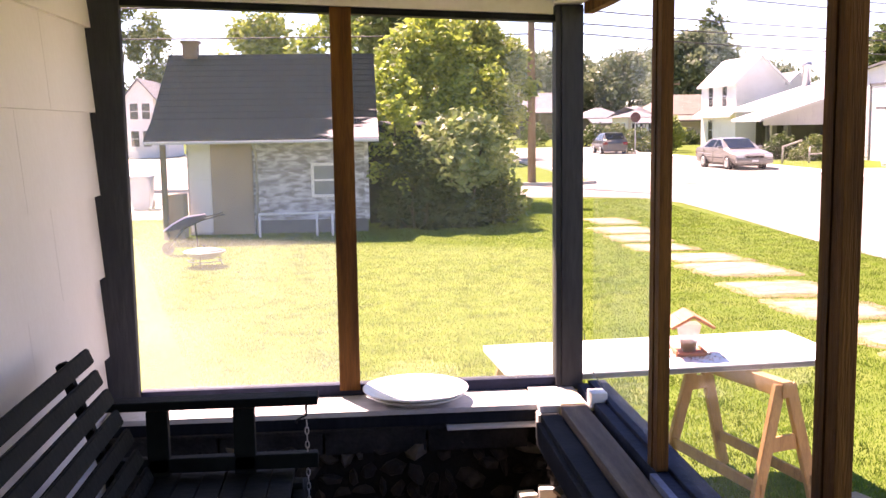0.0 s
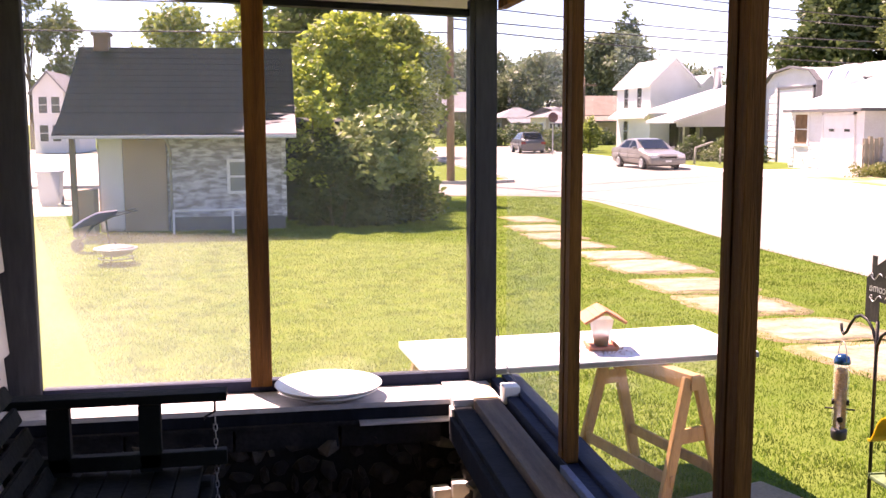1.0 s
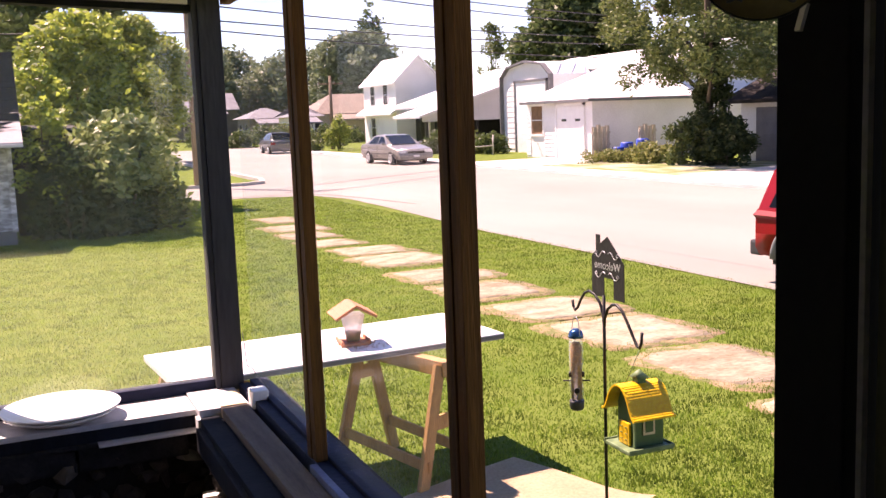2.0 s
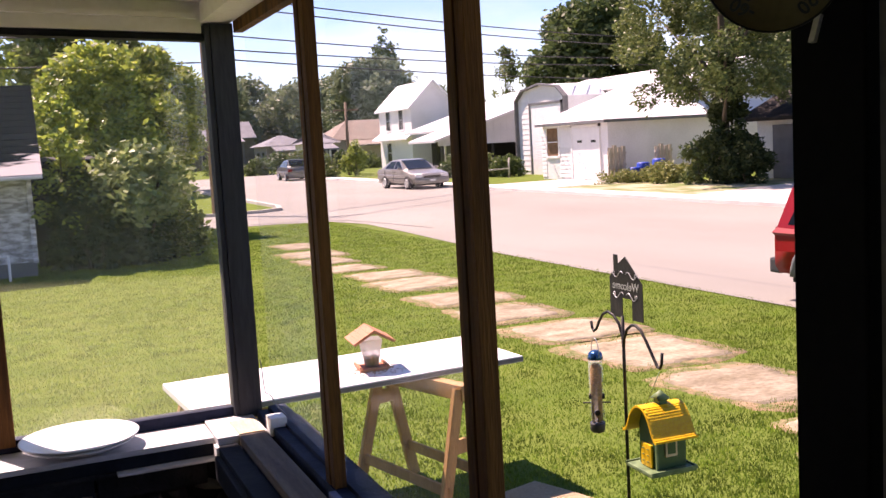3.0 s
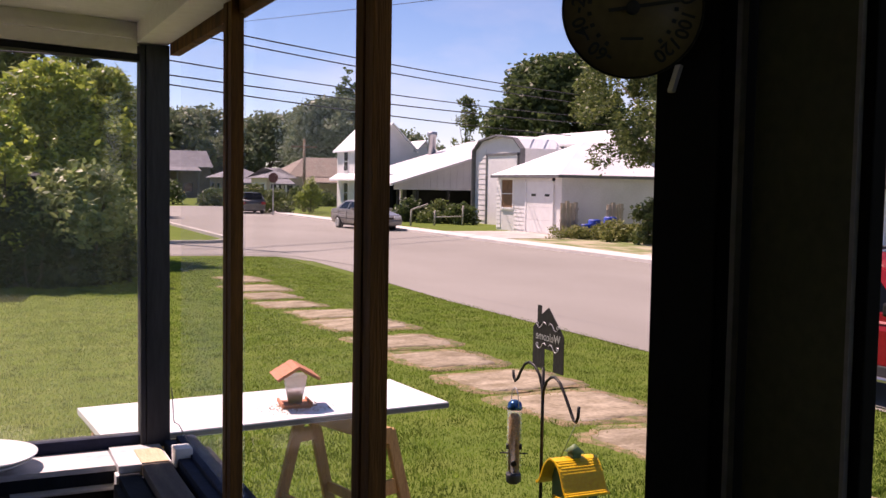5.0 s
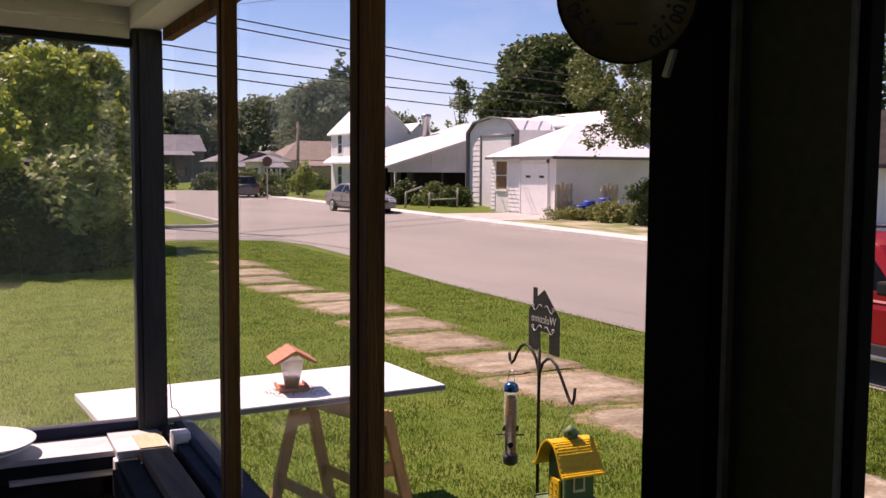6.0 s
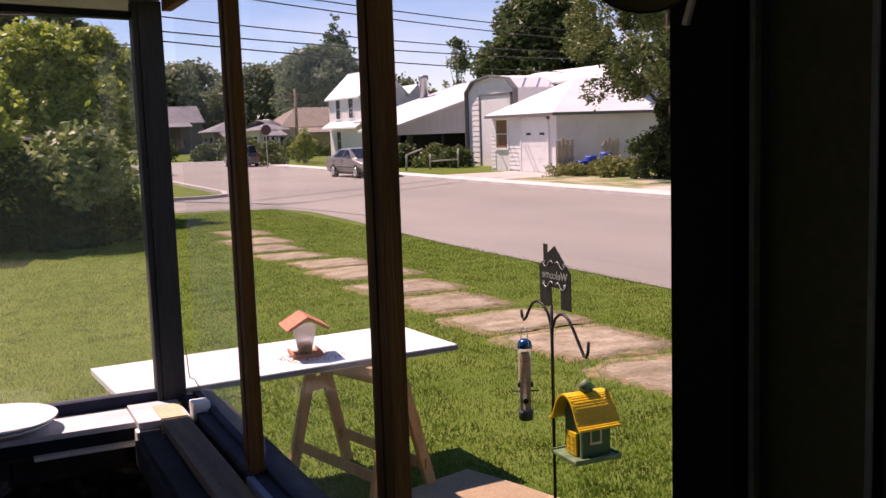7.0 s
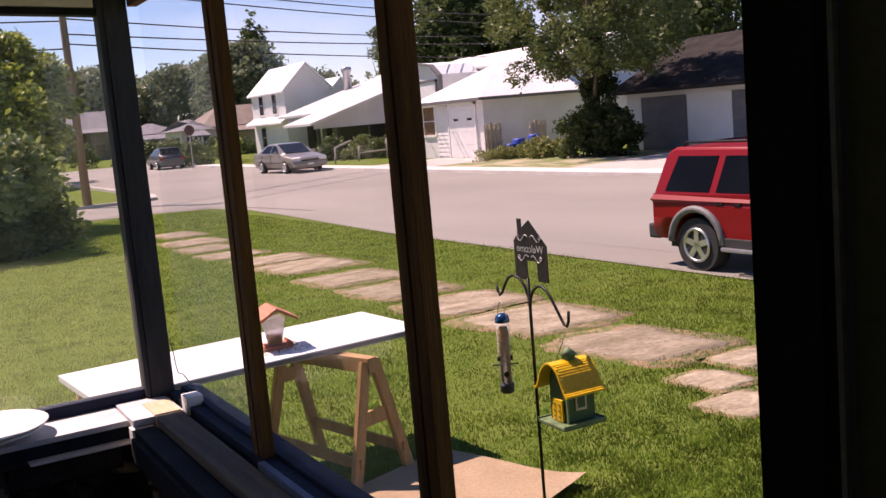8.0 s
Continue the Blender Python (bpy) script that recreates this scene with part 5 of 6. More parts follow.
    while z < 2.05:
        for a, b in ((-2.13, 0.10),):
            part("clapboard", prism([(21.398, z), (21.355, z), (21.385, z + 0.125), (21.398, z + 0.125)], b - a, "x", a), PEELING, wall)
        z += 0.118
    part("corner_board", boxes((0.04, 0.13, 21.33, 21.42, 0.34, 2.05)), PEELING, ob)
    ob.scale = (1.045, 1.045, 1.045)
    ob.location = (-1.771, 22.288, -0.098)


old_shed()


def white_garage():
    """The white block garage across the street: hipped white roof, window and door to the street."""
    X, y0, y1 = 24.2, 39.5, 45.55
    ob = thing("white_garage", (X, 43, 0.0), "white block garage with pale metal hip roof", "garage")
    part("wall", boxes((X, 33.5 + 0.9, y0, y1, 0.0, 2.75)), WHITE_WALL, ob)
    bm = bmesh.new()
    e, a, b, c, d = 2.74, X - 0.4, 34.9, y0 - 0.35, y1 - 0.05
    low = [bm.verts.new(p) for p in ((a, c, e), (b, c, e), (b, d, e), (a, d, e))]
    top = [bm.verts.new(p) for p in ((X + 3.1, (y0 + y1) / 2, 4.43), (31.6, (y0 + y1) / 2, 4.43))]
    for f in ((low[0], low[1], top[1], top[0]), (low[1], low[2], top[1]), (low[2], low[3], top[0], top[1]), (low[3], low[0], top[0]), tuple(low[::-1])):
        bm.faces.new(f)
    part("roof", bm, METAL_ROOF, ob, "bright white metal hip roof")
    part("eave_trim", boxes((a - 0.02, a + 0.06, c, d, e - 0.14, e - 0.004), (a, b, c - 0.02, c + 0.06, e - 0.14, e - 0.004)), GREY_CLADDING, ob)
    house_window(ob, "x", 43.9, 45.0, 1.15, 2.5, X, WHITE_BOARD, BROWN_BOARD)
    door = part("garage_door", boxes((X - 0.04, X, 40.2, 42.5, 0.02, 2.45)), WHITE_BOARD, ob, "white sectional garage door")
    for k in range(4):
        part("door_panel", boxes((X - 0.07, X - 0.041, 40.22, 42.48, 0.03 + 0.6 * k, 0.625 + 0.6 * k), bevel=0.006), WHITE_BOARD, door)
    for y in (40.42, 41.62):
        part("door_light", boxes((X - 0.085, X - 0.07, y, y + 0.40, 1.74, 1.85)), WINDOW_DARK, door)
    part("door_frame", boxes((X - 0.09, X, 42.5, 42.62, 0, 2.57), (X - 0.09, X, 40.08, 40.2, 0, 2.57), (X - 0.09, X, 40.08, 42.62, 2.45, 2.57)), WHITE_BOARD, ob)
    # lapped siding lines on the street front
    for k in range(13):
        for ya, yb in ((42.64, 43.78), (45.12, 45.55)):
            part("siding_board", prism([(X - 0.03, 0.12 + 0.2 * k), (X - 0.003, 0.12 + 0.2 * k), (X - 0.003, 0.31 + 0.2 * k), (X - 0.012, 0.31 + 0.2 * k)], yb - ya, "y", ya), WHITE_WALL, ob)


white_garage()


def tall_barn():
    """Tall narrow-fronted white building behind the garage, with a clipped gable and a large grey-framed door."""
    X, y0, y1 = 27.0, 47.75, 53.3
    ob = thing("tall_barn", (X, 50, 0.0), "tall white metal building with clipped gable front", "barn")
    prof = [(y0, 0.0), (y1, 0.0), (y1, 4.2), (y1 - 0.8, 4.75), ((y0 + y1) / 2, 4.98), (y0 + 0.8, 4.75), (y0, 4.2)]
    part("wall", prism(prof, 2.4, "x", X), WHITE_WALL, ob)
    k = 0.07
    cap = [(y0 - k, 0.0), (y0, 0.0)] + [(p[0], p[1]) for p in prof[:1:-1]] + [(y1, 0.0), (y1 + k, 0.0), (y1 + k, 4.24), (y1 - 0.78, 4.84), ((y0 + y1) / 2, 5.09), (y0 + 0.78, 4.84), (y0 - k, 4.24)]
    part("roof_edge", prism(cap, 0.3, "x", X - 0.25), GREY_CLADDING, ob, "grey roof edging")
    part("large_door", boxes((X - 0.05, X, 48.3, 51.75, 0.0, 3.9)), WHITE_BOARD, ob)
    rf = [(p[0], p[1]) for p in prof[2:]]
    part("roof", prism(rf + [(q[0], q[1] + 0.06) for q in rf[::-1]], 2.4, "x", X + 0.06), METAL_ROOF, ob, "white metal roof")
    for z in np.arange(0.2, 4.2, 0.3):
        part("siding_board", prism([(X - 0.03, z), (X - 0.003, z), (X - 0.003, z + 0.28), (X - 0.012, z + 0.28)], 1.25, "y", 51.98), WHITE_WALL, ob)
    part("door_frame", boxes((X - 0.1, X, 48.17, 48.3, 0, 4.03), (X - 0.1, X, 51.75, 51.88, 0, 4.03), (X - 0.1, X, 48.17, 51.88, 3.9, 4.03)), GREY_CLADDING, ob)
    # the long white-roofed hall behind
    hall = thing("long_hall", (34.0, 45, 0.0), "long low hall with white metal roof", "hall")
    part("wall", gable_walls(29.6, 36.8, 40.5, 55.6, 0.0, 4.5, 5.4, "y"), WHITE_WALL, hall)
    part("roof", gable(29.6, 36.8, 40.5, 55.6, 0, 4.5, 5.4, 0.25, 0.1, "y"), METAL_ROOF, hall)
    for z in (3.2, 3.5, 3.8, 4.1):
        part("siding_board", prism([(29.56, z), (29.597, z), (29.597, z + 0.29), (29.59, z + 0.29)], 15.0, "y", 40.55), GREY_SIDING, hall)
    # the workshop: its broad roof falls towards the street, its gable faces the porch
    lt = thing("lean_to_workshop", (25.0, 57, 0.0), "workshop with a broad white sloping roof", "workshop")
    part("roof", prism([(22.9, 2.12), (33.5, 5.32), (44.0, 2.2), (44.0, 2.32), (33.5, 5.46), (22.9, 2.26)], 4.4, "y", 56.4), ZINC_ROOF, lt, "pale zinc sheet roof")
    part("rear_roof", prism([(25.0, 2.76), (33.5, 5.32), (44.0, 2.2), (44.0, 2.32), (33.5, 5.46), (25.0, 2.90)], 6.2, "y", 60.8), ZINC_ROOF, lt)
    part("gable_panel", prism([(23.4, 2.25), (33.5, 5.30), (43.0, 2.4), (43.0, 1.9), (23.4, 1.9)], 0.15, "y", 57.0), GREY_SIDING, lt, "bluish-grey vertical siding of the gable end")
    for x in np.arange(24.0, 42.5, 0.45):
        part("siding_rib", boxes((x, x + 0.06, 56.988, 56.998, 1.9, (2.2 + (x - 23.4) * 0.302) if x < 33.5 else (5.28 - (x - 33.5) * 0.305))), GREY_SIDING, lt)
    # dark box closes the bay; its inner shade is in the colour
    part("wall", boxes((26.6, 43, 60.5, 61.0, 0.0, 2.2)), DARK_FILL, lt, "dark wall standing in for the open bay's shade")
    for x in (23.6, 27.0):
        part("bay_post", boxes((x, x + 0.15, 57.02, 57.17, 0.0, 1.95)), DARK_FILL, lt)
    part("flue", lathe([(0.28, 3.4), (0.28, 5.65), (0.36, 5.7), (0.36, 6.0), (0.2, 6.05)], 14, (30.2, 66.3, 0)), GALVANISED, lt, "metal flue")


tall_barn()


def white_house():
    """Two-storey white house: gable towards the porch, a lower wing behind, and a skirt roof round the ground floor."""
    ob = thing("white_house", (27, 71, 0.0), "two-storey white wooden house with metal roof", "house")
    part("wall", gable_walls(26.8, 30.4, 70, 77, 0.0, 4.95, 6.7, "y"), WHITE_WALL, ob)
    part("roof", gable(26.8, 30.4, 70, 77, 0.0, 4.95, 6.7, 0.28, 0.12, "y"), METAL_ROOF, ob)
    part("wing_wall", gable_walls(29.5, 33.5, 70.4, 76, 0.0, 3.6, 5.5, "y"), WHITE_WALL, ob)
    part("wing_roof", gable(29.5, 33.5, 70.4, 76, 0.0, 3.6, 5.5, 0.25, 0.12, "y"), METAL_ROOF, ob)
    part("skirt_roof", prism([(26.1, 2.45), (26.85, 2.95), (26.85, 3.05), (26.1, 2.58)], 7.6, "y", 69.4), METAL_ROOF, ob)
    part("porch_roof", prism([(67.2, 2.35), (70.0, 2.95), (70.0, 3.05), (67.2, 2.48)], 3.4, "x", 28.0), METAL_ROOF, ob)
    part("porch_floor", boxes((28.0, 31.3, 67.3, 69.99, 0.0, 0.3)), WEATHERED, ob)
    # black box put in for the shade under the porch roof
    part("porch_shade", boxes((28.3, 31.1, 69.0, 69.98, 0.3, 2.4)), MATT_BLACK, ob, "black box holding the porch's shade in its colour")
    part("porch_window", boxes((29.9, 30.8, 68.96, 68.998, 0.95, 1.95), bevel=0.01), PALE_PANE, ob)
    part("porch_door", boxes((28.6, 29.4, 68.96, 68.998, 0.3, 2.2), bevel=0.01), GREY_CLADDING, ob)
    for x in (28.2, 29.6, 31.0):
        part("porch_post", boxes((x, x + 0.14, 67.3, 67.44, 0.0, 2.42)), WHITE_BOARD, ob)
    for u0 in (71.6, 74.4):
        for z in ((0.8, 3.25) if u0 > 72 else (3.25,)):
            house_window(ob, "x", u0, u0 + 0.95, z, z + 1.45, 26.8)
    part("dish", lathe([(0.04, 0.0), (0.3, 0.06), (0.42, 0.14)], 16, (28.2, 67.3, 2.6)), GREY_CLADDING, ob)


white_house()


def dark_garage():
    X = 27.0
    ob = thing("dark_garage", (X, 30, 0.0), "white garage with dark shaded roof and grey doors", "garage")
    part("wall", boxes((X, 35, 22.0, 33.0, 0.0, 2.4)), WHITE_WALL, ob)
    part("roof", prism([(X - 0.7, 2.25), (X + 4, 4.3), (36.0, 2.3), (36.0, 2.42), (X + 4, 4.45), (X - 0.7, 2.38)], 11.8, "y", 21.6), SHINGLE_SHADED, ob)
    for y0 in (29.6, 24.8):
        d = part("garage_door", boxes((X - 0.04, X, y0, y0 + 2.5, 0.0, 2.08)), GREY_DOOR, ob, "grey roller door")
        for k in range(4):
            part("door_panel", boxes((X - 0.06, X - 0.041, y0 + 0.04, y0 + 2.46, 0.03 + 0.51 * k, 0.52 + 0.51 * k), bevel=0.01), GREY_DOOR, d)


dark_garage()


def hip_roof(x0, x1, y0, y1, eave, ridge, over=0.5):
    """A hipped roof with its ridge along x."""
    bm = bmesh.new()
    a, b, c, d = x0 - over, x1 + over, y0 - over, y1 + over
    m, k = (c + d) / 2, (d - c) / 2 * 0.75
    low = [bm.verts.new(p) for p in ((a, c, eave), (b, c, eave), (b, d, eave), (a, d, eave))]
    top = [bm.verts.new((a + k, m, ridge)), bm.verts.new((b - k, m, ridge))]
    for f in ((low[0], low[1], top[1], top[0]), (low[1], low[2], top[1]), (low[2], low[3], top[0], top[1]), (low[3], low[0], top[0]), tuple(low[::-1])):
        bm.faces.new(f)
    return bm


def bungalow(x, y, w, d, eave, ridge, wall, roof, label, along="y", turn=0):
    ob = thing("bungalow", (x, y, 0.0), label, "house", "far bungalows")
    trim = GREY_DOOR if wall is DRAB_WALL else WHITE_BOARD
    if along == "hip":
        part("wall", boxes((x, x + w, y, y + d, 0.0, eave - 0.01)), wall, ob)
        part("roof", hip_roof(x, x + w, y, y + d, eave, ridge), roof, ob)
    else:
        part("wall", gable_walls(x, x + w, y, y + d, 0.0, eave, ridge, along), wall, ob)
        part("roof", gable(x, x + w, y, y + d, 0.0, eave, ridge, 0.3, 0.15, along), roof, ob)
    part("porch_roof", prism([(y - 2.6, eave - 0.7), (y, eave - 0.1), (y, eave + 0.05), (y - 2.6, eave - 0.55)], w * 0.7, "x", x + 0.1 * w), roof, ob)
    for k in range(3):
        px = x + 0.12 * w + 0.32 * w * k
        part("porch_post", boxes((px, px + 0.18, y - 2.4, y - 2.22, 0.0, eave - 0.6)), trim, ob)
    for k in (0.15, 0.6):
        house_window(ob, "y", x + k * w, x + k * w + 1.2, 0.9, 2.1, y, trim)
        house_window(ob, "x", y + k * d, y + k * d + 1.2, 0.9, 2.1, x, trim)


bungalow(29.3, 98, 11, 7, 2.9, 4.95, TAN_WALL, TAN_ROOF, "tan bungalow with brown roof and front porch", "hip")
bungalow(26.6, 97, 2.6, 6, 2.7, 3.75, TAN_WALL, GREY_ROOF, "low cream bungalow with grey-brown roof", "hip")
bungalow(25.6, 112, 4.9, 6, 2.75, 3.95, DRAB_WALL, GREY_ROOF, "grey-roofed bungalow at the street's far end", "hip")
bungalow(21.5, 140, 9.0, 8, 4.3, 6.5, DRAB_WALL, GREY_ROOF, "grey-roofed bungalow at the street's far end", "x")
bungalow(-1.0, 120, 9, 10, 3.0, 5.3, DRAB_WALL, GREY_ROOF, "grey bungalow beyond the corner", "x")


def left_house():
    ob = thing("gabled_house", (-17, 80, 0.0), "tall white gabled house beyond the shed", "house")
    part("wall", gable_walls(-17.7, -15.5, 80, 90, 0.0, 4.7, 6.0, "y"), WHITE_WALL, ob)
    part("roof", gable(-17.7, -15.5, 80, 90, 0.0, 4.7, 6.0, 0.3, 0.15, "y"), GREY_ROOF, ob)
    part("side_wing", boxes((-15.5, -14.7, 81, 88, 0.0, 2.6)), WHITE_WALL, ob)
    part("side_wing_roof", prism([(-15.5, 3.2), (-14.5, 2.7), (-14.5, 2.85), (-15.5, 3.4)], 7.6, "y", 80.7), GREY_ROOF, ob)
    for u in (-17.3, -16.4):
        for z in (0.9, 3.0):
            house_window(ob, "y", u, u + 0.6, z, z + 1.2, 80.0)


left_house()


def garage_clutter():
    """Slatted pallets and blue barrels against the white garage's side."""
    for x, h in ((23.05, 1.5), (25.45, 1.45)):
        ob = thing("pallet", (x, 37.7, 0.0), "weathered wooden pallet standing on end beside the garage", "pallet", "standing pallets")
        for y in (37.62, 37.76):
            for k in range(4):
                part("slat", boxes((x + 0.22 * k, x + 0.22 * k + 0.14, y, y + 0.025, 0.0, h + 0.09 * (k % 2) - 0.05 * (k == 3)), bevel=0.004), PALLET_WOOD, ob)
        for z in (0.2, 0.7, 1.2):
            part("batten", boxes((x - 0.04, x + 0.86, 37.645, 37.76, z, z + 0.09)), PALLET_WOOD, ob)
    for x, y, h in ((24.55, 37.35, 0.80), (25.25, 37.2, 0.92), (24.0, 37.2, 0.62)):
        ob = thing("barrel", (x, y, 0.0), "blue plastic barrel beside the garage", "barrel", "blue barrels")
        part("drum", lathe([(0.24, 0.0), (0.28, 0.05), (0.29, h * 0.5), (0.28, h - 0.05), (0.24, h), (0.05, h)], 18), BLUE_PLASTIC, ob, local=True)


garage_clutter()

# ---- vehicles ----
def arch(cx, r, z0, k=9):
    """Points of a wheel arch, from front to rear, along the sill."""
    return [(cx + r * math.cos(t), z0 + r * math.sin(t)) for t in (math.pi * i / (k - 1) for i in range(k))]


def side_shell(low, width, pull, belt):
    """A body drawn across the width, its upper points drawn in towards the middle by pull(z)."""
    bm = prism(low, width, "y", -width / 2)
    for cut in (belt, 0.72, 0.5):
        bmesh.ops.bisect_plane(bm, geom=[*bm.verts, *bm.edges, *bm.faces], plane_co=(0, 0, cut), plane_no=(0, 0, 1))
    for v in bm.verts:
        v.co.y -= math.copysign(pull(v.co.z), v.co.y)
    bmesh.ops.bevel(bm, geom=[e for e in bm.edges if abs(abs(e.verts[0].co.y) - abs(e.verts[1].co.y)) < 0.06 and e.verts[0].co.y * e.verts[1].co.y > 0 and e.calc_face_angle(0) > 0.6], offset=0.035, segments=3, affect="EDGES")
    for f in bm.faces:
        f.smooth = f.calc_area() < 0.25
    return bm


def wheel(ob, x, y, r, w, s):
    ty = part("wheel", tube([(x, y - w / 2, r), (x, y + w / 2, r)], r, seg=28), RUBBER, ob, "black tyre", local=True)
    f = y + s * w / 2
    bm = bmesh.new()
    tube([(x, f - s * 0.02, r), (x, f + s * 0.006, r)], r * 0.62, seg=24, bm=bm)
    part("rim", bm, RUBBER, ty, local=True)
    bm = bmesh.new()
    for k in range(5):
        a = 2 * math.pi * k / 5 + 0.3
        beam((x, f + s * 0.012, r), (x + 0.60 * r * math.cos(a), f + s * 0.012, r + 0.60 * r * math.sin(a)), 0.22 * r, 0.012, bm=bm, up=(0, 1, 0))
    part("spokes", bm, ALLOY, ty, "bright five-spoke wheel", local=True)
    ring = [(x + 0.60 * r * math.cos(t), f + s * 0.01, r + 0.60 * r * math.sin(t)) for t in (2 * math.pi * k / 24 for k in range(25))]
    part("rim_lip", tube(ring, 0.022, seg=6, caps=False), ALLOY, ty, local=True)


def side_glass(ob, corners, y_at, s):
    """A pane in the body's side: corners (x, z); y_at gives the half width at a height."""
    bm = bmesh.new()
    vs = [bm.verts.new((x, s * (y_at(z) + 0.006), z)) for x, z in corners]
    ws = [bm.verts.new((x, s * (y_at(z) - 0.02), z)) for x, z in corners]
    bm.faces.new(vs), bm.faces.new(ws[::-1])
    for i in range(len(vs)):
        bm.faces.new((vs[i], vs[(i + 1) % len(vs)], ws[(i + 1) % len(vs)], ws[i]))
    return part("side_window", bm, CAR_GLASS, ob, "dark tinted window", local=True)


def suv():
    ob = thing("suv", (8.95, 8.92, 0.0), "red sport utility vehicle parked at the lawn's edge", "car", turn_z=-91)
    ob.scale = (0.90, 0.90, 0.86)
    L, W = 4.6, 1.78
    lo = 0.42
    prof = [(2.28, lo), (2.30, 0.85), (2.2, 1.0), (1.05, 1.10)] + [(0.35, 1.62), (0.2, 1.68), (-1.95, 1.70), (-2.08, 1.64), (-2.22, 1.05), (-2.28, 0.95), (-2.28, lo + 0.1), (-2.2, lo)]
    prof += arch(-1.42, 0.43, lo)[::-1] + arch(1.42, 0.43, lo)[::-1]
    # points go round: front top, roof, tail, then along the sill
    pull = lambda z: 0.0 if z < 0.98 else 0.20 * (z - 0.98) / 0.7
    half = lambda z: W / 2 - pull(z)
    part("body", side_shell(prof, W, pull, 0.98), RED_PAINT, ob, "glossy red painted body", local=True)
    part("bumper_rear", boxes((-2.40, -2.18, -0.86, 0.86, 0.40, 0.62), bevel=0.04), DARK_PLASTIC, ob, "grey rear bumper", local=True)
    part("bumper_front", boxes((2.2, 2.40, -0.86, 0.86, 0.40, 0.64), bevel=0.04), GREY_CLADDING, ob, local=True)
    part("tow_hitch", boxes((-2.46, -2.2, -0.06, 0.06, 0.32, 0.40), bevel=0.01), BLACK_IRON, ob, local=True)
    part("underbody", boxes((-2.1, 2.1, -0.72, 0.72, 0.28, 0.5)), BLACK_IRON, ob, local=True)
    part("rear_window", prism([(-2.095, 1.60), (-2.225, 1.10), (-2.235, 1.10), (-2.105, 1.60)], 1.25, "y", -0.625), CAR_GLASS, ob, local=True)
    for s in (-1, 1):
        for x in (-1.42, 1.42):
            wheel(ob, x, s * (W / 2 - 0.12), 0.37, 0.24, s)
            ring = [(x + 0.47 * math.cos(t), s * (W / 2 + 0.01), 0.40 + 0.47 * math.sin(t)) for t in (math.pi * k / 14 for k in range(15))]
            bm = tube(ring, 0.05, seg=8)
            part("arch_flare", bm, GREY_CLADDING, ob, "grey wheel-arch flare", local=True)
        part("sill_trim", boxes((-0.98, 0.98, s * W / 2 - 0.03, s * W / 2 + 0.03, 0.36, 0.50), bevel=0.015), RUBBER, ob, local=True)
        part("step_bar", tube([(-0.9, s * (W / 2 + 0.08), 0.36), (0.9, s * (W / 2 + 0.08), 0.36)], 0.03), ALLOY, ob, local=True)
        side_glass(ob, [(-2.02, 1.10), (-1.20, 1.10), (-1.12, 1.58), (-1.86, 1.58)], half, s)
        side_glass(ob, [(-1.08, 1.10), (-0.38, 1.10), (-0.38, 1.58), (-1.00, 1.58)], half, s)
        side_glass(ob, [(-0.30, 1.10), (0.75, 1.12), (0.22, 1.58), (-0.30, 1.58)], half, s)
        part("tail_light", boxes((-2.275, -2.12, s * 0.80 - 0.055, s * 0.80 + 0.055, 0.72, 1.06), bevel=0.02), RED_LENS, ob, local=True)
        part("roof_rail", tube([(-1.9, s * 0.58, 1.71), (-1.85, s * 0.58, 1.76), (0.1, s * 0.58, 1.76), (0.16, s * 0.58, 1.70)], 0.018), BLACK_IRON, ob, local=True)
        part("mirror", boxes((0.62, 0.78, s * 0.93 - 0.08, s * 0.93 + 0.08, 1.08, 1.24), bevel=0.03), BLACK_IRON, ob, local=True)
        for x in (-0.30, 0.0):
            part("door_handle", boxes((x - 0.75, x - 0.63, s * W / 2 - 0.01, s * W / 2 + 0.02, 0.93, 0.97), bevel=0.008), BLACK_IRON, ob, local=True)
    for x in (-1.5, -0.6):
        part("roof_bar", tube([(x, -0.58, 1.76), (x, 0.58, 1.76)], 0.015), BLACK_IRON, ob, local=True)


suv()


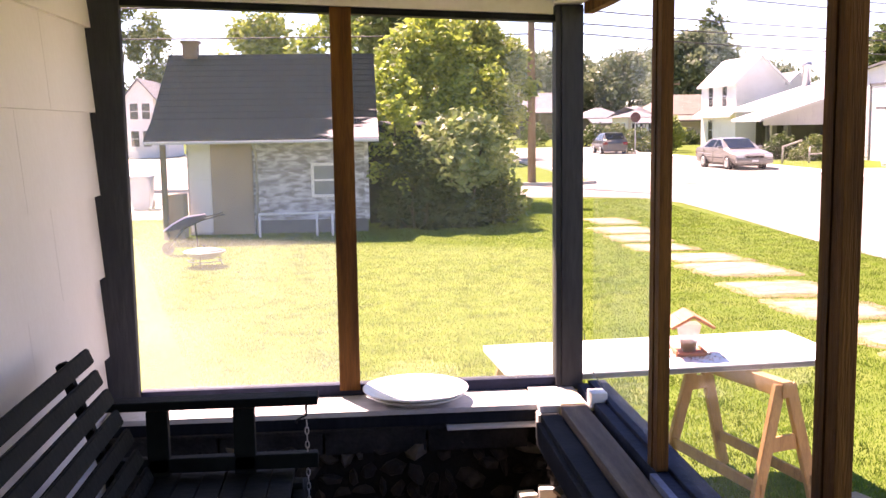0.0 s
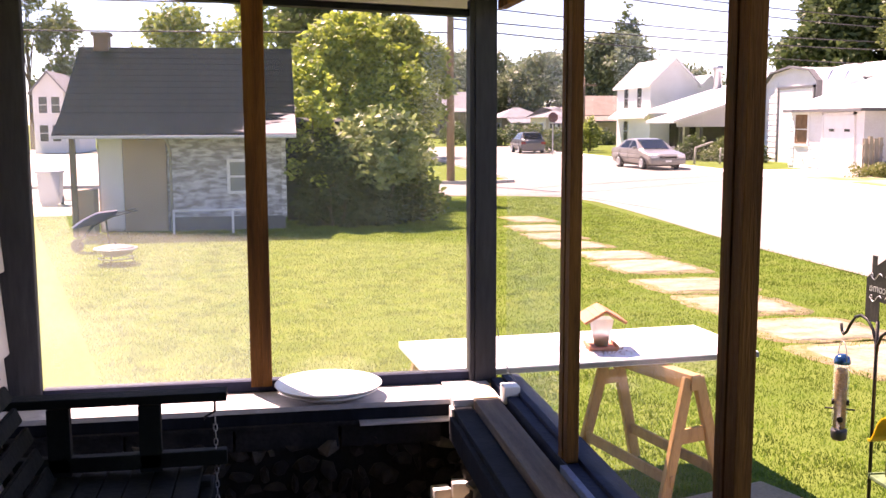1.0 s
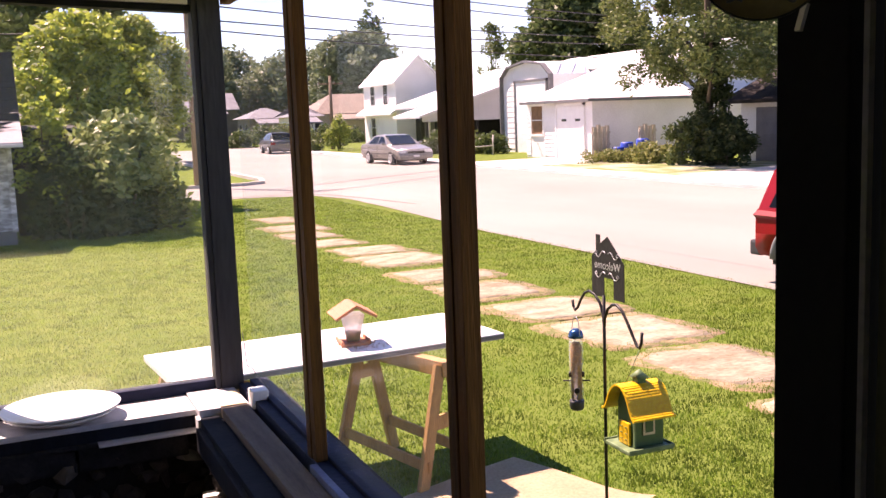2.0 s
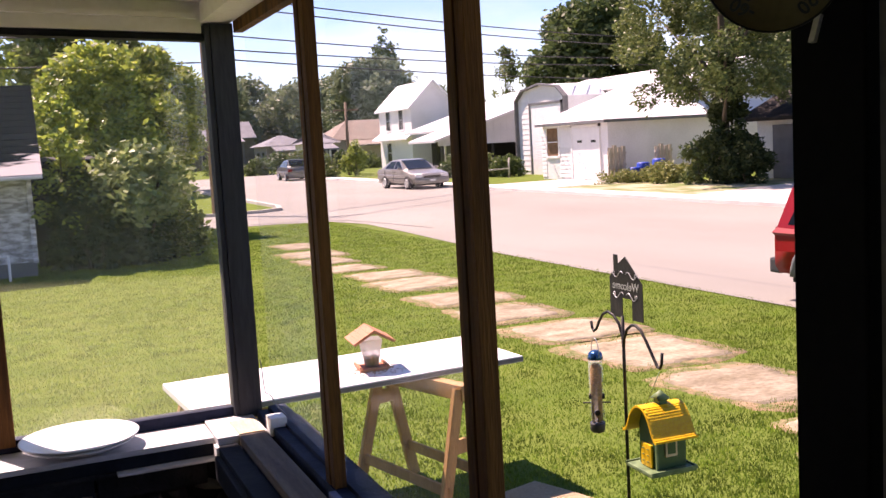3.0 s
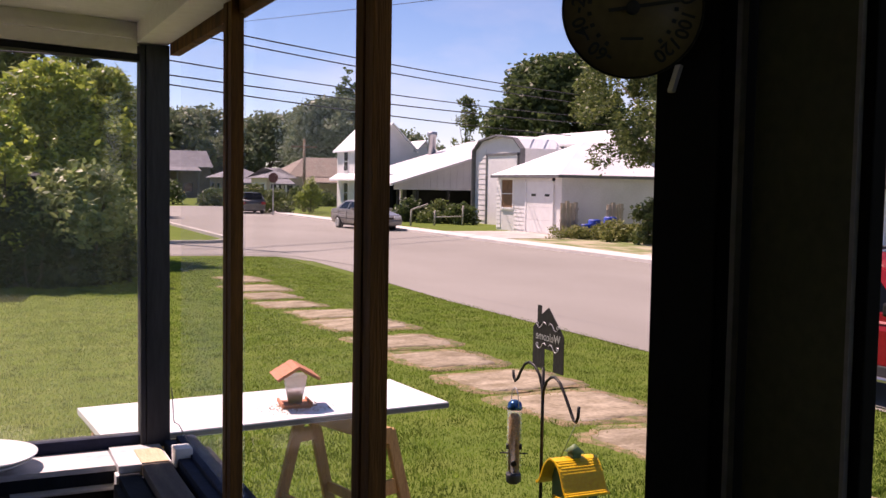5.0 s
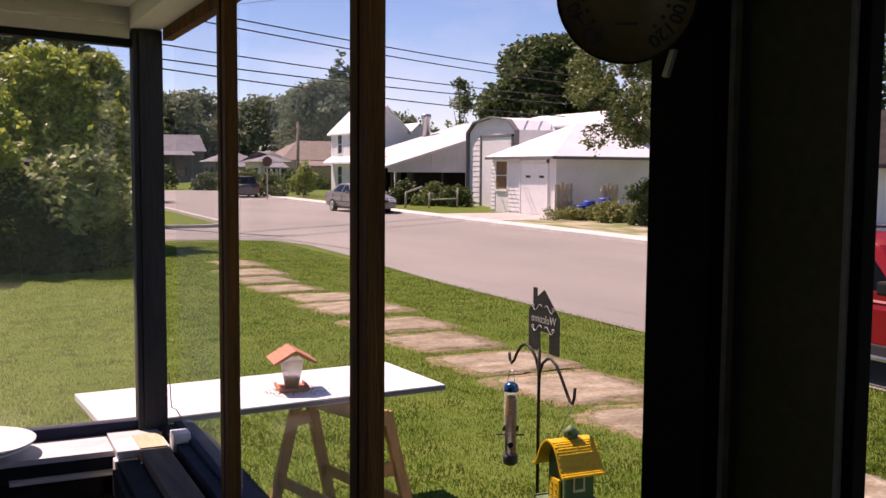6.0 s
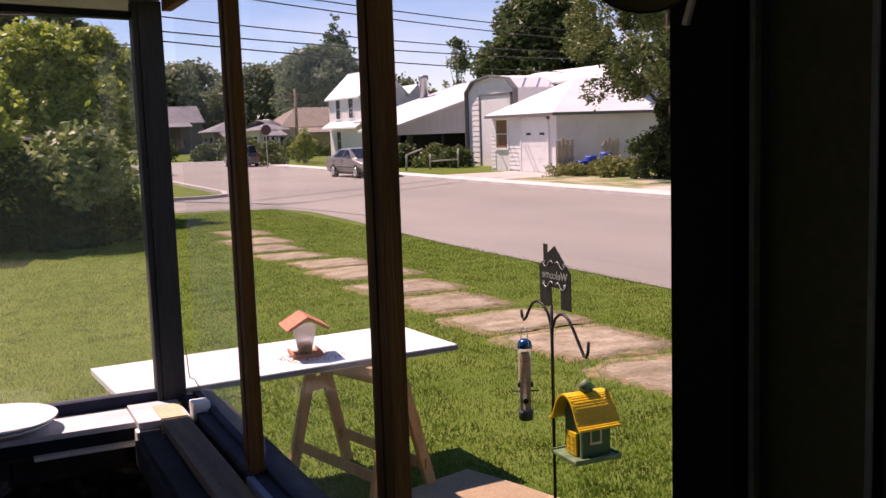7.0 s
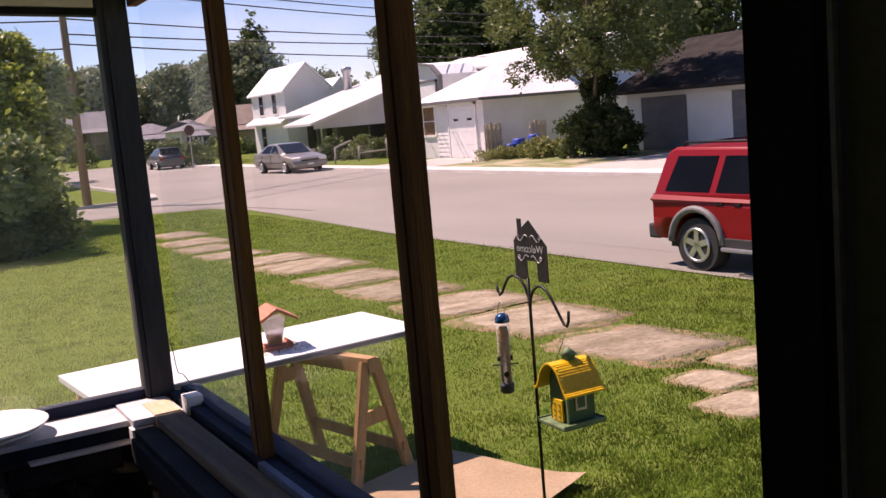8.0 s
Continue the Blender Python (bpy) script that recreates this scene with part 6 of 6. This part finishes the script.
def sedan(name, at, turn, label, paint, tall=0.0):
    ob = thing(name, at, label, "car", turn_z=turn)
    W = 1.78
    lo = 0.26
    if tall:
        prof = [(2.3, lo), (2.33, 0.68), (1.75, 0.90), (1.0, 0.98), (0.25, 1.44), (-0.6, 1.50), (-1.55, 1.46), (-2.15, 1.02), (-2.3, 0.86), (-2.3, lo)]
    else:
        prof = [(2.35, lo), (2.38, 0.60), (2.2, 0.74), (1.05, 0.92), (0.25, 1.36), (-0.2, 1.42), (-0.95, 1.38), (-1.65, 1.0), (-2.28, 0.94), (-2.36, 0.80), (-2.36, lo)]
    prof += arch(-1.38, 0.36, lo)[::-1] + arch(1.40, 0.36, lo)[::-1]
    belt = 0.95
    tuck = lambda z: 0.09 * max(0.0, 0.5 - z) / 0.24 + 0.03 * max(0.0, min(belt, z) - 0.72) / 0.23 + 0.02 * max(0.0, min(0.72, 0.72 - z)) / 0.22
    pull = lambda z: tuck(z) + (0.0 if z < belt else 0.28 * (z - belt) / 0.5 if not tall else 0.24 * (z - belt) / 0.5)
    half = lambda z: W / 2 - pull(z)
    part("body", side_shell(prof, W, pull, belt), paint, ob, "shiny painted body", local=True)
    part("underbody", boxes((-2.0, 2.0, -0.74, 0.74, 0.18, 0.5)), BLACK_IRON, ob, local=True)
    for s in (-1, 1):
        for x in (-1.38, 1.40):
            wheel(ob, x, s * (W / 2 - 0.10), 0.31, 0.2, s)
        if tall:
            side_glass(ob, [(-1.85, 1.02), (-0.75, 1.00), (-0.75, 1.40), (-1.45, 1.38)], half, s)
            side_glass(ob, [(-0.66, 1.00), (0.85, 1.00), (0.22, 1.36), (-0.66, 1.40)], half, s)
        else:
            side_glass(ob, [(-1.35, 0.98), (-0.25, 0.97), (-0.25, 1.33), (-0.9, 1.31)], half, s)
            side_glass(ob, [(-0.17, 0.97), (0.88, 0.96), (0.2, 1.30), (-0.17, 1.33)], half, s)
        part("headlight", boxes((2.20, 2.385, s * 0.66 - 0.17, s * 0.66 + 0.17, 0.56, 0.70), bevel=0.03), CLEAR_LENS, ob, local=True)
        part("tail_light", boxes((-2.37, -2.25, s * 0.70 - 0.16, s * 0.70 + 0.16, 0.66, 0.84), bevel=0.02), RED_LENS, ob, local=True)
        for x0, x1 in ((-1.30, -0.24), (-0.20, 0.92)):
            part("door_seam", boxes((x0, x0 + 0.014, s * half(0.72) - 0.01, s * half(0.72) + 0.002, 0.36, 0.92)), BLACK_IRON, ob, local=True)
            part("door_handle", boxes((x0 + 0.06, x0 + 0.20, s * half(0.82) - 0.01, s * half(0.82) + 0.02, 0.80, 0.83), bevel=0.006), BLACK_IRON, ob, local=True)
        part("side_strip", boxes((-1.0, 1.0, s * half(0.6) - 0.01, s * half(0.6) + 0.015, 0.50, 0.55), bevel=0.008), DARK_PLASTIC, ob, local=True)
        part("mirror", boxes((0.7, 0.85, s * 0.98 - 0.08, s * 0.98 + 0.08, 0.94, 1.05), bevel=0.03), paint, ob, local=True)
    if tall:
        part("windscreen", prism([(0.98, 1.0), (0.28, 1.43), (0.30, 1.46), (1.02, 1.01)], 1.30, "y", -0.65), CAR_GLASS, ob, local=True)
        part("rear_window", prism([(-2.12, 1.06), (-1.60, 1.44), (-1.62, 1.465), (-2.15, 1.08)], 1.30, "y", -0.65), CAR_GLASS, ob, local=True)
    else:
        part("windscreen", prism([(1.02, 0.94), (0.28, 1.34), (0.30, 1.37), (1.06, 0.955)], 1.25, "y", -0.625), WINDSCREEN, ob, local=True)
        part("rear_window", prism([(-1.60, 1.03), (-1.0, 1.36), (-1.02, 1.39), (-1.64, 1.04)], 1.2, "y", -0.6), CAR_GLASS, ob, local=True)
    part("grille", boxes((2.33, 2.40, -0.42, 0.42, 0.54, 0.64), bevel=0.01), BLACK_IRON, ob, local=True)
    part("bumper", boxes((2.28, 2.44, -0.84, 0.84, 0.30, 0.50), bevel=0.05), paint, ob, local=True)
    part("plate_bar", boxes((2.435, 2.45, -0.15, 0.15, 0.38, 0.46)), WHITE_BOARD, ob, local=True)


sedan("sedan", (17.4, 46.4, 0.0), -88, "beige-silver four-door sedan parked at the kerb", SILVER_PAINT)
sedan("wagon", (18.1, 71.6, 0.0), 86, "dark bronze estate car parked farther along the kerb", BRONZE_PAINT, 1.0)

# ---- trees and bushes ----
def leaves(blobs, n, size, rng, squash=1.0):
    """n leaf blades in clumps over a set of blobs (x, y, z, radius), as quads."""
    blobs = np.asarray(blobs, float)
    wts = blobs[:, 3] ** 2
    pick = rng.choice(len(blobs), n, p=wts / wts.sum())
    d = rng.normal(size=(n, 3))
    d /= np.linalg.norm(d, axis=1, keepdims=True)
    r = blobs[pick, 3] * rng.uniform(0.55, 1.06, n) ** 0.6
    c = blobs[pick, :3] + d * r[:, None] * np.array([1, 1, squash])
    c += rng.normal(size=(n, 3)) * size * 0.8
    a = rng.normal(size=(n, 3))
    a[:, 2] *= 0.6
    a /= np.linalg.norm(a, axis=1, keepdims=True)
    b = np.cross(a, rng.normal(size=(n, 3)) + d)
    b /= np.linalg.norm(b, axis=1, keepdims=True)
    s = size * rng.uniform(0.6, 1.3, n)[:, None]
    return np.stack([c - a * s, c - b * s * 0.5, c + a * s, c + b * s * 0.5], 1).reshape(-1, 3)


def tree(name, at, height, spread, label, leaf=None, n=9000, size=0.16, low=0.3, seed=1, blobs=26, trunk=0.22, shape=1.0, category="tree", stems=1, clump=(0.20, 0.42), droop=0.0, cone=False):
    """A tapered trunk with forking limbs and a crown of many small blades in uneven clumps."""
    rng = np.random.default_rng(seed)
    leaf = leaf or LEAF_MID
    ob = thing(name, at, label, category)
    spots = []
    for i in range(blobs):
        f = rng.uniform(0, 1)
        z = height * (low + (1 - low) * f)
        rad = spread * (math.sin(math.pi * min(1, 0.18 + 0.82 * f) ** shape) ** 0.7) * rng.uniform(0.35, 0.95)
        t = rng.uniform(0, 2 * math.pi)
        br = spread * rng.uniform(*clump)
        z -= droop * rad
        if cone:
            rad, br = spread * (1 - f) * rng.uniform(0.2, 0.9), br * (1.1 - f)
        spots.append((rad * math.cos(t), rad * math.sin(t), min(z, height - br * 0.8), br))
    bm = bmesh.new()
    for s in range(stems):
        ox, oy = (0, 0) if stems == 1 else rng.normal(size=2) * 0.3 * spread
        tube([(ox * 0.3, oy * 0.3, -0.1), (ox * 0.5 + 0.05, oy * 0.5, height * low * 0.6), (ox, oy, height * (low + 0.15)), (ox * 1.2, oy * 1.2, height * 0.8)], trunk, trunk * 0.2, bm=bm)
    part("trunk", bm, BARK, ob, local=True)
    for k in range(min(9, blobs)):
        x, y, z, r = spots[k]
        z0 = max(height * low * 0.5, z * 0.55)
        part("limb", tube([(0, 0, z0), (x * 0.5, y * 0.5, (z0 + z) / 2), (x, y, z)], trunk * 0.4, trunk * 0.08, seg=6), BARK, ob, local=True)
    crown = new("crown", array_mesh("crown", leaves(spots, n, size, rng), 4, leaf))
    crown.parent = ob
    return ob


tree("shrub_tree", (2.0, 28.0, 0.0), 4.95, 2.35, "tall sunlit yellow-green tree beside the shed", LEAF_BRIGHT, 26000, 0.092, 0.12, 3, 210, 0.09, 1.25, stems=3, clump=(0.06, 0.17))
tree("shrub_tree", (3.4, 29.0, 0.0), 5.0, 1.5, "leafy olive-green tree behind the dense bush", LEAF_GREEN, 16000, 0.092, 0.34, 5, 170, 0.07, 1.1, stems=3, clump=(0.07, 0.19))
tree("shrub_tree", (0.72, 22.55, 0.0), 2.75, 0.62, "slender yellow-green sapling against the shed", LEAF_BRIGHT, 1500, 0.07, 0.35, 6, 36, 0.03, clump=(0.16, 0.36))
tree("bush", (2.15, 22.9, 0.0), 2.35, 1.25, "dense green bush with large drooping leaves", LEAF_BUSH, 4200, 0.10, 0.52, 8, 70, 0.05, 0.8, "bush", 3, clump=(0.12, 0.26), droop=0.12)
# added dark mass fills the shaded hollow under the bush
tree("bush", (1.95, 23.5, 0.0), 1.75, 1.35, "dark leaf mass put in for the shade beneath the bush", LEAF_SHADE, 9000, 0.10, 0.0, 11, 60, 0.05, 0.8, "bush", 4, clump=(0.18, 0.34))
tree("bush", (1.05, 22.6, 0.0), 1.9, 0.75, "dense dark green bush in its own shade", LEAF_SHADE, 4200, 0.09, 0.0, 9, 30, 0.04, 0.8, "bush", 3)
tree("bush", (3.0, 23.9, 0.0), 1.4, 0.7, "dark green bush at the lawn's end", LEAF_MID, 2400, 0.09, 0.02, 10, 22, 0.04, 0.8, "bush", 3)
tree("street_tree", (24.2, 31.6, 0.0), 13.0, 4.3, "tall feathery green tree before the garages", LEAF_STREET, 47000, 0.09, 0.32, 12, 270, 0.24, clump=(0.045, 0.135), droop=0.4)
tree("garden_tree", (42.0, 41.5, 0.0), 15.0, 6.8, "dark tree behind the dark garage", LEAF_DARK, 30000, 0.20, 0.1, 19, 70, 0.3)
tree("garden_tree", (44.0, 50.0, 0.0), 16.0, 6.5, "dark tree behind the long hall", LEAF_DARK, 26000, 0.22, 0.2, 21, 70, 0.3)
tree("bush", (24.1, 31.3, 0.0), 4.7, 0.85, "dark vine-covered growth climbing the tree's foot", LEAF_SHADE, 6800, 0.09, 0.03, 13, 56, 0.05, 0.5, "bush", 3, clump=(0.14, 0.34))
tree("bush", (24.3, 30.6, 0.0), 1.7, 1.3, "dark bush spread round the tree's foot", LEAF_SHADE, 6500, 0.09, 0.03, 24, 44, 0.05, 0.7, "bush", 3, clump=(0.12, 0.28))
tree("bush", (24.4, 33.0, 0.0), 1.7, 1.1, "leafy green bush at the tree's foot", LEAF_MID, 4200, 0.09, 0.05, 23, 36, 0.05, 0.7, "bush", 3, clump=(0.14, 0.34))
tree("bush", (23.2, 36.9, 0.0), 0.5, 1.4, "low dry weedy growth beside the garage drive", LEAF_DRY, 3200, 0.055, 0.05, 14, 30, 0.02, 0.8, "bush", 4, clump=(0.08, 0.2))
tree("bush", (24.2, 35.2, 0.0), 0.8, 1.4, "tall weedy growth beside the garage drive", LEAF_DRY, 6000, 0.07, 0.05, 20, 34, 0.02, 0.8, "bush", 4, clump=(0.08, 0.22))
tree("maple_tree", (45.9, 74.2, 0.0), 13.1, 5.7, "large round dark green maple", LEAF_DARK, 34000, 0.28, 0.34, 15, 80, 0.5, clump=(0.14, 0.32))
tree("maple_tree", (40.9, 82, 0.0), 10.2, 1.9, "thin open tree behind the hall", LEAF_MID, 1700, 0.17, 0.42, 16, 26, 0.14, clump=(0.14, 0.32))
tree("broad_tree", (42.0, 122, 0.0), 12.8, 5.8, "broad green tree behind the houses", LEAF_FAR_HAZE, 30000, 0.32, 0.2, 17, 60, 0.5)
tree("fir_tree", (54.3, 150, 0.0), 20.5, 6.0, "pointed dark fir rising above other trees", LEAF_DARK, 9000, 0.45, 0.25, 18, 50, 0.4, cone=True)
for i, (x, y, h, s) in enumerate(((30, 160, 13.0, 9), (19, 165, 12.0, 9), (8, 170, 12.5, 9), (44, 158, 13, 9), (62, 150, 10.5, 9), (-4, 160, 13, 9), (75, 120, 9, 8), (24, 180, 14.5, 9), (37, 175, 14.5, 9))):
    tree("wood_tree", (x, y, 0.0), h, s, "distant green tree of the wooded edge", LEAF_FAR_HAZE, 17000, 0.40, 0.05, 30 + i, 60, 0.5, clump=(0.14, 0.32))
tree("yard_tree", (-17.8, 92, 0.0), 12.4, 2.5, "thin leafy tree behind the gabled house", LEAF_MID, 4200, 0.24, 0.2, 42, 40, 0.25, clump=(0.14, 0.32))
tree("yard_tree", (-20.6, 92, 0.0), 13.8, 2.2, "thin leafy tree behind the gabled house", LEAF_MID, 1300, 0.24, 0.6, 41, 24, 0.2, clump=(0.14, 0.32))
tree("yard_tree", (-4.3, 50, 0.0), 7.5, 2.7, "sunlit green tree behind the shed", LEAF_GREEN, 6500, 0.17, 0.2, 43, 60, 0.2, clump=(0.14, 0.30))
tree("yard_tree", (-0.9, 47, 0.0), 7.9, 1.9, "sunlit yellow-green tree behind the shed", LEAF_BRIGHT, 4800, 0.17, 0.2, 46, 44, 0.18, clump=(0.14, 0.32))
tree("yard_tree", (3.4, 60, 0.0), 13.0, 3.3, "tall dark tree behind the shed", LEAF_DARK, 12000, 0.28, 0.25, 44, 44, 0.35)
tree("yard_tree", (8.0, 64, 0.0), 6.6, 2.2, "green tree past the utility pole", LEAF_FAR_HAZE, 6000, 0.24, 0.2, 45, 30, 0.2)
for i, (x, y, h, s, lf) in enumerate(((23.8, 55.6, 1.25, 1.1, LEAF_DARK), (24.5, 53.4, 1.25, 1.1, LEAF_MID), (25.2, 51.4, 1.1, 1.0, LEAF_DARK), (22.6, 71, 2.6, 1.0, LEAF_GREEN), (22.0, 84, 2.0, 1.6, LEAF_MID), (19.8, 70, 1.7, 1.3, LEAF_MID), (24.2, 76, 2.2, 0.9, LEAF_GREEN))):
    tree("bush", (x, y, 0.0), h, s, "green bush along the pavement", lf, 1900, 0.11, 0.05, 60 + i, 22, 0.03, 0.8, "bush", 4, clump=(0.14, 0.34))

for i, (x, y, h, s) in enumerate(((20.2, 92, 1.5, 1.5), (22.8, 95, 1.9, 1.6), (25.4, 92, 1.3, 1.3), (28.4, 93, 1.7, 1.4), (31.5, 94, 1.4, 1.5), (17.6, 98, 2.2, 1.8))):
    tree("bush", (x, y, 0.0), h, s, "dark rounded bush before the far houses", LEAF_DARK, 1600, 0.15, 0.03, 90 + i, 20, 0.03, 0.8, "bush", 3, clump=(0.16, 0.36))

# ---- utility pole and cables ----
def utility_pole(x, y, h, label):
    ob = thing("utility_pole", (x, y, 0.0), label, "utility pole")
    part("shaft", tube([(x, y, -0.2), (x, y, h)], 0.15, 0.10, 12), POLE_WOOD, ob)
    part("crossarm", beam((x - 1.0, y, h - 0.6), (x + 1.0, y, h - 0.6), 0.1, 0.12), POLE_WOOD, ob)
    for dx in (-0.9, 0.3, 0.9):
        part("insulator", lathe([(0.03, 0.0), (0.05, 0.05), (0.03, 0.12)], 10, (x + dx, y, h - 0.54)), GREY_CLADDING, ob)


utility_pole(6.1, 36.3, 9.5, "brown wooden utility pole at the street corner")
utility_pole(23.4, 75.0, 5.6, "brown wooden utility pole far down the street")


def stop_sign():
    """A red eight-sided road sign on a post at the far corner."""
    ob = thing("road_sign", (18.4, 66.0, 0.0), "faded red eight-sided road sign on a post", "road sign")
    part("post", boxes((18.37, 18.43, 66.0, 66.05, 0.0, 2.9)), GALVANISED, ob)
    ring = [(18.4 + 0.35 * math.cos(math.pi * (k + 0.5) / 4), 2.52 + 0.35 * math.sin(math.pi * (k + 0.5) / 4)) for k in range(8)]
    part("sign_plate", prism(ring, 0.02, "y", 65.97), SIGN_RED, ob)


stop_sign()


def pipe_frame():
    """A low bent pipe frame and two stakes before the workshop bushes."""
    ob = thing("pipe_frame", (21.4, 50.0, 0.0), "rusty bent pipe frame standing in the grass", "pipe frame")
    part("bent_pipe", tube([(21.4, 50.0, -0.05), (21.45, 50.0, 0.85), (22.4, 50.0, 1.15)], 0.06, seg=8), WEATHERED, ob)
    for x, z in ((22.8, 0.85), (24.5, 1.1)):
        part("stake", tube([(x, 50.0, -0.05), (x + 0.05, 50.0, z)], 0.05, seg=8), WEATHERED, ob)
    part("cross_pipe", tube([(22.85, 50.0, 0.45), (24.5, 50.0, 0.5)], 0.04, seg=8), WEATHERED, ob)


pipe_frame()


def span(p, q, sag, r=0.022):
    p, q = Vector(p), Vector(q)
    pts = [p.lerp(q, k / 16) - Vector((0, 0, 4 * sag * (k / 16) * (1 - k / 16))) for k in range(17)]
    ob = thing("overhead_cable", p, "thin black overhead cable across the street", "cable", "overhead cables")
    part("wire", tube(pts, r, seg=5), CABLE, ob)


def line(p, q, more, sag=0.15, r=0.026):
    """A cable from p through q and on past it."""
    p, q = Vector(p), Vector(q)
    span(p, p + (q - p) * more, sag, r)


line((6.1, 36.3, 5.46), (24, 46.5, 5.44), 1.9, 0.25)
line((6.1, 36.3, 5.78), (24, 46.5, 6.08), 1.9, 0.25)
line((6.1, 36.3, 6.28), (24, 48.7, 6.75), 1.9, 0.25)
line((6.1, 34.3, 6.98), (24, 46.5, 7.36), 1.9, 0.25)
line((6.1, 34.2, 7.25), (24, 46.5, 7.78), 1.9, 0.25)
line((6.1, 36.3, 7.3), (7.5, 15.0, 5.2), 1.7, 0.1, 0.006)
line((6.1, 36.3, 5.3), (-8.7, 37.0, 5.45), 3.0, 0.2)
line((6.1, 36.3, 6.2), (-8.7, 37.0, 6.5), 3.0, 0.2)
